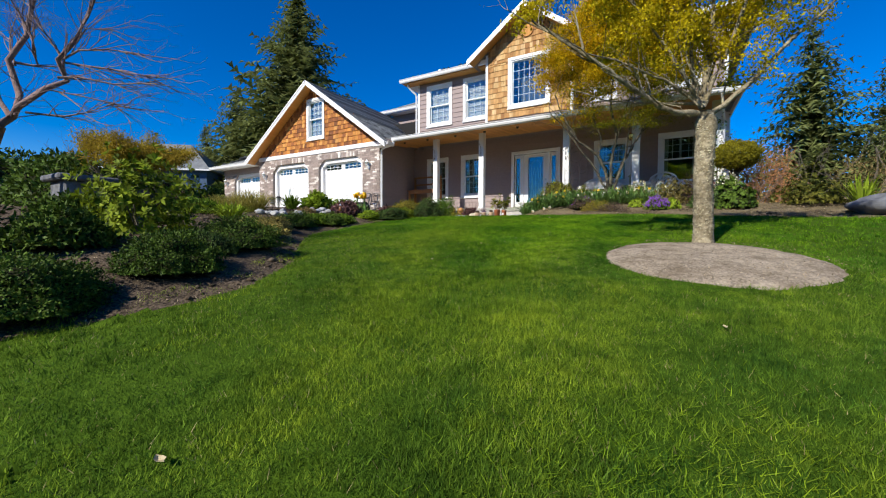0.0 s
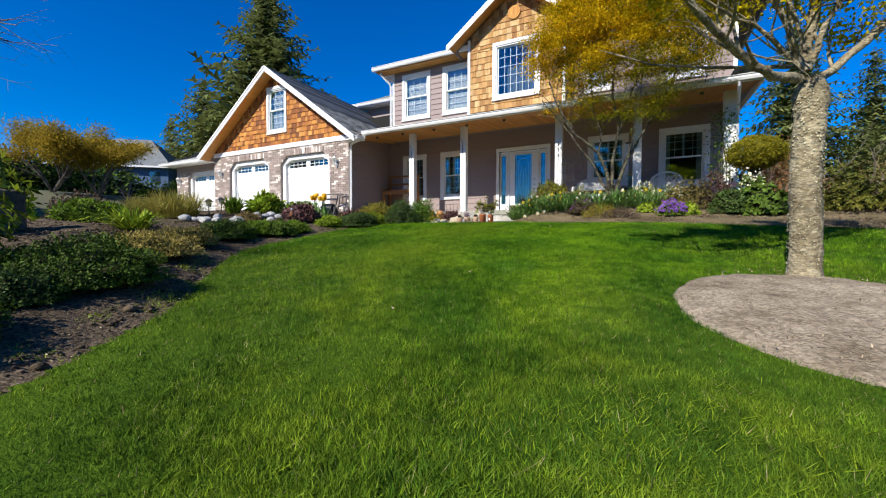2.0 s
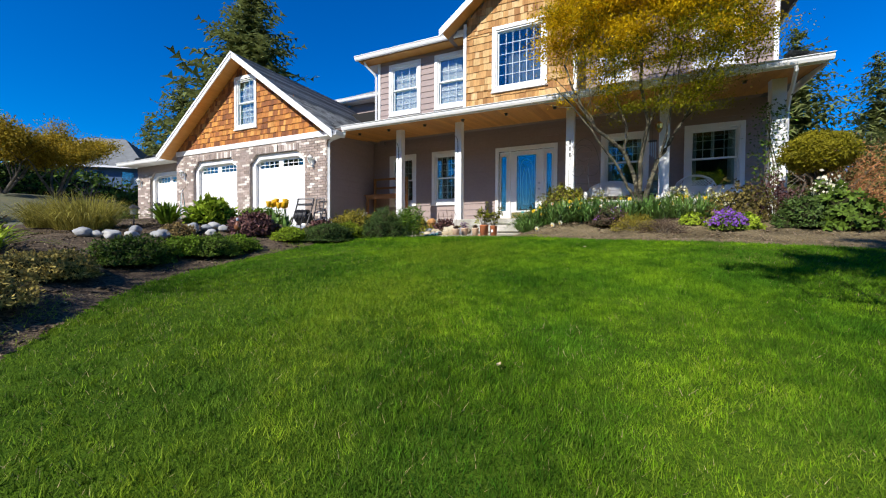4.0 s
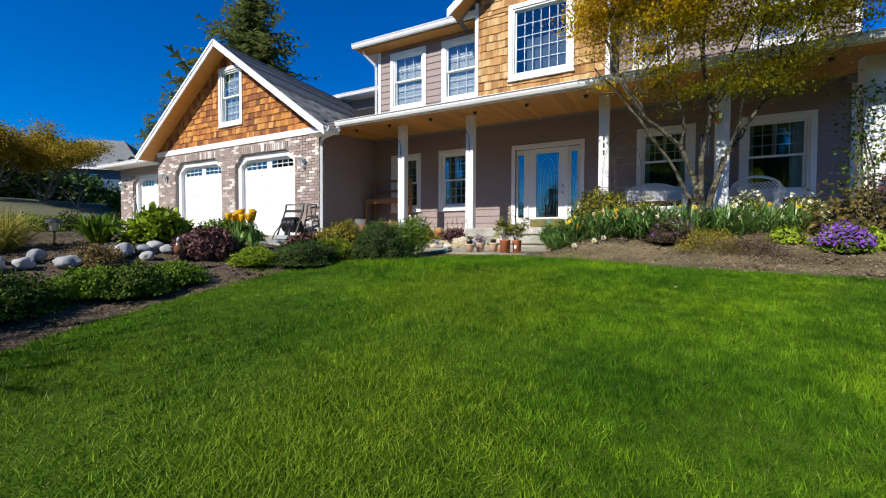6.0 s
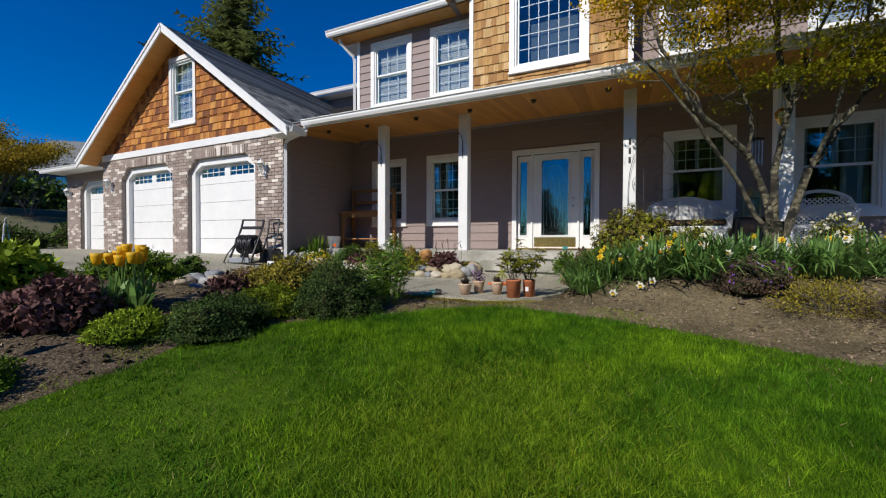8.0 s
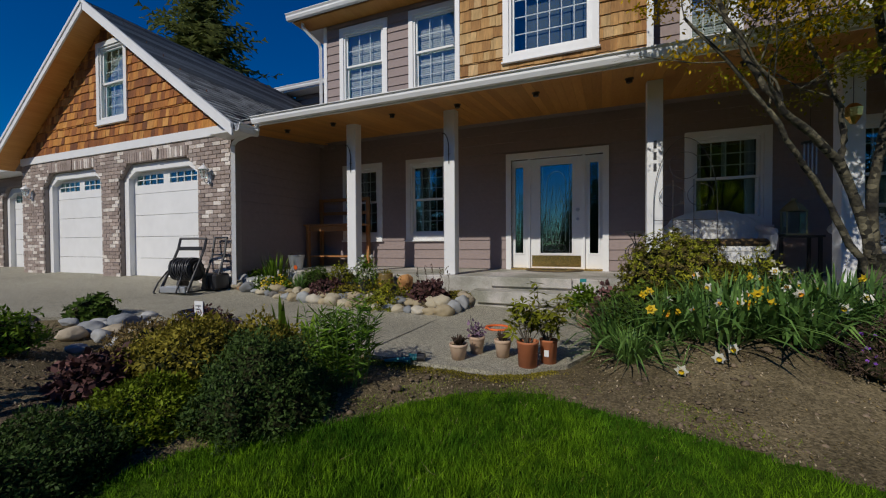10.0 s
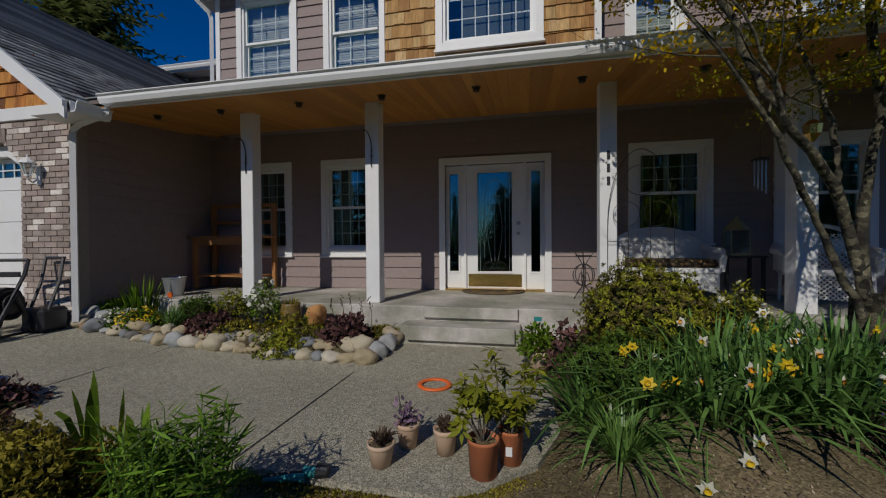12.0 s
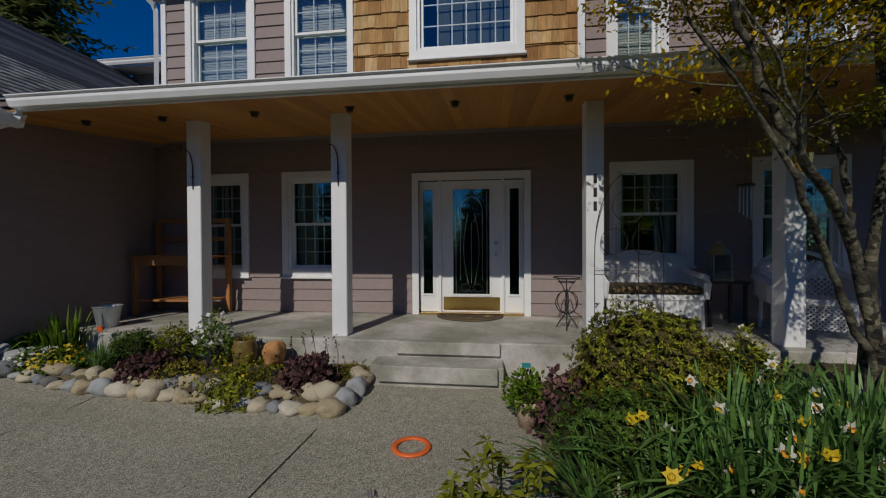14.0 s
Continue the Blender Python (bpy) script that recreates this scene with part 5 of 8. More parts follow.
deck([(UX1 + 0.73, EY, UEZ + 0.105), (UX1 - 3.6, EY + 4.34, UEZ + 2.355), (UX1 - 3.6, 23, UEZ + 2.355), (UX1 + 0.73, 23, UEZ + 0.105)], (-0.46, 0, -0.88), 0.05, SHEATH)
part("eave_soffit", B(UX0 - 0.48, -5.3, EY + 0.02, UY - 0.03, UEZ - 0.03, UEZ), SOFFIT, house)
part("eave_soffit", B(-2.7, UX1 + 0.7, EY + 0.02, UY - 0.03, UEZ - 0.03, UEZ), SOFFIT, house)
part("eave_soffit", B(UX0 - 0.48, UX0 - 0.03, UY - 0.02, 23, UEZ - 0.03, UEZ), WHITE, house)
part("fascia", B(UX0 - 0.5, UX0 - 0.48, EY, 23, UEZ - 0.02, UEZ + 0.12), WHITE, house)
part("fascia", B(UX1 + 0.71, UX1 + 0.73, EY, 23, UEZ - 0.02, UEZ + 0.12), WHITE, house)
gutter("gutter", (UX0 - 0.58, EY, UEZ), (-5.5, EY, UEZ))
gutter("gutter", (-2.6, EY, UEZ), (UX1 + 0.8, EY, UEZ))
part("roof_vent", lathe(bmesh.new(), [(0.05, 6.3), (0.05, 6.7), (0.08, 6.7), (0.08, 6.76)], -8.5, 15.2, 10), WHITE, house)

# cedar bay with its gable
BX = -4.1
BW0, BW1 = -5.56, -2.64
bay = wall_core(BW0, BW1, 3.4, 6.0, BY, [(-4.69, -3.39, 4.15, 5.72)], depth=0.15, name="bay_wall")
tagged(bay, "pale weathered cedar-shake bay wall")
BZ, BE, BHW = 7.42, 5.86, 2.1
bl_ = lambda z: max(BW0, BX - (BZ - 0.12 - z) / (BZ - BE) * BHW)
br_ = lambda z: min(BW1, BX + (BZ - 0.12 - z) / (BZ - BE) * BHW)
shakes(bay, BW0, BW1, 3.75, BZ - 0.12, BY, [(-4.69, -3.39, 4.15, 5.72)], CEDAR_PALE, CEDAR_FAR, bl_, br_, seed=9, limit=600, step=0.19)
bm = bmesh.new()
z = 6.0
while z < BZ - 0.15:
    box(bm, bl_(z + 0.05), br_(z + 0.05), BY + 0.002, BY + 0.15, z, z + 0.05)
    z += 0.05
part("gable_wall", bm, SHEATH, house)
window(-4.79, -3.29, 4.05, 5.82, BY, cols=6, low_rows=5, single=True)
# boards added behind the bay glass; their colour stands in for shade and sky reflection
part("bay_backing", B(-4.9, -3.15, BY + 0.55, BY + 0.6, 3.9, 6.1), BAY_TINT, house)
part("bay_backing", B(-4.9, -3.15, BY + 0.2, BY + 0.55, 5.95, 6.0), BAY_TINT, house)
part("bay_backing", B(-4.95, -4.9, BY + 0.2, BY + 0.55, 3.9, 6.1), BAY_TINT, house)
part("bay_backing", B(-3.15, -3.1, BY + 0.2, BY + 0.55, 3.9, 6.1), BAY_TINT, house)
for x in (BW0 - 0.09, BW1):
    part("corner_board", B(x, x + 0.09, BY - 0.035, BY + 0.1, 3.6, 6.1, bevel=0.004), WHITE, house)
part("side_wall", B(BW0 - 0.085, BW0 + 0.05, BY + 0.1, UY + 0.1, 3.4, 6.1), SIDING, house)
part("side_wall", B(BW1 - 0.05, BW1 + 0.085, BY + 0.1, UY + 0.1, 3.4, 6.1), SIDING, house)
BF = 13.2
for s in (-1, 1):
    low = Vector((BX + s * BHW, BF, BE))
    nn = Vector((s * (BZ - BE), 0, BHW)).normalized()
    roof_slope(low + Vector((0, 0, 0.0)), (0, 1, 0), Vector((-s * BHW, 0, BZ - BE)), 5.5, math.hypot(BHW, BZ - BE))
    deck([low - nn * 0.002, low + Vector((0, 5.5, 0)) - nn * 0.002, Vector((BX, BF + 5.5, BZ)) - nn * 0.002, Vector((BX, BF, BZ)) - nn * 0.002], -nn, 0.06, SHEATH)
    deck([low - nn * 0.064 + Vector((0, 0.03, 0)), low + Vector((0, 0.44, 0)) - nn * 0.064, Vector((BX, BF + 0.44, BZ)) - nn * 0.064, Vector((BX, BF + 0.03, BZ)) - nn * 0.064], -nn, 0.02, SOFFIT, "rake_soffit")
    part("rake_board", prism(bmesh.new(), [low + nn * 0.02, Vector((BX, BF, BZ)) + nn * 0.02, Vector((BX, BF, BZ)) + nn * 0.02 + Vector((0, 0, -0.2)), low + nn * 0.02 + Vector((0, 0, -0.2))], (0, -0.03, 0)), WHITE, house)
part("gable_vent", lathe(bmesh.new(), [(0.2, -0.02), (0.2, 0.03), (0.14, 0.035), (0.0, 0.035)], 0, 0, 24), CEDAR_FAR, house).matrix_basis = Matrix.Translation((BX, BY - 0.03, 6.62)) @ Matrix.Rotation(radians(90), 4, "X")

# porch shed roof, back wing
roof_slope((-9.55, GUT_Y - 0.02, 3.17), (1, 0, 0), (0, 1, 0.3), 11.33, 2.4)
deck([(-9.55, GUT_Y, 3.16), (1.73, GUT_Y, 3.16), (1.73, 14.45, 3.86), (-9.55, 14.45, 3.86)], (0, 0.28, -0.95), 0.05, SHEATH)
roof_slope((1.78, GUT_Y - 0.02, 3.17), (0, 1, 0), (-1, 0, 0.3), 8, 0.6)
BKY = 17.45
bk = wall_core(-12.8, UX0, 3.5, 6.05, BKY, [])
lap_siding(bk, -12.8, UX0, 3.6, 6.0, BKY, [])
gutter("gutter", (-13.2, 17.0, 6.0), (UX0, 17.0, 6.0))
part("eave_soffit", B(-13.2, UX0, 17.02, BKY, 5.97, 6.0), WHITE, house)
roof_slope((-13.25, 16.95, 6.12), (1, 0, 0), (0, 1, 0.52), 5.6, 3.2, keep=lambda u, v: u > v * 0.887)
deck([(-13.25, 16.95, 6.11), (-8, 16.95, 6.11), (-8, 19.8, 7.55), (-10.4, 19.8, 7.55)], (0, 0.46, -0.88), 0.05, SHEATH)
# closing shell; its inner planes are near-black to paint the unlit rooms' shade
part("back_wall", B(-20.7, 1.7, 22.0, 22.2, 0, 6.0), SIDING, house)
part("upper_floor", B(-9.0, 1.6, FY + 0.2, 22, 3.35, 3.5), ROOM_SHADE, house)
part("dark_backing", B(-9.0, 1.55, 17.3, 17.4, 0.4, 6.0), ROOM_SHADE, house)
part("ground_slab", B(-9.3, 1.55, FY + 0.2, 22, 0.3, 0.5), ROOM_SHADE, house)
part("garage_dark_backing", B(-20.5, -9.6, 16, 16.1, 0.1, 5.0), ROOM_SHADE, house)
part("side_wall", B(-9.4, -9.25, FY + 0.18, 22, 0.1, 3.4), SHEATH, house)


def lantern(x, z, y):
    """A wall lantern: white scrolled bracket and faceted glass cage."""
    t = empty("wall_lantern", "white metal wall lantern with glass sides on brick pier", "wall lamp", "wall lanterns by the garage doors", (x, y, z))
    bm = bmesh.new()
    box(bm, x - 0.04, x + 0.04, y - 0.035, y - 0.013, z - 0.18, z + 0.06, bevel=0.006)
    tube(bm, [(x, y - 0.03, z - 0.1), (x, y - 0.09, z - 0.16), (x, y - 0.14, z - 0.12), (x, y - 0.14, z - 0.06)], [0.012] * 4, 6)
    part("bracket", bm, WHITE, t)
    bm = bmesh.new()
    lathe(bm, [(0.03, z - 0.07), (0.075, z + 0.08)], x, y - 0.14, 6)
    p = part("glass_cage", bm, GLASS, t)
    p.visible_shadow = False
    bm = bmesh.new()
    for k in range(6):
        a = math.pi / 3 * k
        tube(bm, [(x + 0.032 * math.cos(a), y - 0.14 + 0.032 * math.sin(a), z - 0.07), (x + 0.078 * math.cos(a), y - 0.14 + 0.078 * math.sin(a), z + 0.08)], [0.006] * 2, 4)
    lathe(bm, [(0.04, z - 0.085), (0.04, z - 0.068)], x, y - 0.14, 8)
    part("cage_bars", bm, WHITE, t)
    part("cap", lathe(bmesh.new(), [(0.092, z + 0.08), (0.085, z + 0.1), (0.045, z + 0.14), (0.012, z + 0.165), (0.015, z + 0.19), (0.003, z + 0.2)], x, y - 0.14, 10), WHITE, t)


for x, z, y in ((-9.9, 2.3, GY), (-16.15, 2.3, GY), (-20.45, 2.35, B3Y)):
    lantern(x, z, y)


# ---- plants ----
def shell(n, rng, rx, ry, h, inner=0.5, lump=0.18, freq=2.6, seed=0, low=-0.1):
    """Points in the outer part of a lumpy dome, with their outward directions."""
    d = unit(rng.normal(size=(n, 3)))
    d[:, 2] = np.abs(d[:, 2]) * (1 - low) + low
    d = unit(d)
    k = np.array([noise.noise((a * freq + seed * 3.1, b * freq, c * freq + seed)) for a, b, c in d])
    fine = np.array([noise.noise((a * freq * 3.1, b * freq * 3.1 + seed, c * freq * 3.1)) for a, b, c in d])
    r = (inner + (1 - inner) * rng.uniform(0, 1, n) ** 0.5) * (1 + lump * 2 * k + 0.16 * fine)
    return d * np.array([rx, ry, h]) * r[:, None], unit(d / np.array([rx, ry, h]))


def mound(x, y, z, rx, ry, h, lump, seed, scale=0.8):
    """A shrub's inner core, coloured near-black for the shade among its leaves."""
    bm = bmesh.new()
    bmesh.ops.create_icosphere(bm, subdivisions=4, radius=1)
    for v in bm.verts:
        d = v.co.normalized()
        k = noise.noise((d.x * 2.6 + seed * 3.1, d.y * 2.6, d.z * 2.6 + seed)) * lump * 2 + noise.noise((d.x * 11, d.y * 11, d.z * 11 + seed)) * 0.08
        v.co = Vector((x + d.x * rx * scale * (1 + k), y + d.y * ry * scale * (1 + k), z + max(d.z, -0.05) * h * scale * (1 + k)))
    return bm


def shrub(name, label, x, y, rx, h, n, leaf, material, seed, ry=None, aspect=0.5, z=None, group="", inner=0.35, lump=0.17, up=0.3, droop=0.0, bloom=None, bloom_n=0, bloom_size=0.05, category="shrub", solid=True, tips=0):
    rng = np.random.default_rng(seed)
    z = gz(x, y) - 0.02 if z is None else z
    ry = ry or rx
    t = empty(name, label, category, group, (x, y, z))
    n = int(n * (0.8 if y < 11 and x > -9 else 0.65))
    c, o = shell(n, rng, rx, ry, h, 0.72 if solid else inner, lump, seed=seed)
    c = c + (x, y, z)
    c[:, 2] = np.maximum(c[:, 2], z + 0.01)
    if tips:
        c, o = c[:n // tips], o[:n // tips]
        vs = whorls(c, o, leaf, rng, aspect, tips)
    elif solid:
        k = rng.permutation(n)[:n // 4]
        vs = np.concatenate([cover_leaves(c, o, leaf, rng, aspect), leaves(c[k] + o[k] * leaf * 0.4, leaf * 1.25, rng, aspect * 0.7, up, o[k], droop)])
    else:
        vs = leaves(c, leaf, rng, aspect, up, o, droop)
    placed("foliage", polys(vs, 4), material, t)
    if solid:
        part("shade_core", mound(x, y, z, rx, ry, h, lump, seed), INNER_SHADE, t)
    bm = bmesh.new()
    for k in range(7):
        a = k * 0.9 + seed
        e = (x + math.cos(a) * rx * 0.6, y + math.sin(a) * ry * 0.6, z + h * 0.6)
        tube(bm, [(x + math.cos(a) * 0.03, y + math.sin(a) * 0.03, z - 0.03), (x + math.cos(a) * rx * 0.25, y + math.sin(a) * rx * 0.25, z + h * 0.35), e], [0.012, 0.009, 0.004], 4)
        if not solid:
            part("stem", bm, BARK, t)
            bm = bmesh.new()
    if solid:
        part("stems", bm, BARK, t)
    if bloom:
        c, o = shell(bloom_n, rng, rx * 1.02, ry * 1.02, h * 1.04, 0.9, lump, seed=seed, low=0.25)
        placed("blossom", polys(cover_leaves(c + (x, y, z), o, bloom_size, rng, 0.85), 4), bloom, t)
    return t


def strap(base, tip, width, bend, rng, k=4):
    """A bent strap leaf as quads."""
    base, tip = np.array(base), np.array(tip)
    d = tip - base
    side = np.cross(d, (0, 0, 1.0))
    side = side / max(np.linalg.norm(side), 1e-6)
    pts = [base + d * s + np.array((0, 0, bend * math.sin(math.pi * s * 0.9))) for s in np.linspace(0, 1, k + 1)]
    ws = [width * (0.8 + 0.4 * s) * (1 - s ** 3) / 2 + 0.0006 for s in np.linspace(0, 1, k + 1)]
    out = []
    for i in range(k):
        out += [pts[i] - side * ws[i], pts[i] + side * ws[i], pts[i + 1] + side * ws[i + 1], pts[i + 1] - side * ws[i + 1]]
    return out


def straps(x, y, n, spread, height, width, rng, flop=0.5, r0=0.05, z=None):
    z = gz(x, y) - 0.01 if z is None else z
    out = []
    for _ in range(n):
        a, r = rng.uniform(0, 2 * math.pi), r0 * math.sqrt(rng.uniform())
        b = (x + r * math.cos(a), y + r * math.sin(a), z)
        f = abs(rng.normal(0, flop))
        a2 = a + rng.normal(0, 0.5)
        hh = height * rng.uniform(0.6, 1.1)
        reach = spread * min(f, 1.4)
        t = (b[0] + reach * math.cos(a2), b[1] + reach * math.sin(a2), z + max(0.04, hh * math.cos(min(f, 1.5))))
        out += strap(b, t, width * rng.uniform(0.7, 1.2), hh * 0.35 * min(f, 1.2), rng)
    return out


def flower(t, p, face, size, petal, cup, rng):
    """A daffodil head: six petals round a frilled cup."""
    f = Vector(face).normalized()
    u = f.cross(Vector((0, 0, 1))).normalized()
    v = u.cross(f)
    p = Vector(p)
    vs = []
    for k in range(6):
        a = k * math.pi / 3 + rng.uniform(-0.1, 0.1)
        d = u * math.cos(a) + v * math.sin(a)
        s = f.cross(d)
        vs += [p, p + d * size * 0.5 + s * size * 0.33 + f * 0.004, p + d * size - f * size * rng.uniform(0.0, 0.25), p + d * size * 0.5 - s * size * 0.33 + f * 0.004]
    fl = placed("flower", polys([tuple(q) for q in vs], 4), petal, t)
    bm = bmesh.new()
    tube(bm, [p, p + f * size * 0.3, p + f * size * 0.48], [size * 0.18, size * 0.26, size * 0.38], 8, cap=False)
    part("cup", bm, cup, fl)


def daffodils(x, y, n, heads, seed, spread=0.38, height=0.43, label="clump of daffodils with long green leaves and pale flowers"):
    rng = np.random.default_rng(seed)
    z = gz(x, y)
    t = empty("daffodil_clump", label, "flower", "daffodils in the front bed", (x, y, z))
    placed("leaves", polys(straps(x, y, int(n * 1.15), spread * 1.15, height, 0.024, rng, 1.05, 0.2), 4), STALK, t)
    hs = []
    for _ in range(heads):
        a, f = rng.uniform(0, 2 * math.pi), rng.uniform(0.05, spread * 0.9)
        b = (x + 0.06 * math.cos(a), y + 0.06 * math.sin(a), z)
        p = (x + f * math.cos(a), y + f * math.sin(a) - 0.05, z + height * rng.uniform(0.45, 0.9))
        bm = bmesh.new()
        tube(bm, [b, ((b[0] + p[0]) / 2, (b[1] + p[1]) / 2, z + height * 0.6), p], [0.004] * 3, 4)
        hs.append(p)
        part("stalk", bm, STALK, t)
    for p in hs:
        kind = rng.uniform()
        flower(t, p, (rng.normal(-0.2, 0.7), -1, rng.uniform(-0.5, 0.6)), rng.uniform(0.036, 0.048), PETAL_Y if kind < 0.45 else PETAL_W, PETAL_O if kind < 0.2 or kind > 0.7 else PETAL_Y, rng)
    return t


def limb(bm, tips, p, d, length, r, depth, rng, up=0.15, wander=0.25, split=(2, 3), ratio=0.68, sides=6, keep=2):
    """Grows a tapered limb and its branches; notes the thin ends."""
    p, d = Vector(p), Vector(d).normalized()
    n = 5
    pts, rad = [p.copy()], [r]
    for i in range(n):
        d = (d + Vector((rng.normal(0, wander), rng.normal(0, wander), rng.normal(0, wander) + up)) * 0.35).normalized()
        p = p + d * length / n
        pts.append(p.copy())
        rad.append(r * (1 - 0.5 * (i + 1) / n))
    tube(bm, pts, rad, sides if depth > 1 else 4, cap=True)
    if depth <= keep:
        tips += [(q, d.copy()) for q in pts[2:]]
    if depth <= 0:
        return
    for k in range(int(rng.integers(split[0], split[1] + 1))):
        i = int(rng.integers(2, n + 1)) if k else n
        ax = Vector((rng.normal(), rng.normal(), rng.normal() * 0.6))
        nd = (d + ax * 0.55).normalized()
        limb(bm, tips, pts[i], nd, length * ratio * rng.uniform(0.75, 1.15), rad[i] * 0.72, depth - 1, rng, up, wander, split, ratio, sides, keep)


def leafy(tips, n, spread, leaf, rng, aspect=0.5, up=0.5, droop=0.2, pick=None):
    pts = np.array([tuple(p) for p, _ in tips if pick is None or pick(p)])
    c = pts[rng.integers(0, len(pts), n)] + rng.normal(0, spread, (n, 3)) * np.array([1, 1, 0.6])
    return polys(leaves(c, leaf, rng, aspect, up, None, droop), 4)


# the tree in the lawn
rng = np.random.default_rng(11)
TX, TY = 0.545, 5.40
TZ = gz(TX, TY)
lawn_tree = empty("young_tree", "lawn tree with pale lichened bark and sparse yellow-green spring leaves", "tree", at=(TX, TY, TZ))
bm, tips = bmesh.new(), []
fork = 0.85
rings = np.linspace(0, 1, 26)
tube(bm, [(TX + 0.008 * math.sin(f * 9), TY + 0.006 * math.cos(f * 7), TZ - 0.1 + (fork + 0.16 - TZ) * f) for f in rings], [0.09 + 0.045 * math.exp(-f * 14) + 0.012 * (f > 0.85) - 0.05 * max(0, f - 0.93) / 0.07 for f in rings], 18)
for v in bm.verts:
    w = noise.noise((v.co.x * 22, v.co.y * 22, v.co.z * 16)) * 0.011
    d = Vector((v.co.x - TX, v.co.y - TY, 0))
    if d.length > 0.02:
        v.co += d.normalized() * w
right, ahead = Vector((0.866, 0.5, 0)), Vector((-0.5, 0.866, 0))
# each limb: its radius, how far it leans back, then (across, up[, back]) from the fork
BOUGHS = (
    (0.038, 0.0, ((-0.1, 0.03, -0.02), (-0.41, 0.0, -0.13), (-0.59, 0.03, -0.2), (-0.7, 0.1, -0.22), (-0.94, 0.17, -0.32), (-1.23, 0.29, -0.47), (-1.5, 0.41, -0.52), (-1.74, 0.55, -0.55), (-1.98, 0.71, -0.53))),
    (0.014, 0.1, ((-1.5, 0.41, -0.52), (-1.53, 0.67, -0.47), (-1.58, 0.96, -0.40))),
    (0.023, -0.15, ((-0.07, 0.12), (-0.17, 0.24), (-0.33, 0.41), (-0.55, 0.73), (-0.81, 0.95), (-0.97, 1.11), (-1.19, 1.35))),
    (0.022, -0.15, ((-0.06, 0.09), (-0.14, 0.17), (-0.43, 0.33), (-0.68, 0.41), (-1.06, 0.5), (-1.43, 0.55))),
    (0.030, 0.1, ((-0.06, 0.12), (-0.11, 0.28), (-0.14, 0.66), (-0.17, 1.04), (-0.14, 1.29), (-0.20, 1.66))),
    (0.043, 0.0, ((-0.04, 0.09), (-0.02, 0.31), (0.02, 0.66), (0.04, 1.04), (0.07, 1.33), (0.08, 1.78))),
    (0.028, -0.2, ((-0.02, 0.12), (0.01, 0.28), (0.11, 0.60), (0.20, 0.98), (0.30, 1.26), (0.37, 1.60))),
    (0.017, 0.2, ((0.11, 0.60), (0.37, 0.86), (0.65, 1.04), (0.94, 1.23), (1.15, 1.41))),
    (0.035, 0.0, ((-0.01, 0.00), (0.20, 0.12), (0.52, 0.41), (0.84, 0.76), (1.06, 0.98), (1.32, 1.20), (1.48, 1.36))),
    (0.016, -0.3, ((-0.05, 0.18), (-0.26, 0.57), (-0.41, 0.99), (-0.47, 1.35))),
    (0.016, 0.3, ((0.01, 0.33), (0.16, 0.69), (0.37, 1.17), (0.49, 1.54))))
for r, deep, way in BOUGHS:
    pts = [Vector((TX, TY, fork)) + right * w[0] + ahead * (w[2] if len(w) > 2 else deep * i / 3 + rng.normal(0, 0.03) * (i > 0)) + Vector((0, 0, w[1])) for i, w in enumerate(way)]
    fine = []
    for p, q in zip(pts, pts[1:]):
        fine += [p + (q - p) * k + Vector((rng.normal(0, 0.008), rng.normal(0, 0.008), 0)) * (k > 0) for k in (0, 0.34, 0.67)]
    fine.append(pts[-1])
    m = len(fine) - 1
    tube(bm, fine, [r * 0.86 * (1 - 0.68 * i / m) * rng.uniform(0.88, 1.14) for i in range(m + 1)], 9)
    for i in range(3, m + 1, 2):
        d = (fine[i] - fine[i - 1]).normalized() + Vector((rng.normal(0, 0.5), rng.normal(0, 0.5), rng.normal(0.25, 0.3)))
        limb(bm, tips, fine[i], d, rng.uniform(0.3, 0.55), r * (1 - 0.6 * i / m) * 0.42, 3 if i > m * 0.5 else 2, rng, up=0.08, wander=0.32, split=(2, 3), ratio=0.66, sides=5, keep=2)
tube(bm, [(0.53, 5.45, 1.0), (0.28, 5.5, 1.06), (-0.06, 5.47, 1.11), (-0.45, 5.42, 1.19), (-0.67, 5.46, 1.32), (-0.86, 5.43, 1.4)], [0.018, 0.014, 0.011, 0.008, 0.006, 0.003], 7)
part("trunk", bm, BARK_PALE, lawn_tree, smooth=True)
n = 1500
a, f = rng.uniform(0, 2 * np.pi, n), rng.uniform(0.03, 0.97, n)
o = np.stack([np.cos(a), np.sin(a), np.zeros(n)], 1)
c = o * 0.092 + np.stack([np.full(n, TX), np.full(n, TY), TZ + f * (fork - TZ)], 1)
tagged(placed("lichen", polys(cover_leaves(c, o, 0.013, rng, 0.9, 0.2), 4), LICHEN, lawn_tree), kind="stuff")
side_of = lambda p: (p - Vector((TX, TY, 0))).dot(right)
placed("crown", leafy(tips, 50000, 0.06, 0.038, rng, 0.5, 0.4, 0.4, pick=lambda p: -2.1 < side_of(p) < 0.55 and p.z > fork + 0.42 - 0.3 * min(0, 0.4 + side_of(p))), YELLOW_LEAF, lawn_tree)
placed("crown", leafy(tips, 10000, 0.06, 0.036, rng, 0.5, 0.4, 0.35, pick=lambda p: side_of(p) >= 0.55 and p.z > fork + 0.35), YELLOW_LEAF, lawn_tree)

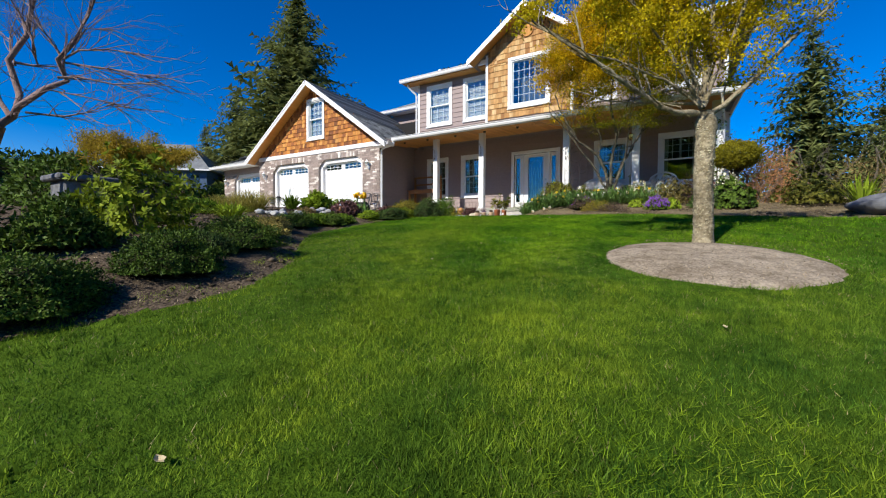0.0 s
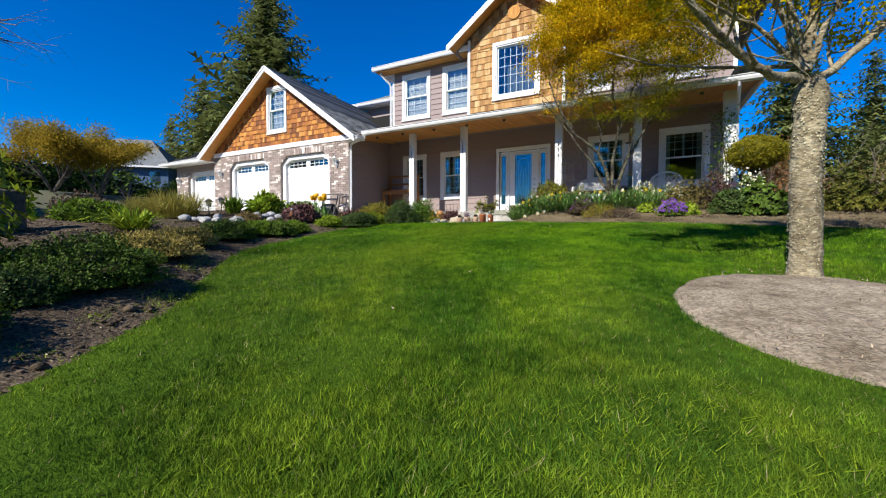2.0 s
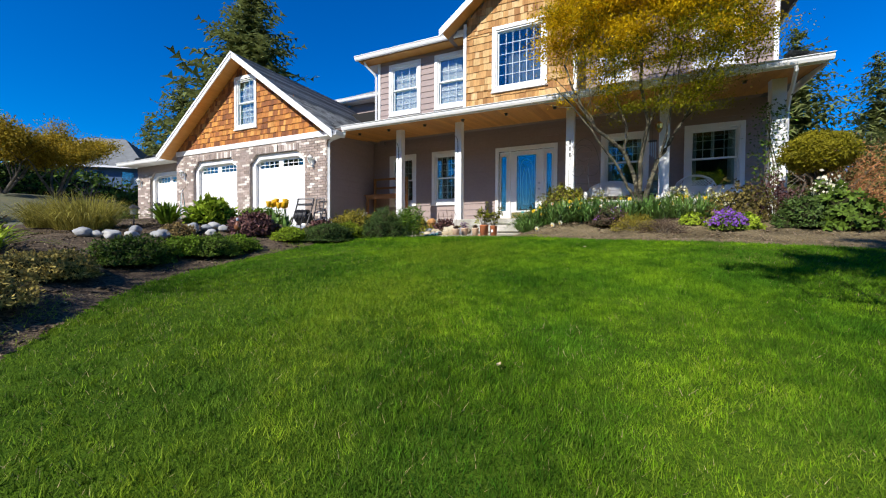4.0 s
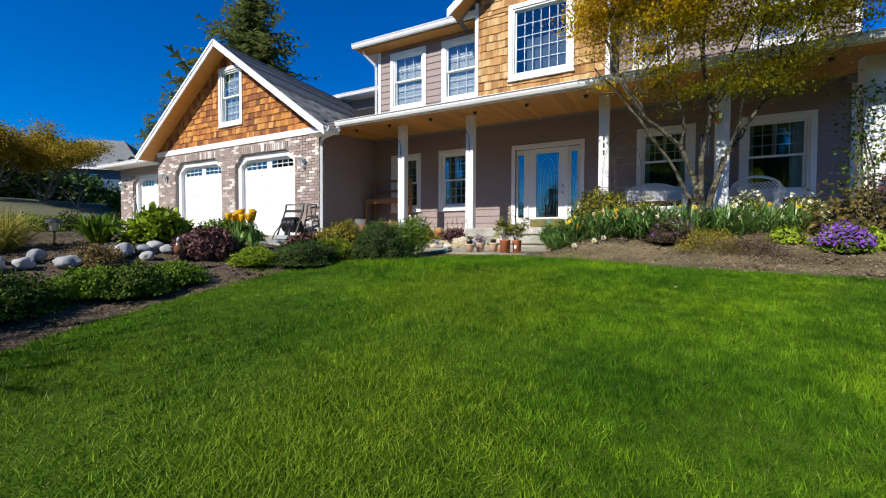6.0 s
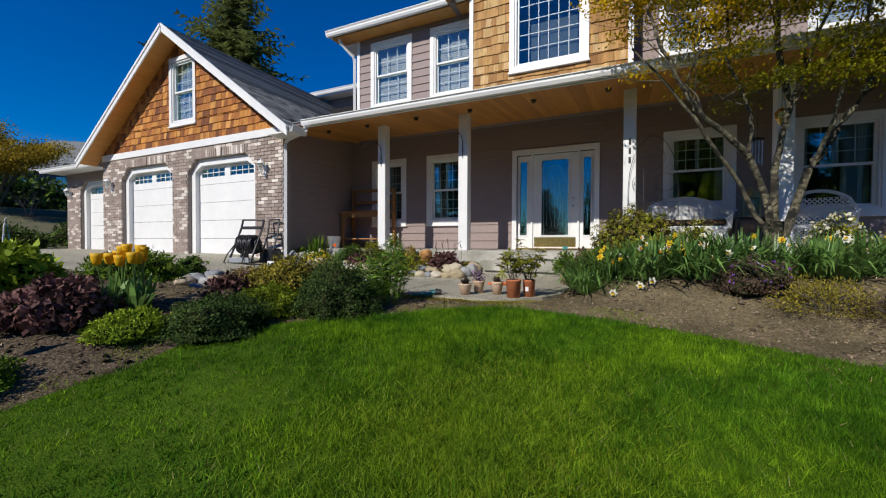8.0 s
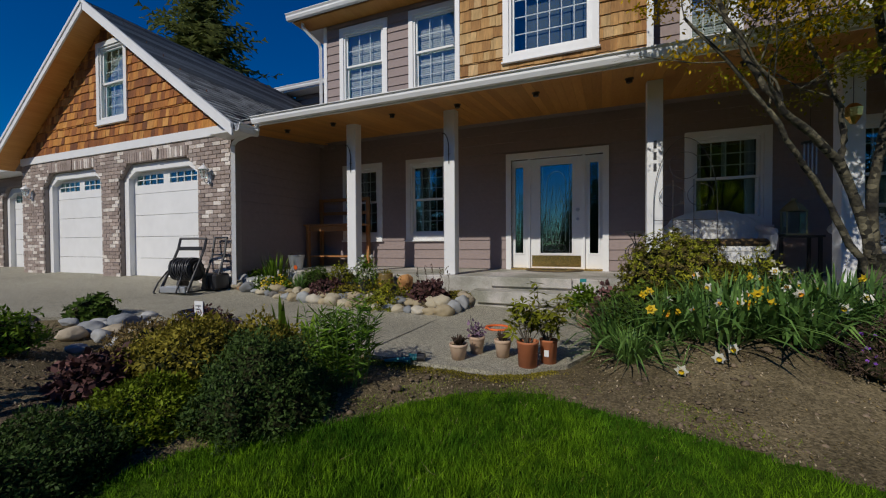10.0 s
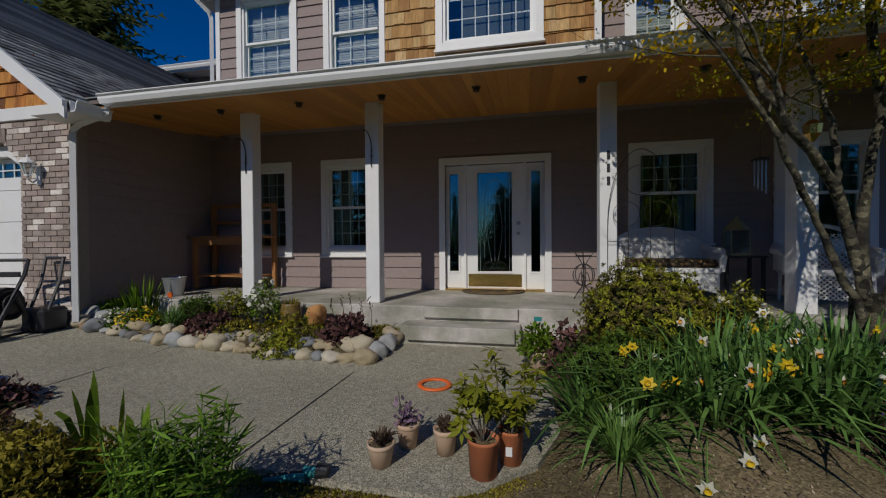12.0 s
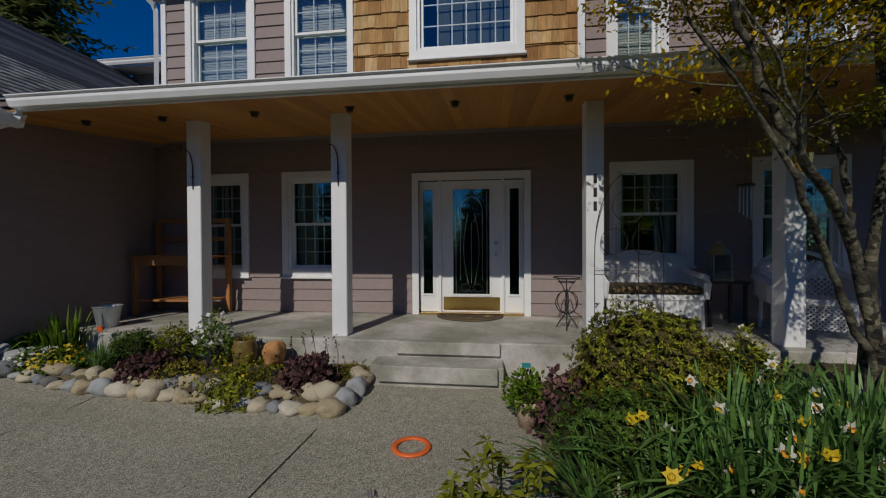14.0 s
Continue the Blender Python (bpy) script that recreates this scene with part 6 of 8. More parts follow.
# the maple in the front bed
rng = np.random.default_rng(23)
MX, MY = -1.14, 11.45
MZ = gz(MX, MY)
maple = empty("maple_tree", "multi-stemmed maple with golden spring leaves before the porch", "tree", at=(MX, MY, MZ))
bm, tips = bmesh.new(), []
tube(bm, [(MX, MY + 0.06, MZ - 0.1), (MX, MY + 0.06, MZ + 0.12), (MX, MY + 0.06, MZ + 0.5)], [0.14, 0.11, 0.09], 10)
STEMS = (
    ((-1.16, 11.5, 0.75), (-1.22, 11.5, 1.2), (-1.42, 11.39, 1.69), (-1.66, 11.22, 1.9), (-1.9, 11.08, 2.08), (-2.08, 11.05, 2.4), (-2.3, 11.0, 2.85), (-2.45, 10.95, 3.3)),
    ((-1.2, 11.46, 0.75), (-1.38, 11.42, 1.12), (-1.53, 11.38, 1.43), (-1.76, 11.2, 1.74), (-1.98, 11.1, 2.1), (-2.28, 11.0, 2.5), (-2.6, 10.95, 2.9)),
    ((-1.42, 11.39, 1.69), (-1.36, 11.46, 1.95), (-1.4, 11.5, 2.25), (-1.58, 11.5, 2.75), (-1.6, 11.5, 3.4), (-1.75, 11.5, 4.0)),
    ((-1.1, 11.55, 0.75), (-1.12, 11.58, 1.5), (-0.99, 11.6, 2.2), (-1.14, 11.5, 2.95), (-1.1, 11.5, 3.6), (-1.2, 11.5, 4.3)),
    ((-1.05, 11.5, 0.75), (-0.84, 11.54, 1.48), (-0.66, 11.55, 1.77), (-0.47, 11.55, 2.12), (-0.27, 11.55, 2.55), (0.0, 11.5, 3.0), (0.15, 11.5, 3.5)),
    ((-0.8, 11.54, 1.53), (-0.7, 11.36, 1.95), (-0.66, 11.2, 2.4), (-0.56, 11.1, 2.9), (-0.5, 11.0, 3.4)),
    ((-0.99, 11.6, 2.2), (-0.8, 11.62, 2.8), (-0.6, 11.6, 3.4), (-0.5, 11.6, 4.0)),
    ((-1.9, 11.08, 2.08), (-2.05, 10.9, 2.3), (-2.3, 10.75, 2.65), (-2.55, 10.7, 2.95)))
for stem, r in zip(STEMS, (0.042, 0.029, 0.025, 0.042, 0.044, 0.025, 0.022, 0.014)):
    pts = [Vector(p) for p in stem]
    fine = []
    for p, q in zip(pts, pts[1:]):
        fine += [p + (q - p) * f + Vector((rng.normal(0, 0.011), rng.normal(0, 0.011), 0)) * (f > 0) for f in (0, 0.34, 0.67)]
    fine.append(pts[-1])
    m = len(fine) - 1
    tube(bm, fine, [r * (1 - 0.62 * i / m) * rng.uniform(0.9, 1.12) for i in range(m + 1)], 9)
    for i in range(3, m + 1, 3):
        if fine[i].z > 2.0:
            d = (fine[i] - fine[i - 1]).normalized() + Vector((rng.normal(0, 0.6), rng.normal(0, 0.6), rng.normal(0.15, 0.3)))
            limb(bm, tips, fine[i], d, rng.uniform(0.5, 0.85), r * (1 - 0.62 * i / m) * 0.45, 2, rng, up=0.1, wander=0.42, split=(2, 3), ratio=0.64, sides=6, keep=2)
# flat sprays of leaf, tier over tier, on thin twigs
ends = np.array([tuple(p) for p, _ in tips])
gold, lime = [], []
count = 0
while count < 980:
    z = rng.uniform(2.3, 5.8)
    if z < 4.0 and rng.uniform() < (0.72 if z < 3.2 else 0.25):
        continue
    R = float(np.interp(z, [2.1, 2.7, 3.4, 4.3, 5.0, 5.7], [0.9, 1.55, 1.95, 2.0, 1.7, 0.7]))
    a, q = rng.uniform(0, 6.283), math.sqrt(rng.uniform(0.08, 1))
    p = np.array((MX + 0.08 + R * q * math.cos(a), MY + 0.1 + 0.66 * R * q * math.sin(a), z))
    if p[1] > 11.9 and z < 3.5 + (p[1] - 12.1) * 0.45 or p[2] < 2.6 and p[0] < -1.7 or p[0] < -1.8 and z < 3.7 and rng.uniform() < 0.5:
        continue
    count += 1
    e = ends[np.argmin(np.linalg.norm((ends - p) * (1, 1, 1.4), axis=1))]
    d = p - e
    if np.linalg.norm(d) < 1.1:
        tube(bm, [tuple(e), tuple(e + d * 0.5 + (0, 0, 0.03)), tuple(p)], [0.006, 0.004, 0.002], 4, cap=False)
    n = int(rng.uniform(120, 240))
    c = p + rng.normal(0, 1, (n, 3)) * np.array([0.16, 0.16, 0.045]) * rng.uniform(0.7, 1.25)
    (lime if rng.uniform() < 0.1 + 0.25 * float(sstep(-2.4, 0.3, p[0])) + 0.75 * float(sstep(3.7, 2.8, z)) else gold).append(c)
part("trunk", bm, BARK_MAPLE, maple, smooth=True)
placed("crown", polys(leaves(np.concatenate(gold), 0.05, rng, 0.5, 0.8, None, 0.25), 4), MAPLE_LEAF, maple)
placed("crown", polys(leaves(np.concatenate(lime), 0.042, rng, 0.5, 0.8, None, 0.25), 4), LIME_LEAF, maple)

# bare tree in the side bed
rng = np.random.default_rng(31)
BTX, BTY = -7.08, 1.63
bare = empty("bare_tree", "leafless tree with pinkish twigs in the side bed", "tree", at=(BTX, BTY, gz(BTX, BTY)))
bm, tips = bmesh.new(), []
z0 = gz(BTX, BTY)
FORK = Vector((-6.86, 1.83, 0.89))
tube(bm, [(BTX, BTY, z0 - 0.1), (BTX + 0.02, BTY + 0.05, z0 + 0.5), tuple(FORK)], [0.1, 0.075, 0.05], 9)
# each branch: its radius, then (across, up) from the fork
BRANCHES = (
    (0.045, ((0.00, 0.00), (0.14, 0.12), (0.21, 0.39), (0.19, 0.77), (0.31, 1.11), (0.41, 1.42), (0.52, 1.83))),
    (0.03, ((0.14, 0.12), (0.00, 0.46), (-0.17, 0.73))),
    (0.04, ((0.14, 0.12), (0.34, 0.18), (0.62, 0.44), (0.72, 0.59), (0.79, 0.77), (0.93, 1.01), (1.10, 1.35), (1.14, 1.63))),
    (0.016, ((0.72, 0.59), (1.03, 0.57), (1.38, 0.52), (1.81, 0.55))),
    (0.014, ((0.79, 0.77), (1.10, 0.73), (1.41, 0.68), (1.90, 0.58))),
    (0.014, ((0.77, 0.81), (1.03, 0.89), (1.38, 0.90), (1.71, 0.88))),
    (0.014, ((0.34, 0.16), (0.76, 0.12), (1.03, 0.18), (1.28, 0.25))),
    (0.01, ((0.62, 0.43), (0.97, 0.37), (1.31, 0.30), (1.66, 0.21))),
    (0.018, ((0.19, 0.77), (0.34, 0.78), (0.41, 0.90), (0.47, 1.06))),
    (0.016, ((0.74, 0.66), (0.70, 0.90), (0.57, 1.28), (0.48, 1.49))),
    (0.016, ((0.31, 1.11), (0.21, 1.35), (0.14, 1.70))),
    (0.01, ((0.93, 1.01), (1.14, 1.14), (1.34, 1.18))),
    (0.014, ((0.21, 0.73), (0.07, 0.97), (0.00, 1.14))))
across = Vector((0.866, 0.5, 0))
for r, way in BRANCHES:
    pts = [FORK + across * a + Vector((-0.5 * q, 0.866 * q, b)) for (a, b), q in ((w, rng.normal(0, 0.06)) for w in way)]
    m = len(pts) - 1
    tube(bm, pts, [r * (1 - 0.6 * i / m) for i in range(m + 1)], 7)
    for i in range(1, m + 1):
        for k in range(4 if r < 0.02 else 2):
            d = (pts[i] - pts[i - 1]).normalized() + Vector((rng.normal(0, 0.35), rng.normal(0, 0.35), rng.normal(0.02, 0.2)))
            p = pts[i - 1] + (pts[i] - pts[i - 1]) * rng.uniform(0.3, 1)
            limb(bm, tips, p, d, rng.uniform(0.25, 0.5), 0.007, 2, rng, up=0.0, wander=0.3, split=(2, 3), ratio=0.66, sides=4, keep=1)
part("trunk", bm, BARK_PINK, bare, smooth=True)

# shrubs of the side bed
for i, (x, y, rx, h, n, leaf, m, lab) in enumerate((
        (-3.4, 1.22, 0.42, 0.36, 17000, 0.024, DEEP, "low rounded dark evergreen shrub"), (-3.48, 2.1, 0.38, 0.32, 15000, 0.023, DEEP, "low rounded dark evergreen shrub"), (-3.85, 2.62, 0.26, 0.2, 6000, 0.022, ROSEMARY, "low grey-green twiggy shrub"),
        (-4.12, 3.1, 0.46, 0.32, 15000, 0.023, DEEP, "low rounded dark evergreen shrub"), (-4.55, 1.7, 0.36, 0.3, 5000, 0.045, DEEP, "leafy dark green garden shrub"), (-5.0, 1.0, 0.42, 0.8, 4000, 0.06, DEEP, "leafy dark green garden shrub"),
        (-5.1, 4.0, 0.42, 0.22, 11000, 0.028, BRONZE, "low spreading bronze and olive shrub"), (-5.72, 4.72, 0.34, 0.22, 7000, 0.028, BRONZE, "low spreading bronze tan shrub"),
        (-6.05, 5.5, 0.36, 0.26, 7000, 0.028, DEEP, "low rounded dark evergreen shrub"), (-6.12, 6.12, 0.31, 0.2, 6000, 0.03, GREEN, "low green groundcover mound"), (-5.97, 6.33, 0.31, 0.22, 7500, 0.025, DEEP, "low rounded dark evergreen shrub"),
        (-6.02, 6.7, 0.28, 0.18, 5500, 0.026, GREEN, "low green groundcover mound"), (-6.85, 6.45, 0.22, 0.18, 3500, 0.026, TAN, "dry tan groundcover mound"),
        (-5.6, 8.02, 0.38, 0.28, 14000, 0.02, ROSEMARY, "clipped dark green heath mound"), (-6.0, 7.6, 0.24, 0.18, 5500, 0.025, LIGHT, "low green groundcover mound"),
        (-5.16, 8.9, 0.42, 0.46, 17000, 0.022, ROSEMARY, "dense dark green rosemary-like shrub"), (-5.62, 8.52, 0.3, 0.22, 9500, 0.024, RHODO, "yellow-green leafy groundcover mound"),
        (-5.9, 9.0, 0.4, 0.44, 7000, 0.035, OLIVE, "straggly olive and tan shrub"), (-5.75, 9.45, 0.36, 0.42, 6000, 0.035, OLIVE, "straggly olive and tan shrub"), (-6.35, 9.3, 0.42, 0.36, 6000, 0.035, OLIVE, "straggly golden olive shrub"), (-6.7, 9.75, 0.3, 0.28, 3500, 0.035, TAN, "dry tan twiggy garden shrub"),
        (-7.0, 9.4, 0.4, 0.35, 4500, 0.03, TAN, "dry tan twiggy garden shrub"), (-7.6, 8.4, 0.45, 0.3, 4500, 0.04, GREEN, "leafy mid-green garden shrub"),
        (-7.9, 4.6, 0.45, 0.28, 4000, 0.05, GREEN, "leafy mid-green garden shrub"), (-8.5, 3.6, 0.5, 0.35, 4000, 0.06, GREEN, "leafy mid-green garden shrub"),
        (-5.9, 2.3, 0.45, 0.36, 5000, 0.06, DEEP, "leafy dark green garden shrub"), (-9.3, 5.0, 0.5, 0.5, 3000, 0.05, HEATH, "brownish twiggy low shrub"))):
    shrub("shrub", lab, x, y, rx, h, n, leaf, m, 100 + i, group="shrubs in the side bed")
shrub("rhododendron", "broad-leaved green rhododendron on bare stems", -4.75, 2.42, 0.54, 0.86, 4200, 0.075, RHODO, 140, aspect=0.4, inner=0.4, lump=0.3, solid=False, tips=7)
shrub("shrub", "small dark green leafy shrub by the drive", -9.0, 9.9, 0.24, 0.32, 1800, 0.06, DEEP, 144, tips=6)
shrub("hydrangea", "bright light green large-leaved hydrangea mound", -7.55, 7.4, 0.34, 0.34, 1700, 0.075, LIGHT, 141, aspect=0.8)
shrub("coral_bells", "dark plum leafy coral bells mound", -6.58, 7.4, 0.32, 0.3, 3200, 0.048, PLUM, 142, aspect=0.85)
shrub("coral_bells", "dark plum leafy coral bells mound", -6.25, 8.6, 0.22, 0.22, 1200, 0.048, PLUM, 143, aspect=0.85)


def strap_plant(name, label, x, y, n, spread, height, width, material, seed, flop=0.5, r0=0.06, z=None):
    rng = np.random.default_rng(seed)
    t = empty(name, label, "plant", at=(x, y, gz(x, y) if z is None else z))
    placed("leaves", polys(straps(x, y, n, spread, height, width, rng, flop, r0, z), 4), material, t)
    return t


strap_plant("ornamental_grass", "golden green ornamental grass clump", -8.15, 5.95, 1100, 0.5, 0.5, 0.008, GOLD_GRASS, 1, 0.8, 0.3)
strap_plant("ornamental_grass", "golden green ornamental grass clump", -9.3, 6.0, 900, 0.55, 0.4, 0.008, GOLD_GRASS, 2, 0.6, 0.25)
strap_plant("hosta", "leafy light green clump of strap leaves", -6.5, 4.5, 150, 0.42, 0.3, 0.035, LIGHT, 13, 0.9, 0.16)
strap_plant("hosta", "leafy green clump with pale flowers", -7.9, 6.9, 120, 0.35, 0.35, 0.04, GREEN, 3, 0.8, 0.1)
rng = np.random.default_rng(4)
t = empty("lily", "upright narrow-leaved bright green lily clump", "plant", at=(-5.0, 9.5, gz(-5.0, 9.5)))
cs, os_ = [], []
for k in range(44):
    a, r = rng.uniform(0, 6.28), 0.19 * math.sqrt(rng.uniform())
    b = np.array((-5.0 + r * math.cos(a), 9.5 + r * math.sin(a), gz(-5.0, 9.5)))
    e = b + np.array((r * 0.5 * math.cos(a), r * 0.5 * math.sin(a), rng.uniform(0.36, 0.6)))
    part("stem", tube(bmesh.new(), [tuple(b), tuple(e)], [0.005, 0.003], 4), STALK, t)
    for f in np.linspace(0.12, 1, 36):
        q = rng.uniform(0, 6.28)
        cs.append(b + (e - b) * f)
        os_.append((math.cos(q), math.sin(q), 0.35))
placed("leaves", polys(leaves(np.array(cs), 0.115, rng, 0.11, 0.3, np.array(os_) * 2), 4), LILY, t)
strap_plant("iris", "grey-green upright iris leaves", -5.55, 9.8, 20, 0.2, 0.36, 0.055, GREEN, 5, 0.4, 0.16)
strap_plant("iris", "grey-green upright iris leaves", -5.95, 9.9, 10, 0.24, 0.5, 0.055, GREEN, 6, 0.4, 0.1)
strap_plant("lily_of_the_nile", "low fountain of narrow strap leaves", -3.03, 10.4, 220, 0.34, 0.26, 0.012, STALK, 7, 0.95, 0.05)

# tulips
rng = np.random.default_rng(8)
for k, (x, y) in enumerate(((-6.42, 7.66), (-6.3, 7.8), (-6.55, 7.8), (-6.4, 7.9))):
    z = gz(x, y)
    t = empty("tulip", "yellow tulips with broad grey-green leaves", "flower", "tulips in the side bed", (x, y, z))
    placed("leaves", polys(straps(x, y, 14, 0.18, 0.3, 0.055, rng, 0.5, 0.04), 4), STALK, t)
    for j in range(3):
        a, b = x + rng.normal(0, 0.05), y + rng.normal(0, 0.05)
        zt = z + rng.uniform(0.36, 0.44)
        bm = bmesh.new()
        tube(bm, [(x, y, z), (a, b, zt)], [0.006, 0.005], 5)
        s = part("stalk", bm, STALK, t)
        part("flower", lathe(bmesh.new(), [(0.008, zt), (0.026, zt + 0.012), (0.036, zt + 0.04), (0.038, zt + 0.066), (0.044, zt + 0.095), (0.038, zt + 0.094), (0.028, zt + 0.05), (0.004, zt + 0.03)], a, b, 7, cap=True), TULIP, t, smooth=True)

# front bed
def azalea_tips(rng):
    """Shoot tips spread over the big azalea's outline."""
    c, o = shell(1500, rng, 0.62, 0.5, 0.72, 0.72, 0.17, seed=150)
    return np.maximum(c, (-9, -9, 0.02)) + (-2.5, 11.75, gz(-2.5, 11.75) - 0.02), o


big_azalea = shrub("azalea", "rounded yellow-green azalea with bronze tips", -2.5, 11.75, 0.62, 0.72, 23000, 0.034, AZALEA, 150, ry=0.5, aspect=0.38, tips=7)
placed("bronze_foliage", polys(whorls(*azalea_tips(np.random.default_rng(151)), 0.034, np.random.default_rng(152), 0.38, 6), 4), BRONZE_LEAF, big_azalea)
shrub("azalea", "small azalea with cream and pink blossoms", -1.85, 11.75, 0.26, 0.5, 2500, 0.035, AZALEA, 171, aspect=0.42, bloom=CREAM, bloom_n=70, bloom_size=0.05)
shrub("azalea", "low green azalea spreading under the larger one", -2.85, 11.2, 0.45, 0.4, 8500, 0.036, DEEP, 151, aspect=0.36, tips=6)
shrub("coral_bells", "dark purple leafy coral bells clump", -3.15, 11.75, 0.25, 0.42, 700, 0.06, PLUM, 152, aspect=0.7)
shrub("heather", "brown heather mound with purple flowers", -1.6, 10.42, 0.33, 0.26, 4200, 0.028, HEATH, 153, aspect=0.3, lump=0.3, bloom=PURPLE, bloom_n=70, bloom_size=0.03)
shrub("heather", "dry straggly olive heather", -1.22, 10.02, 0.34, 0.26, 4200, 0.03, OLIVE, 154, aspect=0.25, solid=False)
shrub("heather", "dry straggly brown heather", -0.85, 9.82, 0.34, 0.22, 3600, 0.03, HEATH, 155, aspect=0.25, solid=False)
shrub("aubrieta", "low mound of purple blossom", 0.0, 10.15, 0.25, 0.26, 1500, 0.03, GREEN, 156, bloom=PURPLE, bloom_n=600, bloom_size=0.035)
shrub("euphorbia", "bright lime green leafy clump", -0.4, 10.4, 0.18, 0.2, 1300, 0.045, LIGHT, 157, tips=6)
shrub("euphorbia", "bright lime green leafy clump", 0.28, 10.3, 0.17, 0.2, 900, 0.05, LIGHT, 158, tips=6)
shrub("nandina", "airy bronze and green nandina shrub", 0.35, 11.0, 0.5, 0.62, 4200, 0.05, BRONZE_LEAF, 159, lump=0.3, solid=False, tips=5)
shrub("nandina", "airy bronze and plum shrub", 0.85, 11.3, 0.4, 0.65, 2200, 0.055, PLUM, 160, lump=0.3, solid=False)
shrub("rhododendron", "dark green shrub with cream flower clusters", 1.4, 10.5, 0.38, 0.52, 2400, 0.075, DEEP, 161, tips=7)
shrub("rhododendron", "small rhododendron topped with cream flower trusses", 1.3, 10.75, 0.22, 0.66, 900, 0.07, DEEP, 174, bloom=CREAM, bloom_n=260, bloom_size=0.05, tips=7)
shrub("shrub", "dark green evergreen shrub", 0.95, 10.5, 0.34, 0.4, 2500, 0.05, ROSEMARY, 162)
shrub("azalea", "leafy green shrub with rust-tipped shoots", 2.75, 10.95, 0.62, 0.6, 7000, 0.055, BARBERRY, 163, lump=0.3, solid=False, tips=6)
shrub("dogwood", "dense rust-coloured twiggy shrub", 2.25, 12.6, 0.8, 1.45, 14000, 0.07, RUST, 164, aspect=0.14, up=0.0, lump=0.25, solid=False)
shrub("shrub", "leafy green shrub by the boulder", 4.6, 10.8, 0.7, 0.7, 3000, 0.06, DEEP, 165)
shrub("shrub", "greyish bare twiggy shrub", 4.3, 13.2, 1.1, 1.3, 5000, 0.1, TAN, 166, aspect=0.1, up=0.0, solid=False)
shrub("shrub", "leafy bright green shrub", 6.4, 11.4, 0.9, 0.8, 4500, 0.07, LIGHT, 167)
shrub("shrub", "dark green evergreen shrub", 8.2, 12.5, 1.2, 1.1, 5000, 0.09, DEEP, 168)
shrub("azalea", "small azalea covered in cream blossoms", -0.5, 11.85, 0.3, 0.55, 1800, 0.04, AZALEA, 172, aspect=0.42, bloom=CREAM, bloom_n=220, bloom_size=0.045)
shrub("azalea", "small azalea covered in cream blossoms", 0.15, 11.85, 0.34, 0.5, 1800, 0.04, AZALEA, 173, aspect=0.42, bloom=CREAM, bloom_n=200, bloom_size=0.045)
strap_plant("new_zealand_flax", "spiky pale green strap-leaved clump", 3.25, 10.25, 80, 0.45, 0.6, 0.03, LIGHT, 9, 0.6, 0.08)
for k, (x, y, n, heads) in enumerate(((-2.75, 10.75, 80, 5), (-2.45, 10.6, 100, 6), (-2.15, 10.75, 110, 6), (-1.95, 10.65, 100, 5), (-2.3, 11.1, 100, 3), (-1.75, 10.95, 110, 4), (-1.45, 11.15, 110, 3), (-1.35, 10.75, 90, 2), (-0.95, 10.85, 100, 2), (-0.9, 10.8, 80, 2), (-1.85, 11.45, 90, 3), (-0.55, 11.0, 90, 3), (-3.05, 10.75, 70, 1), (-0.2, 11.2, 80, 2))):
    daffodils(x, y, n, heads, 300 + k)
# blooms that have flopped onto the soil
rng = np.random.default_rng(77)
for x, y, bx, by in ((-2.75, 10.08, -2.6, 10.45), (-2.51, 10.23, -2.45, 10.5), (-2.4, 10.36, -2.3, 10.6)):
    z, zb = gz(x, y), gz(bx, by)
    t = empty("fallen_daffodil", "pale daffodil flopped forward onto the soil", "flower", "flopped daffodils", (x, y, z))
    part("stalk", tube(bmesh.new(), [(bx, by, zb), ((x + bx) / 2, (y + by) / 2, (z + zb) / 2 + 0.12), (x, y, z + 0.045)], [0.004] * 3, 5), STALK, t)
    flower(t, (x, y, z + 0.045), (-0.2, -1, -0.2), 0.046, PETAL_W, PETAL_Y, rng)

# pale leaves lying on the lawn
for k, (x, y) in enumerate(((-1.08, 0.94), (-1.77, 4.77), (-1.86, 3.76), (-1.73, 7.78), (0.48, 2.75))):
    z, a, q = gz(x, y) + 0.024, k * 1.3, 0.026 if k == 0 else 0.017
    bm = bmesh.new()
    row = [[bm.verts.new((x + q * (u * math.cos(a) - v * (1 - u * u) * 0.6 * math.sin(a)), y + q * (u * math.sin(a) + v * (1 - u * u) * 0.6 * math.cos(a)), z + 0.006 * u * u + 0.008 * v * v)) for v in (-1, 0, 1)] for u in (-0.98, -0.4, 0.3, 0.98)]
    for r0, r1 in zip(row, row[1:]):
        for i in range(2):
            bm.faces.new((r0[i], r1[i], r1[i + 1], r0[i + 1]))
    tagged(part("fallen_leaf", bm, PALE_LEAF), "pale fallen leaf lying on the lawn", "leaf", "fallen leaves on the lawn")

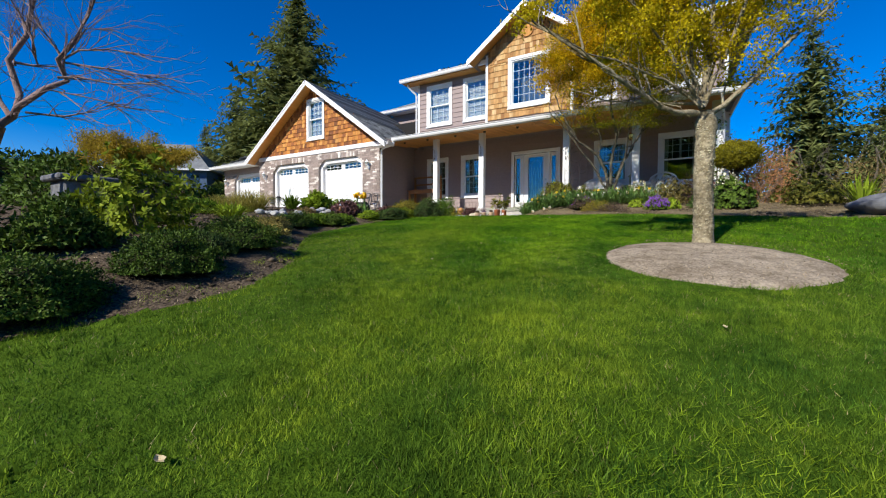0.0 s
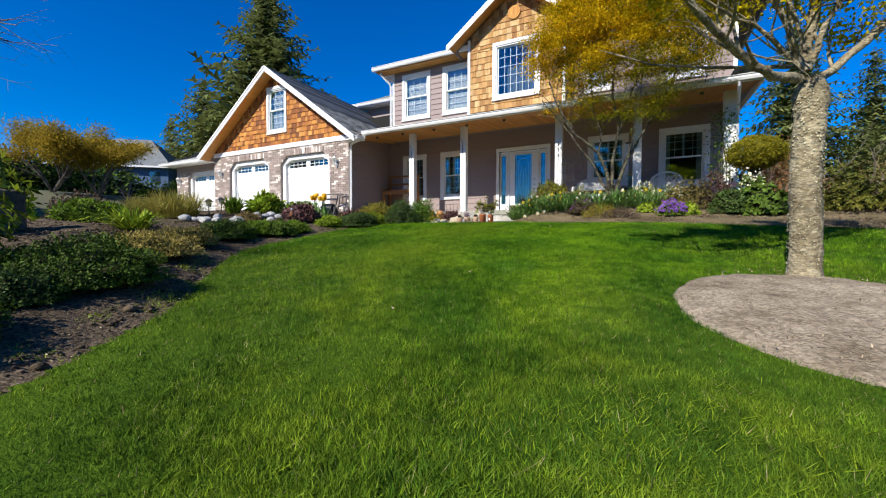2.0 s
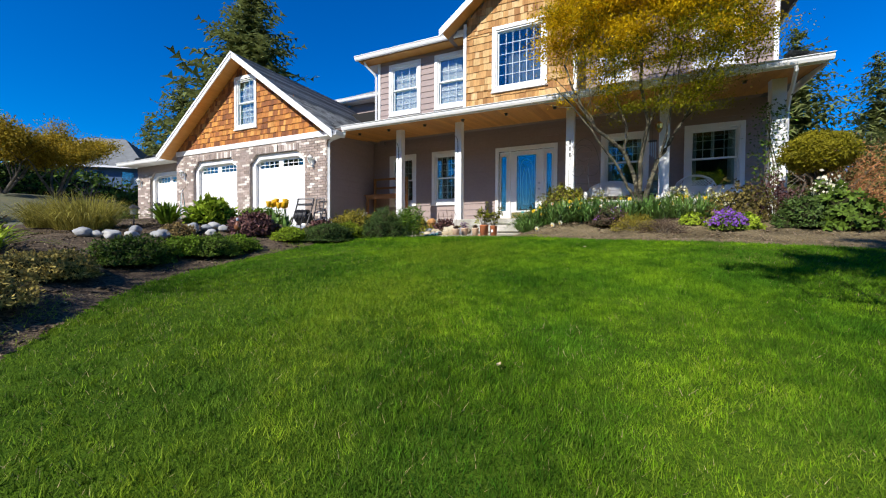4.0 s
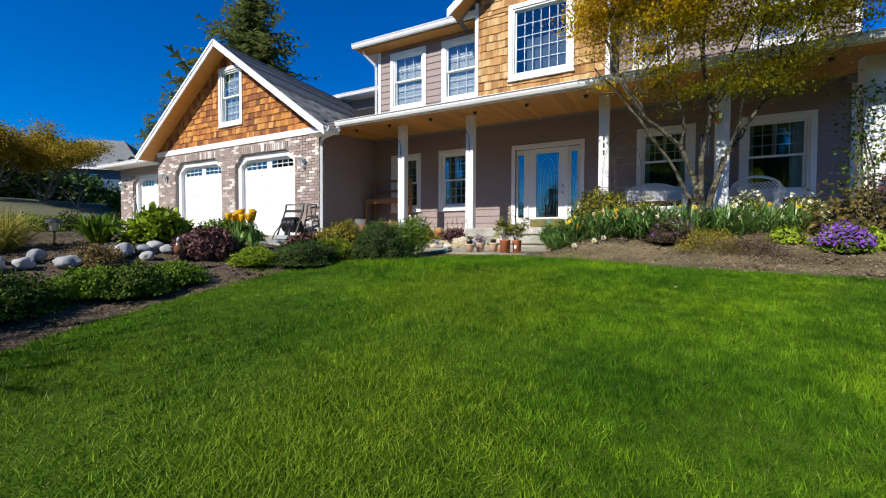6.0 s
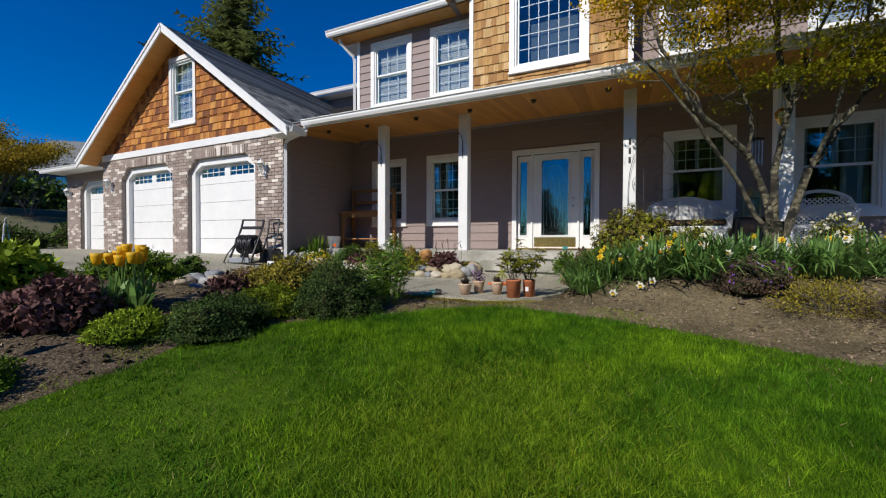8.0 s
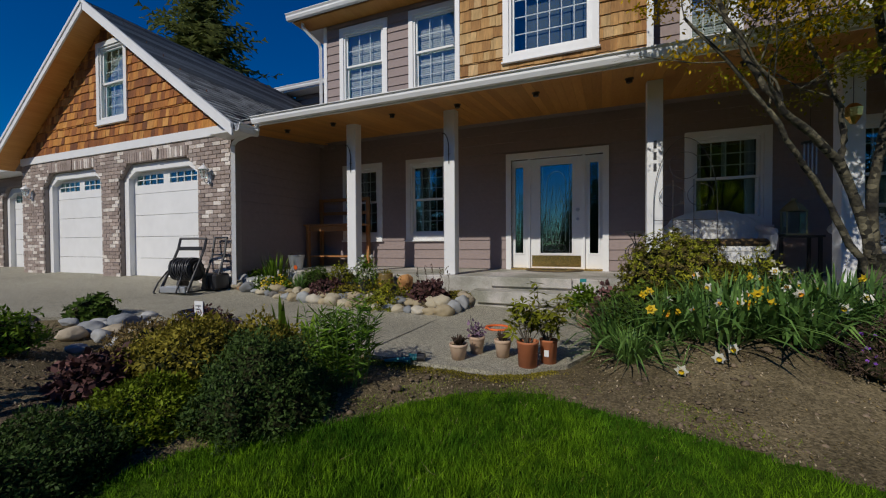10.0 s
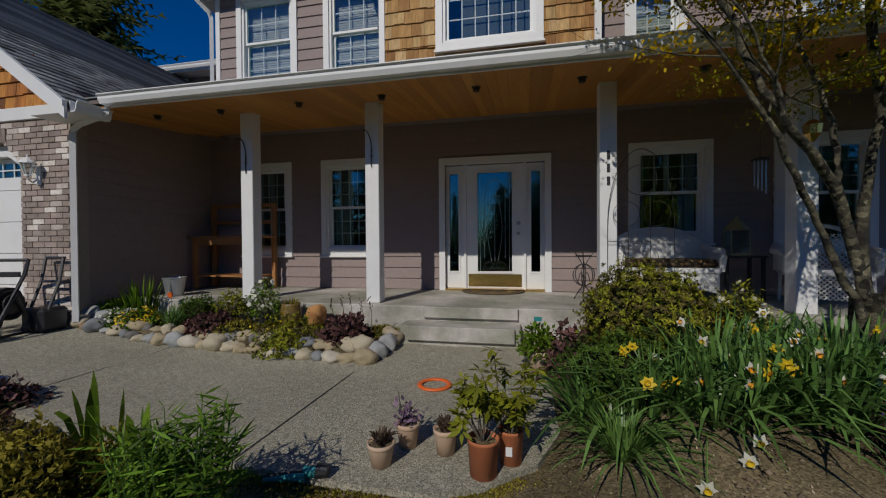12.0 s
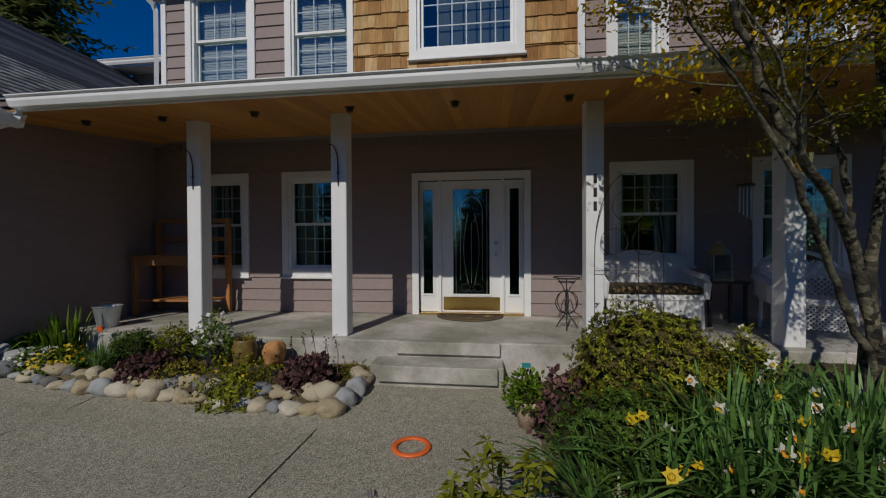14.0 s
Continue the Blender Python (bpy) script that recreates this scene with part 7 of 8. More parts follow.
# clipped pom tree
PX, PY = 1.6, 12.0
pz = gz(PX, PY)
pom = empty("pom_tree", "small olive-green tree clipped to a flat ball", "tree", at=(PX, PY, pz))
bm = bmesh.new()
tube(bm, [(PX, PY, pz - 0.05), (PX + 0.03, PY, pz + 0.5), (PX, PY, 1.15), (PX + 0.1, PY, 1.4)], [0.06, 0.05, 0.05, 0.02], 8)
for k in range(6):
    a = k * 1.05
    tube(bm, [(PX, PY, 1.05), (PX + 0.35 * math.cos(a), PY + 0.35 * math.sin(a), 1.4)], [0.03, 0.01], 5)
part("trunk", bm, BARK, pom)
rng = np.random.default_rng(3)
d = unit(rng.normal(size=(15000, 3)))
lumpy = np.array([1 + 0.16 * noise.noise(tuple(q * 2.4)) for q in d])[:, None]
placed("crown", polys(cover_leaves(d * np.array([0.5, 0.5, 0.34]) * rng.uniform(0.72, 1.04, (15000, 1)) * lumpy + (PX, PY, 1.5), d, 0.042, rng, 0.5), 4), POM_LEAF, pom)

# climber on the corner post
t = empty("climbing_vine", "small-leaved green vine on the porch corner post", "climber", at=(1.2, 12.85, 0.5))
rng = np.random.default_rng(41)
c = np.stack([1.15 + rng.normal(0, 0.16, 900), 12.85 + rng.normal(0, 0.09, 900), rng.uniform(0.7, 2.7, 900)], 1)
placed("foliage", polys(leaves(c, 0.06, rng, 0.6, 0.3), 4), DEEP, t)
bm = bmesh.new()
for k in range(4):
    tube(bm, [(1.15 + 0.05 * k, 12.88, 0.5), (1.1 + 0.07 * k, 12.9, 1.4), (1.2 - 0.05 * k, 12.9, 2.5)], [0.012, 0.01, 0.005], 5)
part("stems", bm, BARK, t)


# ---- conifers and distance ----
def fir(x, y, h, r, seed, z=None, label="tall dark green fir tree", m=None, fine=0.66, dense=0.6):
    rng = np.random.default_rng(seed)
    z = gz(x, y) if z is None else z
    t = empty("fir_tree", label, "tree", "conifers behind the houses", (x, y, z))
    bm = bmesh.new()
    tube(bm, [(x, y, z - 0.3), (x, y, z + h * 0.5), (x, y, z + h)], [h * 0.016, h * 0.01, 0.02], 8)
    part("trunk", bm, BARK, t)
    vs = []
    lv = int(h * 2.2) + 24
    for i in range(lv):
        f = i / lv
        zz = z + h * (0.06 + 0.94 * f)
        rad = r * (1 - f) ** 0.72 * rng.uniform(0.92, 1.03) + 0.12
        for k in range(int(dense * (15 + 20 * (1 - f)))):
            a = rng.uniform(0, 2 * math.pi)
            L = rad * rng.uniform(0.5, 1.15)
            e = np.array((math.cos(a), math.sin(a), -0.14 + rng.normal(0, 0.28)))
            s = np.array((-math.sin(a), math.cos(a), 0))
            base = np.array((x, y, zz + rng.uniform(-0.03, 0.03) * h))
            m_ = max(3, int(L * fine / (0.01 * h + 0.1)))
            for j in range(m_):
                q = base + e * L * (j + 0.7) / m_ + np.array((0, 0, 0.08 * L * math.sin(3 * j / m_) + rng.normal(0, 0.006 * h)))
                w = (0.06 * L + 0.0125 * h) * (1 - 0.45 * j / m_) / fine ** 0.7
                for sd in (-1, 1):
                    tip = q + e * w * 0.8 + s * sd * w + np.array((0, 0, -w * rng.uniform(-0.4, 1.0)))
                    vs += [q - e * w * 0.35, q + s * sd * w * 0.25 + (0, 0, 0.05 * w), tip, q + e * w * 0.5]
    placed("crown", polys(vs, 4), m or FIR, t)
    return t


fir(-44.4, 37.4, 29.2, 11.5, 1)
fir(-52.0, 33.5, 17.0, 7.0, 2)
fir(-47.5, 33.0, 13.5, 6.5, 12)
fir(-68, 38.0, 15.0, 4.5, 3)
fir(9.23, 39.3, 14.4, 5.6, 4)
fir(14.4, 41.5, 12.6, 4.7, 5)
fir(4.6, 44, 8.5, 4.2, 6)
fir(18.5, 40, 12, 4.4, 7)
fir(24, 37, 13, 4.8, 8)
fir(30, 36, 11, 4.8, 9)
fir(11.5, 35, 6.0, 3.0, 10)
for k, (x, y, h) in enumerate(((-13, -34, 14), (-18, -35, 12), (-7, -38, 16), (-1, -33, 18), (5, -37, 26), (11, -34, 26), (18, -30, 19), (8, -30, 23), (14.5, -32, 18), (22, -27, 18), (1.5, -31, 23), (-22, -30, 16), (-30, -27, 18), (-37, -24, 18), (-44, -18, 17), (-26, -33, 20), (-34, -31, 20), (26, -24, 18), (20.5, -34, 22), (16, -37, 22), (11.5, -38, 20), (24.5, -30, 21), (3.0, -34, 26), (0.0, -38, 17), (7.5, -37, 28), (-4.5, -36, 19))):
    fir(x, y, h, h * 0.34, 30 + k, label="fir tree behind the lawn", fine=0.28, dense=0.32)


def small_tree(name, label, x, y, h, spread, leaf_m, bark_m, seed, n=2600, leaf=0.14, stems=4, depth=3, scatter=0.35, z=None):
    rng = np.random.default_rng(seed)
    z = gz(x, y) if z is None else z
    t = empty(name, label, "tree", at=(x, y, z))
    bm, tips = bmesh.new(), []
    for k in range(stems):
        a = 2 * math.pi * k / stems + rng.uniform(-0.4, 0.4)
        limb(bm, tips, (x + 0.08 * math.cos(a), y + 0.08 * math.sin(a), z - 0.05), (spread * math.cos(a), spread * math.sin(a), 1.0), h * 0.5, 0.02 * h, depth, rng, up=0.15, wander=0.3, split=(2, 3), ratio=0.62, sides=6, keep=2)
    part("trunk", bm, bark_m, t)
    if leaf_m:
        placed("crown", leafy(tips, n, scatter, leaf, rng, 0.55, 0.4, 0.2, pick=lambda p: p.z > z + h * 0.45), leaf_m, t)
    return t


for k, (x, y, h) in enumerate(((-32.6, 12.2, 4.2), (-32.0, 14.2, 4.3))):
    small_tree("ornamental_tree", "multi-stemmed small tree with ochre spring leaves", x, y, h, 0.75, OCHRE_LEAF, BARK, 50 + k, n=24000, leaf=0.12, stems=5, scatter=0.34)
small_tree("bare_shrub", "small pale leafless multi-stemmed shrub", -30.2, 15.0, 1.7, 0.6, None, BARK_PINK, 55, stems=5, depth=3)
for k, (x, y, h) in enumerate(((-60, 24, 9), (-64, 30, 9), (-56, 18, 8), (5.5, 27, 5), (7.5, 24, 4.5), (10, 23, 5), (-70, 20, 10), (3.6, 24, 4.2))):
    small_tree("bare_tree", "bare grey deciduous tree in the distance", x, y, h, 0.45, None, BARK, 70 + k, stems=3, depth=3)
rng = np.random.default_rng(77)
vs = []
for k in range(170):
    a = rng.uniform(-3.14, 3.14)
    R = rng.uniform(55, 110)
    x, y = R * math.sin(a) * 1.1, 20 + R * math.cos(a)
    if -62 < x < -30 and y < 60:
        continue
    hh = rng.uniform(2.5, 5.5)
    d = unit(rng.normal(size=(260, 3)))
    d[:, 2] = np.abs(d[:, 2])
    vs.append(leaves(d * np.array([3.5, 3.5, hh]) * rng.uniform(0.5, 1.1, (260, 1)) + (x, y, gz(x, y)), 0.9, rng, 0.6, 0.4, d))
tagged(placed("distant_woods", polys(np.concatenate(vs), 4), FIR), "dark wooded skyline beyond the garden", "woods", kind="stuff")
shrub("hedge", "dense dark evergreen hedge", -25.0, 7.0, 4.4, 2.4, 9000, 0.22, DEEP, 180, ry=1.2)
shrub("hedge", "tall dark evergreen hedge on the bank", -40.0, 13.0, 2.0, 2.9, 12000, 0.3, DEEP, 185, ry=11.0)
shrub("hedge", "dense dark evergreen hedge", -29.0, 18.0, 4.0, 1.5, 6000, 0.22, DEEP, 181, ry=1.2)
shrub("shrub", "leafy green shrub by the drive", -21.5, 10.5, 0.8, 0.8, 2000, 0.1, GREEN, 182)
shrub("shrub", "leafy dark shrub by the drive", -22.5, 12.0, 1.0, 0.9, 2200, 0.1, DEEP, 183)
shrub("shrub", "leafy dark shrub by the drive", -24, 14.5, 1.2, 0.9, 2200, 0.12, DEEP, 184)


# ---- things ----
def rock(x, y, r, seed, z=None, flat=0.66, name="rock", label="rounded river rock edging the bed", group="rocks edging the beds"):
    rr = random.Random(seed)
    bm = bmesh.new()
    bmesh.ops.create_icosphere(bm, subdivisions=3, radius=1)
    z = gz(x, y) if z is None else z
    sx, sy, sz = r * rr.uniform(0.85, 1.35), r * rr.uniform(0.75, 1.05), r * flat * rr.uniform(0.8, 1.2)
    a = rr.uniform(-0.5, 0.5)
    for v in bm.verts:
        k = 1 + 0.32 * noise.noise(v.co * 1.25 + Vector((seed, 0, seed * 0.7))) + 0.06 * noise.noise(v.co * 4 + Vector((seed, 3, 0)))
        p = Vector((v.co.x * sx, v.co.y * sy, v.co.z * sz)) * k
        v.co = Vector((x + p.x * math.cos(a) - p.y * math.sin(a), y + p.x * math.sin(a) + p.y * math.cos(a), z + sz * 0.72 + p.z))
    ob = part(name, bm, ROCK, None, smooth=True)
    return tagged(ob, label, "rock", group)


# raised bed beside the porch
bm = bmesh.new()
pts = [(-10.0, 12.35), (-8.4, 12.1), (-7.3, 12.08), (-6.2, 12.0), (-5.3, 11.95), (-5.12, 12.1), (-5.15, 12.8), (-9.3, 12.81)]
lo = [bm.verts.new((x, y, float(pave_z(x, y)) + 0.004)) for x, y in pts]
mid = [bm.verts.new((x * 0.97 - 0.22, y * 0.97 + 0.375, 0.24)) for x, y in pts]
for k in range(len(pts)):
    bm.faces.new((lo[k], lo[(k + 1) % len(pts)], mid[(k + 1) % len(pts)], mid[k]))
bm.faces.new(mid)
bmesh.ops.recalc_face_normals(bm, faces=bm.faces)
tagged(part("bed_soil", bm, SOIL), "raised soil of the rock-edged flower bed", "soil", kind="structure")
rr = random.Random(12)
x = -9.9
k = 0
while x < -5.2:
    r = rr.uniform(0.075, 0.14)
    y = np.interp(x, [-9.9, -8.4, -7.3, -6.2, -5.2], [12.25, 12.02, 12.0, 11.92, 11.85])
    rock(x + r, y + rr.uniform(-0.02, 0.03), r, 20 + k, z=float(pave_z(x, y)) - 0.01)
    rock(x + r * 0.3, y + 0.16, rr.uniform(0.08, 0.14), 60 + k, z=float(pave_z(x, y)) + 0.07)
    x += 1.72 * r
    k += 1
for k, (x, y, r) in enumerate(((-5.08, 12.02, 0.12), (-5.05, 12.25, 0.13), (-5.1, 12.47, 0.14), (-5.02, 12.62, 0.08), (-5.15, 12.68, 0.1))):
    rock(x, y, r, 90 + k, z=float(pave_z(x, y)) - 0.01, flat=0.8).data.materials[0] = (PALE_ROCK, PALE_ROCK, ROCK_BEIGE, ROCK_BEIGE, PALE_ROCK)[k]
for k in range(24):
    x, y = -7.15 + 0.016 * k + rr.uniform(-0.2, 0.2), 5.6 + 0.09 * k
    rock(x, y, rr.uniform(0.06, 0.1), 320 + k).data.materials[0] = PALE_ROCK
for k, (x, y, r) in enumerate(((-8.3, 9.95, 0.08), (-8.05, 10.0, 0.07), (-8.6, 9.75, 0.09), (-8.85, 9.6, 0.08), (-7.85, 10.05, 0.06), (-8.45, 9.75, 0.06), (-7.3, 9.5, 0.08), (-7.45, 9.3, 0.09), (-7.2, 9.25, 0.07), (-7.6, 9.1, 0.08), (-7.15, 9.75, 0.06), (-7.7, 9.5, 0.08))):
    rock(x, y, r, 150 + k).data.materials[0] = PALE_ROCK
for k, (x, y, r) in enumerate(((-8.24, 9.36, 0.13), (-8.3, 9.55, 0.12), (-7.95, 9.47, 0.1), (-8.02, 9.62, 0.12), (-8.3, 9.84, 0.15), (-8.36, 10.05, 0.12), (-7.88, 9.75, 0.11), (-7.66, 9.6, 0.11), (-8.5, 10.24, 0.1))):
    rock(x, y, r, 420 + k, flat=0.6).data.materials[0] = PALE_ROCK if k % 3 else ROCK_BEIGE
big = rock(3.35, 9.7, 0.34, 170, flat=0.55, label="large grey boulder at the end of the bed", group="")
big.data.materials[0] = BOULDER
rock(4.4, 9.6, 0.3, 171, flat=0.5, label="grey boulder at the end of the bed", group="").data.materials[0] = BOULDER

# plants of the raised bed
BZ0 = 0.25
shrub("bedding_plant", "mixed green leafy bedding plants", -9.3, 12.6, 0.3, 0.26, 1800, 0.07, GREEN, 200, ry=0.2, z=BZ0, solid=False)
shrub("primula", "yellow bedding flowers with green leaves", -8.48, 12.28, 0.24, 0.2, 700, 0.05, GREEN, 201, z=BZ0, bloom=PETAL_Y, bloom_n=170, bloom_size=0.04)
shrub("primula", "white bedding flowers with green leaves", -8.85, 12.3, 0.22, 0.2, 500, 0.05, GREEN, 202, z=BZ0, bloom=PETAL_W, bloom_n=260, bloom_size=0.042)
strap_plant("iris", "clump of long green strap leaves", -8.85, 12.62, 70, 0.32, 0.6, 0.03, GREEN, 10, 0.6, 0.16, z=BZ0)
strap_plant("daffodil_leaves", "arching clump of narrow green leaves", -8.0, 12.32, 110, 0.26, 0.28, 0.014, STALK, 11, 0.8, 0.08, z=BZ0)
shrub("bedding_plant", "fine-leaved dark green mound", -7.88, 12.6, 0.3, 0.36, 5000, 0.028, DEEP, 205, ry=0.2, z=BZ0)
shrub("coral_bells", "dark red leafy coral bells mound", -7.38, 12.28, 0.28, 0.18, 1100, 0.05, PLUM, 204, z=BZ0, aspect=0.8)
shrub("bedding_plant", "bronze leafy plant in a nursery pot", -7.35, 12.6, 0.2, 0.3, 1300, 0.045, AZALEA, 206, z=BZ0 + 0.15, solid=False)
shrub("bedding_plant", "white-flowered upright bedding plant", -6.86, 12.6, 0.2, 0.42, 1300, 0.04, GREEN, 207, z=BZ0 + 0.14, bloom=PETAL_W, bloom_n=40, bloom_size=0.06, solid=False)
shrub("bedding_plant", "low green leafy bedding plant", -7.0, 12.25, 0.24, 0.16, 900, 0.04, OLIVE, 211, z=BZ0 - 0.04)
shrub("bedding_plant", "yellow-tipped spreading shrub over the rocks", -6.2, 12.06, 0.38, 0.42, 4200, 0.04, AZALEA, 208, z=0.1, lump=0.35, solid=False, tips=5, bloom=PETAL_Y, bloom_n=26, bloom_size=0.045)
shrub("coral_bells", "dark plum leafy coral bells mound", -5.53, 12.22, 0.25, 0.24, 1500, 0.05, PLUM, 209, z=BZ0 - 0.02, aspect=0.85)
shrub("moss", "low olive cushion of moss", -5.22, 12.5, 0.26, 0.1, 4200, 0.014, OLIVE, 212, z=BZ0 - 0.02, ry=0.2)
for k in range(5):
    x, y = -5.75 + 0.12 * k, 12.3 + 0.03 * (k % 2)
    t = empty("seed_stalk", "dry brown seed stalk standing over the coral bells", "plant", "dry seed stalks", (x, y, BZ0))
    part("stem", tube(bmesh.new(), [(x, y, BZ0), (x + 0.01, y, 0.5), (x - 0.015, y, 0.62 + 0.03 * (k % 3))], [0.005, 0.004, 0.003], 5), BARK, t)
    bm = bmesh.new()
    for j in range(9):
        q = np.random.default_rng(500 + 9 * k + j).normal(0, 1, 3)
        bmesh.ops.create_icosphere(bm, subdivisions=1, radius=0.009, matrix=Matrix.Translation((x - 0.015 + 0.012 * q[0], y + 0.012 * q[1], 0.545 + 0.015 * j + 0.03 * (k % 3))))
    part("seed_head", bm, HEATH, t)
orange = rock(-6.12, 12.58, 0.13, 180, z=BZ0 + 0.06, flat=1.0, label="orange-brown stone standing in the flower bed", group="")
orange.data.materials[0] = OCHRE_STONE
t = empty("glazed_pot", "mossy brown glazed pot in the flower bed", "pot", at=(-6.48, 12.6, BZ0))
part("pot_body", lathe(bmesh.new(), [(0.07, BZ0 - 0.02), (0.12, BZ0 + 0.08), (0.135, BZ0 + 0.2), (0.11, BZ0 + 0.27), (0.12, BZ0 + 0.3), (0.105, BZ0 + 0.3), (0.09, BZ0 + 0.24)], -6.48, 12.6, 20), GLAZE, t, smooth=True)
placed("plant", polys(straps(-6.48, 12.6, 40, 0.12, 0.14, 0.012, np.random.default_rng(12), 0.8, 0.07, BZ0 + 0.24), 4), OLIVE, t)


def pot(x, y, r, h, m, label, seed, plant=None, z=None, taper=0.72):
    z = float(pave_z(x, y)) if z is None else z
    t = empty("flower_pot", label, "flower pot", "potted plants on the walk", (x, y, z))
    part("pot_body", lathe(bmesh.new(), [(r * taper, z), (r * 0.97, z + h * 0.9), (r * 1.0, z + h * 0.91), (r * 1.02, z + h), (r * 0.94, z + h), (r * 0.9, z + h * 0.86)] if plant == "leafy" else [(r * taper, z), (r * 0.97, z + h * 0.8), (r * 0.98, z + h * 0.81), (r * 1.03, z + h * 0.82), (r * 1.05, z + h), (r * 0.94, z + h), (r * 0.88, z + h * 0.86)], x, y, 28), m, t, smooth=True)
    part("potting_soil", lathe(bmesh.new(), [(r * 0.9, z + h * 0.84), (r * 0.9, z + h * 0.87), (0.001, z + h * 0.89)], x, y, 16), SOIL, t)
    rng = np.random.default_rng(seed)
    zt = z + h * 0.87
    if plant == "rosette":
        tagged(placed("plant", polys(straps(x, y, 46, r * 1.1, r * 1.2, 0.02, rng, 0.7, r * 0.35, zt), 4), HEATH, t), kind="stuff")
    elif plant == "succulent":
        c = np.array((x, y, zt + 0.06)) + rng.normal(0, 0.035, (120, 3))
        tagged(placed("plant", polys(leaves(c, 0.04, rng, 0.6, 0.5), 4), MAUVE, t), kind="stuff")
        bm = bmesh.new()
        tube(bm, [(x - 0.03, y, zt), (x - 0.06, y, zt + 0.2)], [0.004, 0.003], 4)
        part("dry_stalk", bm, BARK, t)
    elif plant == "leafy":
        bm = bmesh.new()
        ends = []
        for k in range(12):
            a, f = k * 0.9, rng.uniform(0.03, 0.19)
            e = (x + f * math.cos(a), y + f * math.sin(a), zt + rng.uniform(0.12, 0.34) + 0.14 * (seed % 2) * rng.uniform())
            bm = bmesh.new()
            tube(bm, [(x, y, zt - 0.02), ((x + e[0]) / 2 - 0.01, (y + e[1]) / 2, zt + 0.1), e], [0.005, 0.004, 0.003], 5)
            part("stem", bm, BARK, t)
            ends.append(e)
        vs = []
        for e in ends:
            e = np.array(e)
            c = np.stack([e + (0, 0, -0.03 * k) + rng.normal(0, 0.012, 3) for k in range(4)])
            vs.append(whorls(c, np.tile((0, 0, 1.0), (4, 1)), 0.075, rng, 0.34, 7, -0.15))
        tagged(placed("plant", polys(np.concatenate(vs), 4), OLIVE_GREEN, t), kind="stuff")
    elif plant == "bushy":
        c, o = shell(700, rng, r * 1.6, r * 1.6, 0.24, 0.3, 0.2)
        tagged(placed("plant", polys(leaves(c + (x, y, zt), 0.055, rng, 0.55, 0.4, o), 4), GREEN, t), kind="stuff")
    return t


pot(-4.34, 10.18, 0.075, 0.13, PALE_POT, "small pale clay pot with spiky brown rosette", 1, "rosette")
pot(-4.25, 10.4, 0.07, 0.15, PALE_POT, "small pale clay pot with mauve succulent", 2, "succulent")
pot(-4.01, 10.37, 0.07, 0.15, PALE_POT, "small pale clay pot with dark seedling", 3, "rosette")
pot(-3.77, 10.2, 0.085, 0.2, TERRACOTTA, "orange plastic pot with leafy yellow-green shrub", 4, "leafy", taper=0.84)
pot(-3.63, 10.35, 0.07, 0.19, TERRACOTTA, "orange plastic pot with leafy yellow-green shrub and a paper tag", 5, "leafy", taper=0.84)
part("paper_tag", B(-3.655, -3.62, 10.279, 10.284, 0.13, 0.18), WHITE, bpy.data.objects["flower_pot.004"])
pot(-3.42, 11.85, 0.11, 0.22, PALE_POT, "clay pot with bushy green plant", 6, "bushy")
part("plant_label", B(-3.47, -3.4, 11.8, 11.805, 0.58, 0.62), TEAL, bpy.data.objects["flower_pot.005"])

for x, y in ((-7.35, 12.6), (-6.86, 12.6)):
    t = empty("nursery_pot", "black plastic nursery pot in the bed", "pot", at=(x, y, BZ0))
    part("pot_body", lathe(bmesh.new(), [(0.07, BZ0 - 0.02), (0.095, BZ0 + 0.17), (0.1, BZ0 + 0.18), (0.085, BZ0 + 0.17)], x, y, 16), BLACK, t)
t = empty("garden_stake", "thin stake with a red flower ornament", "garden ornament", at=(-8.42, 12.7, BZ0))
part("rod", tube(bmesh.new(), [(-8.42, 12.7, BZ0 - 0.05), (-8.42, 12.7, 0.6)], [0.005] * 2, 5), GALV, t)
part("red_flower", tube(bmesh.new(), [(-8.42, 12.67, 0.6), (-8.42, 12.69, 0.605)], [0.04, 0.036], 12), RING, t)

# ring on the walk
bm = bmesh.new()
zr = float(pave_z(-4.32, 11.41)) + 0.02
n = 28
tube(bm, [(-4.32 + 0.128 * math.cos(2 * math.pi * k / n), 11.41 + 0.128 * math.sin(2 * math.pi * k / n), zr) for k in range(n + 1)], [0.024] * (n + 1), 8, cap=False)
for v in bm.verts:
    v.co.z = zr - 0.008 + (v.co.z - zr) * 0.5
tagged(part("toy_ring", bm, RING, None, smooth=True), "orange plastic ring lying on the walk", "toy")

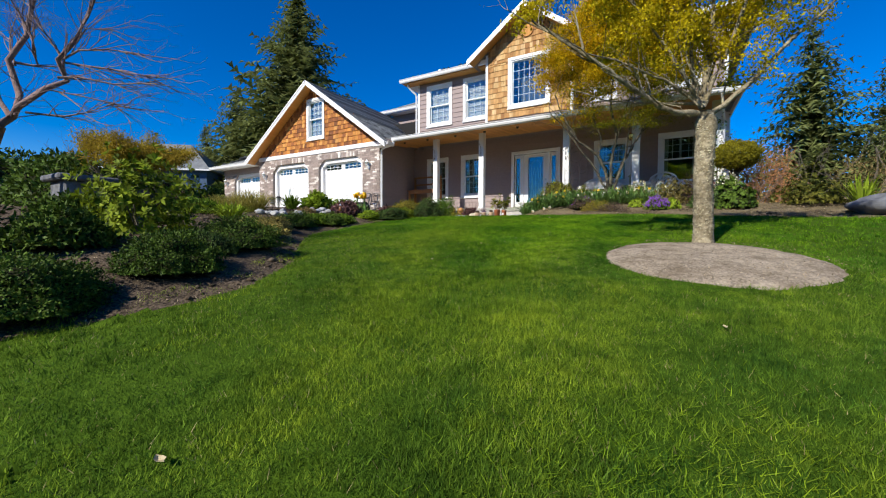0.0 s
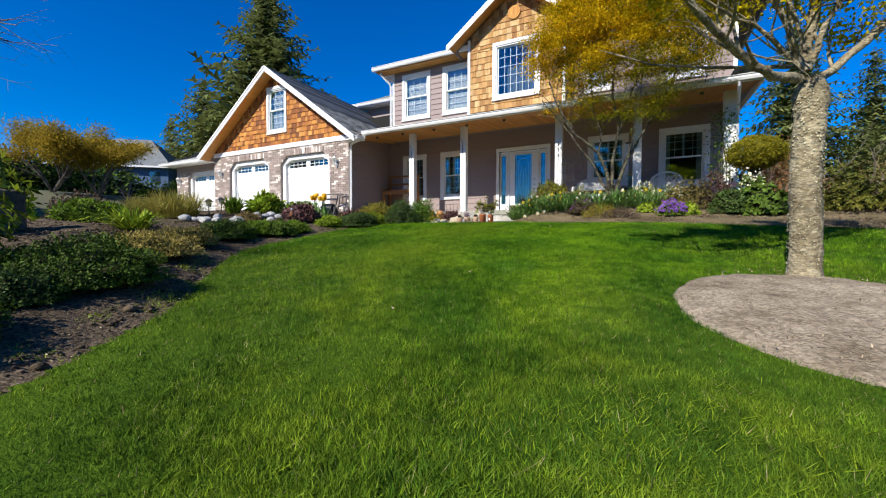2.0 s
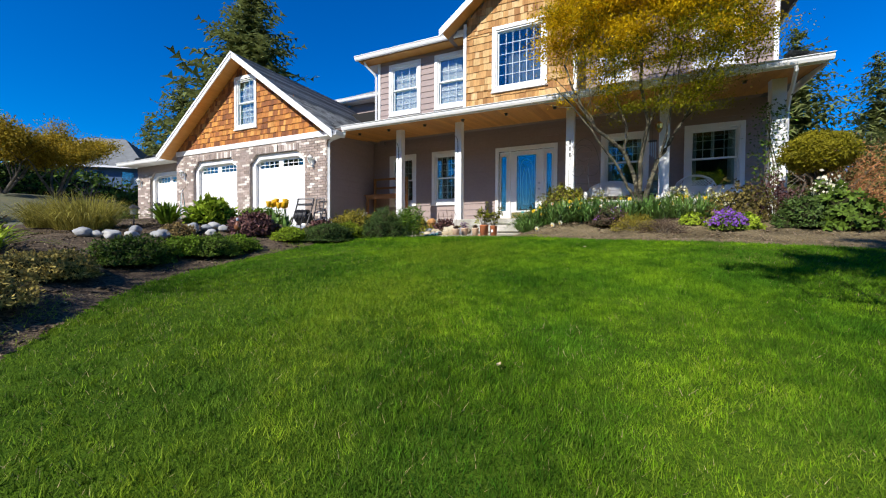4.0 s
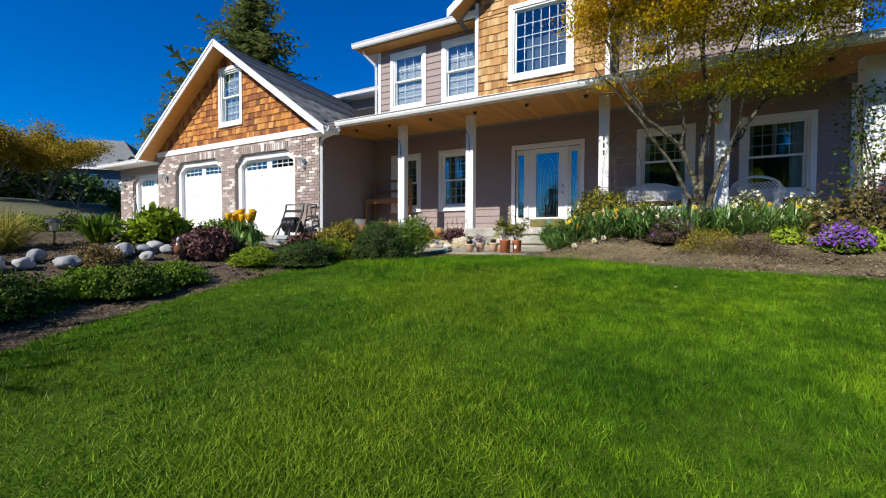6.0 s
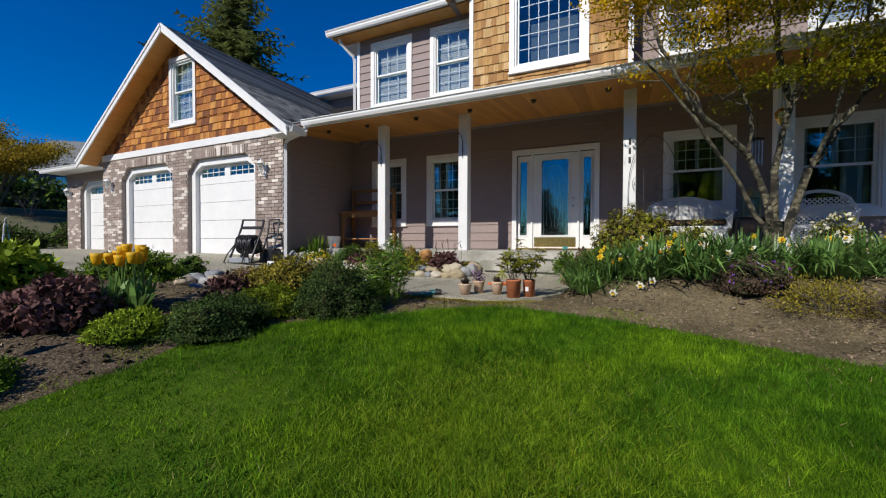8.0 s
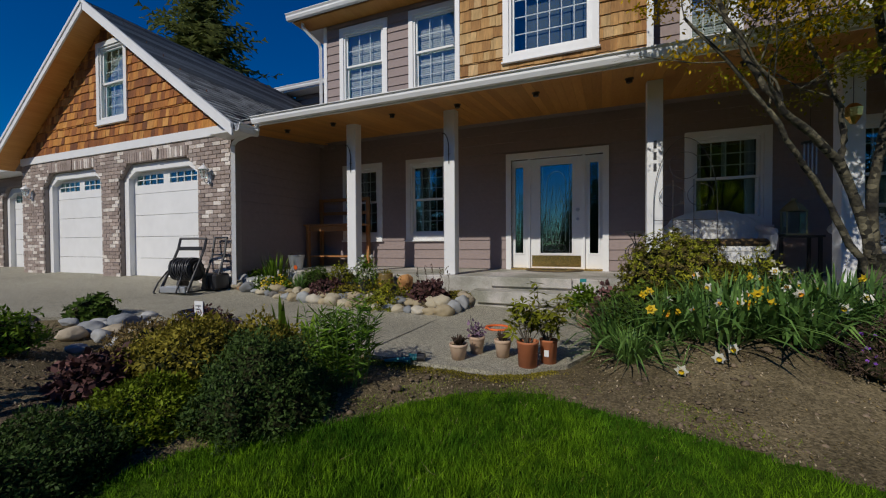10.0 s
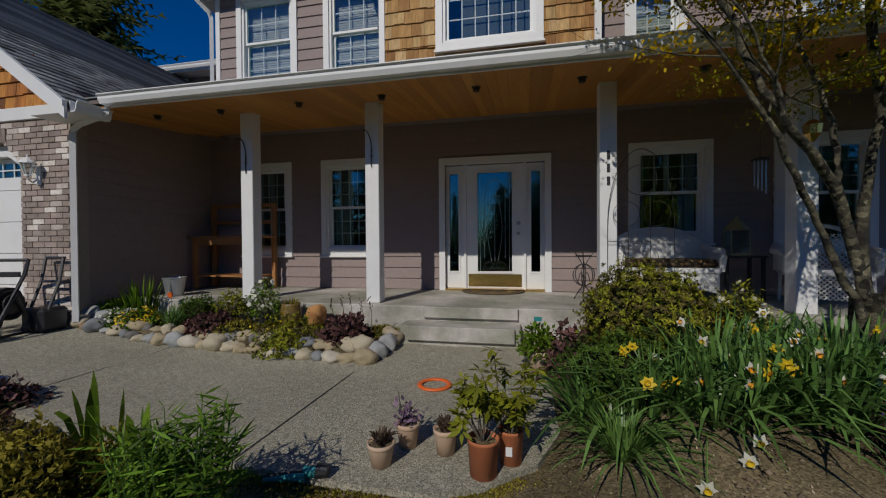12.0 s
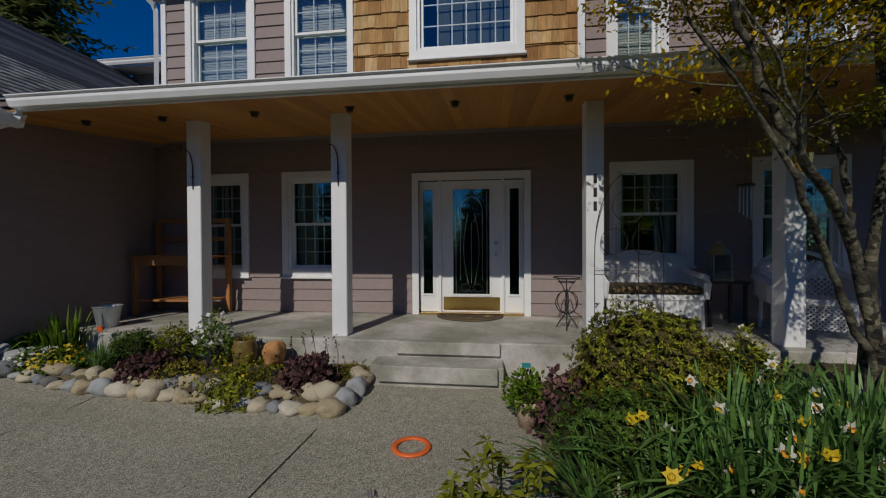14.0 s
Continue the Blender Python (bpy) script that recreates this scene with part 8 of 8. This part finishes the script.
# door mat
n = 24
bm = bmesh.new()
mat_arc = lambda r: [(-4.05 + 0.5 * r * math.cos(math.pi + math.pi * k / n), FY - 0.1 + 0.46 * r * math.sin(math.pi + math.pi * k / n), 0.522) for k in range(n + 1)]
prism(bm, mat_arc(1), (0, 0, 0.014))
mat = tagged(part("door_mat", bm, MAT_RUG), "dark half-round mat with a scrolled border before the entry door", "mat")
for r in (0.94, 0.7):
    bm = bmesh.new()
    tube(bm, [(p[0], p[1] - 0.01, 0.536) for p in mat_arc(r)], [0.008] * (n + 1), 5)
    part("border", bm, TAN, mat, "pale brown border line")
bm = bmesh.new()
for k in range(5):
    cx, cy = -4.05 + 0.27 * math.cos(math.pi + math.pi * (k + 0.5) / 5), FY - 0.11 + 0.24 * math.sin(math.pi + math.pi * (k + 0.5) / 5)
    tube(bm, [(cx + 0.055 * (1 - j / 22) * math.cos(0.6 * j), cy + 0.05 * (1 - j / 22) * math.sin(0.6 * j), 0.536) for j in range(17)], [0.006] * 17, 4)
part("scrolls", bm, TAN, mat, "pale brown scroll pattern")

# bench in the porch corner
t = empty("wooden_bench", "orange stained wooden potting bench in the shaded porch corner", "bench", at=(-8.7, 14.2, 0.52))
for x, y in ((-9.27, 13.98), (-9.27, 14.42), (-8.0, 13.98), (-8.0, 14.42)):
    part("leg", B(x - 0.035, x + 0.035, y - 0.035, y + 0.035, 0.521, 1.42 if y < 14.2 else 2.05, bevel=0.004), WOOD, t)
part("top", B(-9.36, -7.93, 13.92, 14.38, 1.42, 1.455, bevel=0.004), WOOD, t)
part("front_rail", B(-9.23, -8.04, 13.96, 13.985, 1.3, 1.418, bevel=0.004), WOOD, t)
part("shelf", B(-9.23, -8.04, 13.96, 14.4, 0.74, 0.77, bevel=0.004), WOOD, t)
for z in (1.68, 1.98):
    part("back_rail", B(-9.23, -8.04, 14.41, 14.435, z, z + 0.07, bevel=0.004), WOOD, t)

# bucket
bx, by, bz = -8.84, 13.15, 0.521
t = empty("bucket", "galvanised metal bucket on the porch", "bucket", at=(bx, by, bz))
part("body", lathe(bmesh.new(), [(0.11, bz), (0.155, bz + 0.27), (0.165, bz + 0.275), (0.165, bz + 0.285), (0.15, bz + 0.28), (0.108, bz + 0.02)], bx, by, 24), GALV, t, smooth=False)
bm = bmesh.new()
tube(bm, [(bx + 0.16 * math.cos(a), by - 0.02, bz + 0.27 - 0.0 + 0.06 * math.sin(a)) for a in np.linspace(0, math.pi, 12)], [0.005] * 12, 5)
part("handle", bm, IRON, t)

# hose reel
hx, hy = -9.72, 11.55
hz = float(pave_z(hx, hy))
t = empty("hose_reel", "black hose reel cart with coiled hose by the garage", "hose reel", at=(hx, hy, hz))
TURNED = Matrix.Translation((hx, hy, hz)) @ Matrix.Rotation(radians(14), 4, "Z") @ Matrix.Scale(0.92, 4)


def reel_part(name, bm, material, smooth=False):
    bm.transform(TURNED)
    return part(name, bm, material, t, smooth=smooth)


for s in (-0.27, 0.27):
    bm = bmesh.new()
    tube(bm, [(s, -0.3, 0.03), (s, -0.08, 0.42), (s, 0.12, 0.8), (s, 0.17, 0.98)], [0.024, 0.026, 0.024, 0.022], 6)
    tube(bm, [(s, 0.26, 0.03), (s, 0.0, 0.5)], [0.022] * 2, 6)
    tube(bm, [(s, -0.3, 0.03), (s, 0.26, 0.03)], [0.02] * 2, 6)
    reel_part("side_frame", bm, BLACK)
reel_part("handle_bar", tube(bmesh.new(), [(-0.27, 0.17, 0.98), (0.27, 0.17, 0.98)], [0.022] * 2, 8), BLACK)
reel_part("grip_panel", B(-0.25, 0.25, 0.07, 0.1, 0.76, 0.83, bevel=0.008), BLACK)
reel_part("tray", B(-0.25, 0.25, -0.33, -0.14, 0.02, 0.13, bevel=0.012), GALV)
bm = bmesh.new()
coil = []
for lay, r in enumerate((0.13, 0.165, 0.2)):
    for k in range(145):
        f = k / 144 if lay % 2 == 0 else 1 - k / 144
        a = 2 * math.pi * k / 16
        coil.append((-0.2 + 0.4 * f + 0.01 * math.sin(k * 1.7), r * math.cos(a), 0.42 + r * math.sin(a)))
tube(bm, coil, [0.018] * len(coil), 6)
tube(bm, [(0.1, -0.2, 0.42), (0.12, -0.27, 0.25), (0.13, -0.36, 0.1), (0.14, -0.4, 0.02)], [0.015] * 4, 6)
tube(bm, [(-0.2, -0.2, 0.4), (-0.3, -0.3, 0.2), (-0.34, -0.36, 0.03), (-0.25, -0.42, 0.02)], [0.015] * 4, 6)
reel_part("hose", bm, BLACK, True)
for s in (-0.245, 0.245):
    reel_part("drum_flange", tube(bmesh.new(), [(s - 0.008, 0, 0.42), (s + 0.008, 0, 0.42)], [0.13, 0.13], 24), BLACK)
for s in (-0.3, 0.3):
    reel_part("wheel", tube(bmesh.new(), [(s - 0.02, 0.24, 0.13), (s + 0.02, 0.24, 0.13)], [0.13, 0.13], 20), BLACK)
# a second, folded cart frame behind it
t = empty("cart_frame", "black folded cart frame leaning by the brick pier", "cart", at=(-9.5, 11.98, hz))
for x in (-9.66, -9.36):
    part("side_bar", tube(bmesh.new(), [(x - 0.02, 11.78, hz + 0.02), (x, 11.98, hz + 0.62), (x - 0.03, 12.05, hz + 0.92)], [0.02] * 3, 6), BLACK, t)
for z, y in ((0.92, 12.05), (0.62, 11.98)):
    part("cross_bar", tube(bmesh.new(), [(-9.67, y, hz + z), (-9.37, y, hz + z)], [0.018] * 2, 6), BLACK, t)
part("base_box", B(-9.68, -9.34, 11.76, 12.08, hz + 0.01, hz + 0.3, bevel=0.04), BLACK, t)


def weave(bm, p0, u, v, nu, nv, r=0.008, step=0.05):
    """A slanting lattice of cane on a panel."""
    p0, u, v = Vector(p0), Vector(u), Vector(v)
    for s in (-1, 1):
        k = -nv
        while k < nu:
            a, b = k, k + nv
            q0, q1 = (max(a, 0), 0 if a >= 0 else -a), (min(b, nu), nv if b <= nu else nv - (b - nu))
            if s < 0:
                q0, q1 = (nu - q0[0], q0[1]), (nu - q1[0], q1[1])
            if abs(q1[0] - q0[0]) > 0.01:
                tube(bm, [p0 + u * q0[0] + v * q0[1], p0 + u * q1[0] + v * q1[1]], [r, r], 4, cap=False)
            k += step
    return bm


def wicker_seat(name, label, x, y, w, yaw, category):
    """A wicker seat with a rounded high back and rolled arms, facing -y before its turn."""
    z = 0.522
    t = empty(name, label, category, at=(x, y, z))
    bm = bmesh.new()
    box(bm, -w / 2, w / 2, -0.3, 0.28, 0.36, 0.44, bevel=0.02)
    m = Matrix.Translation((x, y, z)) @ Matrix.Rotation(radians(yaw), 4, "Z")
    bm.transform(m)
    part("seat", bm, WICKER, t)
    bm = bmesh.new()
    n = 18
    pts = [(-w / 2 + w * k / n, 0.3 + 0.1 * 0, 0.75 + 0.22 * math.sin(math.pi * k / n) ** 0.6) for k in range(n + 1)]
    if w > 0.8:
        prism(bm, [(-w / 2, 0.27, 0.4), (w / 2, 0.27, 0.4)] + [(q[0], 0.27, q[2]) for q in pts[::-1]], (0, 0.025, 0))
    else:
        cane = weave(bmesh.new(), (-w / 2 + 0.02, 0.285, 0.42), (1, 0, 0), (0, 0, 1), w - 0.04, 0.44, 0.009, 0.06)
        cane.transform(m)
        tagged(part("back_weave", cane, WICKER, t), kind="stuff")
    tube(bm, [(-w / 2, 0.28, 0.4)] + pts + [(w / 2, 0.28, 0.4)], [0.028] * (n + 3), 6)
    bm.transform(m)
    part("backrest", bm, WICKER, t)
    for s in (-1, 1):
        bm = bmesh.new()
        tube(bm, [(s * w / 2, 0.3, 0.72), (s * (w / 2 + 0.04), 0.1, 0.66), (s * (w / 2 + 0.03), -0.2, 0.64), (s * (w / 2), -0.32, 0.58), (s * (w / 2), -0.3, 0.4)], [0.045, 0.055, 0.055, 0.045, 0.03], 8)
        bm.transform(m)
        arm = part("arm", bm, WICKER, t)
        bm = weave(bmesh.new(), (s * w / 2, -0.28, 0.42), (0, 1, 0), (0, 0, 1), 0.55, 0.22)
        bm.transform(m)
        tagged(part("arm_weave", bm, WICKER, arm), kind="stuff")
    for sx in (-1, 1):
        for sy in (-0.27, 0.25):
            bm = bmesh.new()
            tube(bm, [(sx * (w / 2 - 0.04), sy, 0.37), (sx * (w / 2 - 0.03), sy * 1.05, 0.0)], [0.022, 0.018], 7)
            bm.transform(m)
            part("leg", bm, WICKER, t)
    bm = bmesh.new()
    if w > 0.8:
        prism(bm, [(-w / 2 + 0.06, -0.29, 0.36), (w / 2 - 0.06, -0.29, 0.36)] + [(w / 2 - 0.06 - (w - 0.12) * q / 10, -0.29, 0.12 + 0.1 * math.sin(math.pi * q / 10)) for q in range(11)], (0, 0.02, 0))
    else:
        weave(bm, (-w / 2 + 0.05, -0.29, 0.1), (1, 0, 0), (0, 0, 1), w - 0.1, 0.26)
    bm.transform(m)
    tagged(part("apron", bm, WICKER, t), kind="" if w > 0.8 else "stuff")


wicker_seat("wicker_loveseat", "white wicker loveseat on the porch", -1.71, 13.95, 1.18, 0, "loveseat")
wicker_seat("wicker_chair", "white wicker armchair on the porch", -0.05, 13.65, 0.78, -20, "armchair")

# patterned cushion on the loveseat
bm = B(-2.27, -1.15, 13.64, 14.2, 0.968, 1.07, bevel=0.035)
tagged(part("seat_cushion", bm, CUSHION, smooth=True), "brown cushion with a pale leaf pattern on the wicker loveseat", "cushion")

# wire trellis by the post
t = empty("garden_trellis", "black wire trellis with scrolled rings before the loveseat", "trellis", at=(-2.2, 12.9, 0.522))
for x in (-2.62, -2.4, -2.17, -1.92):
    bm = tube(bmesh.new(), [(x, 12.9, 0.522), (x, 12.9, 1.5 if x in (-2.62, -1.92) else 1.82)], [0.0045] * 2, 5)
    part("upright", bm, IRON, t)
for z in (0.78, 1.31):
    part("crossbar", tube(bmesh.new(), [(-2.62, 12.9, z), (-1.92, 12.9, z)], [0.0035] * 2, 5), IRON, t)
part("arch", tube(bmesh.new(), [(-2.27 - 0.35 * math.cos(math.pi * k / 18), 12.9, 1.5 + 0.85 * math.sin(math.pi * k / 18)) for k in range(19)], [0.0045] * 19, 5), IRON, t)
for cx, cz, r in ((-2.27, 2.0, 0.17), (-2.42, 1.62, 0.14), (-2.1, 1.62, 0.14), (-2.27, 1.1, 0.19)):
    part("scroll_ring", tube(bmesh.new(), [(cx + r * math.cos(2 * math.pi * k / 18), 12.9, cz + r * math.sin(2 * math.pi * k / 18)) for k in range(19)], [0.0035] * 19, 5, cap=False), IRON, t)

# iron plant stand: flared top, wire globe, splayed feet
sx_, sy_ = -2.78, 13.62
t = empty("plant_stand", "scrolled black iron plant stand beside the door", "plant stand", at=(sx_, sy_, 0.522))
for a in (0.3, 2.4, 4.5):
    bm = bmesh.new()
    tube(bm, [(sx_ + r * math.cos(a), sy_ + r * math.sin(a), z) for r, z in ((0.15, 0.528), (0.11, 0.6), (0.03, 0.7), (0.008, 0.78))], [0.008] * 4, 5)
    part("foot", bm, IRON, t)
    bm = bmesh.new()
    tube(bm, [(sx_ + r * math.cos(a), sy_ + r * math.sin(a), z) for r, z in ((0.012, 0.98), (0.05, 1.05), (0.1, 1.12), (0.15, 1.175))], [0.007] * 4, 5)
    part("bracket", bm, IRON, t)
part("stem", tube(bmesh.new(), [(sx_, sy_, 0.66), (sx_, sy_, 1.04)], [0.011] * 2, 6), IRON, t)
for a in (0.2, 1.25, 2.3):
    ring = [(sx_ + 0.145 * math.cos(2 * math.pi * k / 20) * math.cos(a), sy_ + 0.145 * math.cos(2 * math.pi * k / 20) * math.sin(a), 0.865 + 0.145 * math.sin(2 * math.pi * k / 20)) for k in range(21)]
    part("globe_ring", tube(bmesh.new(), ring, [0.007] * 21, 5, cap=False), IRON, t)
for s_ in (-1, 1):
    curl = [(sx_ + s_ * (0.01 + 0.09 * (k / 12)) , sy_ - 0.02, 0.82 + 0.08 * math.sin(0.42 * k)) for k in range(13)]
    part("scroll", tube(bmesh.new(), curl, [0.006] * 13, 5), IRON, t)
for z, r in ((1.178, 0.16), (1.12, 0.1)):
    part("top_ring", tube(bmesh.new(), [(sx_ + r * math.cos(2 * math.pi * k / 20), sy_ + r * math.sin(2 * math.pi * k / 20), z) for k in range(21)], [0.007] * 21, 5, cap=False), IRON, t)

# side table with lantern
t = empty("side_table", "dark wooden side table on the porch", "table", at=(-0.72, 14.1, 0.522))
part("tabletop", B(-0.98, -0.48, 13.9, 14.3, 1.08, 1.11, bevel=0.004), IRON, t)
for x in (-0.94, -0.52):
    for y in (13.94, 14.26):
        part("leg", B(x - 0.018, x + 0.018, y - 0.018, y + 0.018, 0.522, 1.08), IRON, t)
t = empty("lantern", "brass and glass lantern on the side table", "lantern", at=(-0.75, 14.1, 1.112))
bm = bmesh.new()
for x in (-0.86, -0.64):
    for y in (14.0, 14.2):
        tube(bm, [(x, y, 1.112), (x, y, 1.45)], [0.009] * 2, 5)
box(bm, -0.88, -0.62, 13.98, 14.22, 1.112, 1.135)
part("frame", bm, VERDIGRIS, t)
part("roof", lathe(bmesh.new(), [(0.17, 1.45), (0.09, 1.55), (0.03, 1.6), (0.03, 1.63)], -0.75, 14.1, 4), VERDIGRIS, t)
p = part("pane", B(-0.85, -0.65, 14.01, 14.19, 1.14, 1.445), GLASS, t)
p.visible_shadow = False

# hanging lantern and wind chimes
t = empty("hanging_lantern", "small green and bronze lantern hanging from the porch beam", "lantern", at=(-0.75, 12.7, 2.35))
bm = bmesh.new()
tube(bm, [(-0.75, 12.7, ceil_z(12.7)), (-0.75, 12.7, 2.5)], [0.004] * 2, 4)
part("chain", bm, IRON, t)
part("body", lathe(bmesh.new(), [(0.02, 2.28), (0.07, 2.36), (0.08, 2.45), (0.03, 2.5)], -0.75, 12.7, 8), BRASS, t)
t = empty("wind_chime", "metal wind chime hanging on the porch", "wind chime", at=(-0.85, 13.4, 2.2))
for k in range(4):
    bm = bmesh.new()
    tube(bm, [(-0.9 + 0.04 * k, 13.4, 2.25), (-0.9 + 0.04 * k, 13.4, 1.95 - 0.03 * k)], [0.008] * 2, 6)
    part("chime_tube", bm, GALV, t)
bm = bmesh.new()
tube(bm, [(-0.84, 13.4, ceil_z(13.4)), (-0.84, 13.4, 2.28)], [0.003] * 2, 4)
lathe(bm, [(0.09, 2.25), (0.09, 2.27)], -0.84, 13.4, 14)
part("top_plate", bm, IRON, t)

# garden signs and lights
t = empty("fallen_path_light", "black path light lying on the soil beside the walk", "garden light", at=(-4.72, 10.0, gz(-4.72, 10.0)))
zf = max(gz(-4.72, 10.0), float(pave_z(-4.72, 10.0))) + 0.03
part("stake", tube(bmesh.new(), [(-4.92, 9.94, zf - 0.02), (-4.7, 9.99, zf - 0.005)], [0.008, 0.01], 6), BARK, t)
part("lamp_body", tube(bmesh.new(), [(-4.7, 9.99, zf), (-4.63, 10.0, zf)], [0.026, 0.03], 10), TEAL, t, "dark green lamp body")
part("cap", tube(bmesh.new(), [(-4.63, 10.0, zf + 0.005), (-4.615, 10.003, zf + 0.005), (-4.57, 10.01, zf + 0.005)], [0.04, 0.038, 0.03], 12), BLACK, t)
# dark glazed pot by the card
zp = gz(-7.7, 10.3)
t = empty("glazed_pot", "small dark blue glazed pot at the edge of the bed", "pot", at=(-7.7, 10.3, zp))
part("pot_body", lathe(bmesh.new(), [(0.11, zp), (0.16, zp + 0.08), (0.19, zp + 0.17), (0.2, zp + 0.2), (0.18, zp + 0.2), (0.15, zp + 0.1)], -7.7, 10.3, 20), NAVY, t, smooth=True)
part("potting_soil", lathe(bmesh.new(), [(0.175, zp + 0.16), (0.1, zp + 0.17), (0.001, zp + 0.172)], -7.7, 10.3, 14), SOIL, t)
t = empty("plant_sign", "white printed card on a stake in the bed", "sign", at=(-7.52, 10.2, gz(-7.52, 10.2)))
zz = gz(-7.52, 10.2)
part("stake", B(-7.525, -7.515, 10.2, 10.21, zz - 0.05, zz + 0.25), GALV, t)
part("card", B(-7.59, -7.45, 10.19, 10.198, zz + 0.12, zz + 0.34), WHITE, t)
bm = bmesh.new()
for k in range(4):
    box(bm, -7.57, -7.49 + 0.015 * (k % 2), 10.187, 10.19, zz + 0.16 + 0.04 * k, zz + 0.175 + 0.04 * k)
part("print_bars", bm, GALV, t)
shrub("coral_bells", "dark plum leafy clump by the drive", -7.55, 10.3, 0.28, 0.25, 700, 0.06, PLUM, 210)


def path_light(x, y):
    z = gz(x, y)
    t = empty("path_light", "black lantern-shaped path light on a stake", "garden light", "path lights along the drive", (x, y, z))
    part("stake", (lambda bm: tube(bm, [(x, y, z - 0.05), (x, y, z + 0.16)], [0.012] * 2, 6))(bmesh.new()), BLACK, t)
    part("lamp_glass", lathe(bmesh.new(), [(0.045, z + 0.16), (0.055, z + 0.25)], x, y, 8), GALV, t)
    part("cap", lathe(bmesh.new(), [(0.09, z + 0.25), (0.05, z + 0.29), (0.01, z + 0.315)], x, y, 8), BLACK, t)


for x, y in ((-8.25, 6.61), (-8.93, 7.32), (-9.3, 9.0), (-7.9, 8.9)):
    path_light(x, y)
t = empty("tripod_sprinkler", "folded teal and white tripod sprinkler in the side bed", "sprinkler", at=(-9.2, 7.9, gz(-9.2, 7.9)))
zz = gz(-9.2, 7.9)
for dx, dy, m in ((-0.07, 0.0, TEAL), (0.05, -0.05, WHITE), (0.05, 0.06, TEAL)):
    part("leg", tube(bmesh.new(), [(-9.2 + dx, 7.9 + dy, zz - 0.02), (-9.2 + dx * 0.2, 7.9 + dy * 0.2, zz + 0.5)], [0.008, 0.006], 6), m, t)
part("head", tube(bmesh.new(), [(-9.2, 7.9, zz + 0.49), (-9.19, 7.9, zz + 0.54), (-9.15, 7.9, zz + 0.57)], [0.012, 0.012, 0.008], 8), WHITE, t)
t = empty("hose_nozzle", "teal plastic hose fitting lying by the walk", "hose fitting", at=(-4.75, 9.95, 0.08))
zz = gz(-4.75, 9.95) + 0.03
part("nozzle", (lambda bm: tube(bm, [(-4.9, 9.93, zz), (-4.75, 9.95, zz + 0.02), (-4.68, 9.96, zz + 0.02)], [0.01, 0.02, 0.024], 8))(bmesh.new()), TEAL, t)

# stone garden plinth behind the shrubs
zz = gz(-6.95, 2.6)
t = empty("stone_plinth", "grey stone plinth with flat cap and timber beam", "plinth", at=(-6.95, 2.6, zz))
part("shaft", B(-7.22, -6.7, 2.35, 2.85, zz - 0.1, 0.3, bevel=0.02), BOULDER, t)
part("cap_stone", B(-7.3, -6.62, 2.27, 2.93, 0.3, 0.38, bevel=0.02), BOULDER, t)
part("timber_beam", B(-7.1, -6.85, 2.86, 3.6, zz - 0.05, 0.3, bevel=0.02), BARK, t)


def neighbour(x, y, w, d, wall_h, roof_h, yaw, z, wall_m):
    """A plain hipped house far off."""
    t = empty("neighbour_house", "neighbouring house with a dark hipped roof", "house", "neighbouring houses", (x, y, z))
    m = Matrix.Translation((x, y, z)) @ Matrix.Rotation(radians(yaw), 4, "Z")
    bm = B(-w / 2, w / 2, -d / 2, d / 2, -3, wall_h)
    bm.transform(m)
    part("wall", bm, wall_m, t)
    bm = bmesh.new()
    o = 0.6
    e = [bm.verts.new(p) for p in ((-w / 2 - o, -d / 2 - o, wall_h), (w / 2 + o, -d / 2 - o, wall_h), (w / 2 + o, d / 2 + o, wall_h), (-w / 2 - o, d / 2 + o, wall_h))]
    r = [bm.verts.new((-w / 2 + d * 0.4, 0, wall_h + roof_h)), bm.verts.new((w / 2 - d * 0.4, 0, wall_h + roof_h))]
    for f in ((e[0], e[1], r[1], r[0]), (e[2], e[3], r[0], r[1]), (e[1], e[2], r[1]), (e[3], e[0], r[0]), (e[3], e[2], e[1], e[0])):
        bm.faces.new(f)
    bm.transform(m)
    part("roof", bm, ROOFING, t)
    bm = B(-w / 2 - o - 0.02, w / 2 + o + 0.02, -d / 2 - o - 0.05, -d / 2 - o, wall_h - 0.15, wall_h + 0.02)
    bm.transform(m)
    part("gutter", bm, WHITE, t)
    for k in range(4):
        bm = B(-w / 2 + w * (k + 0.3) / 4, -w / 2 + w * (k + 0.7) / 4, -d / 2 - 0.04, -d / 2 - 0.01, wall_h - 1.7, wall_h - 0.5)
        bm.transform(m)
        part("window", bm, GLASS, t)


neighbour(-52.0, 25.5, 10, 8, 2.2, 3.6, 40, 4.7, BLUE_TARP)


# glass bird feeder on a stake in the side bed
fx, fy = -6.22, 6.88
gz0 = gz(fx, fy)
t = empty("bird_feeder", "small amber glass bird feeder on a thin stake", "bird feeder", at=(fx, fy, gz0))
bm = bmesh.new()
tube(bm, [(fx, fy, gz0 - 0.05), (fx, fy, 0.115)], [0.006, 0.006], 6)
part("stake", bm, BARK, t)
bm = bmesh.new()
lathe(bm, [(0.01, 0.11), (0.03, 0.113), (0.042, 0.135), (0.044, 0.16), (0.036, 0.195), (0.022, 0.222), (0.016, 0.235)], fx, fy, 20)
part("bulb", bm, FEEDER_GLASS, t, smooth=True)
bm = bmesh.new()
lathe(bm, [(0.018, 0.234), (0.018, 0.262), (0.013, 0.275), (0.005, 0.282)], fx, fy, 16)
part("cap", bm, FEEDER_CAP, t, "pale blue-grey cap", smooth=True)
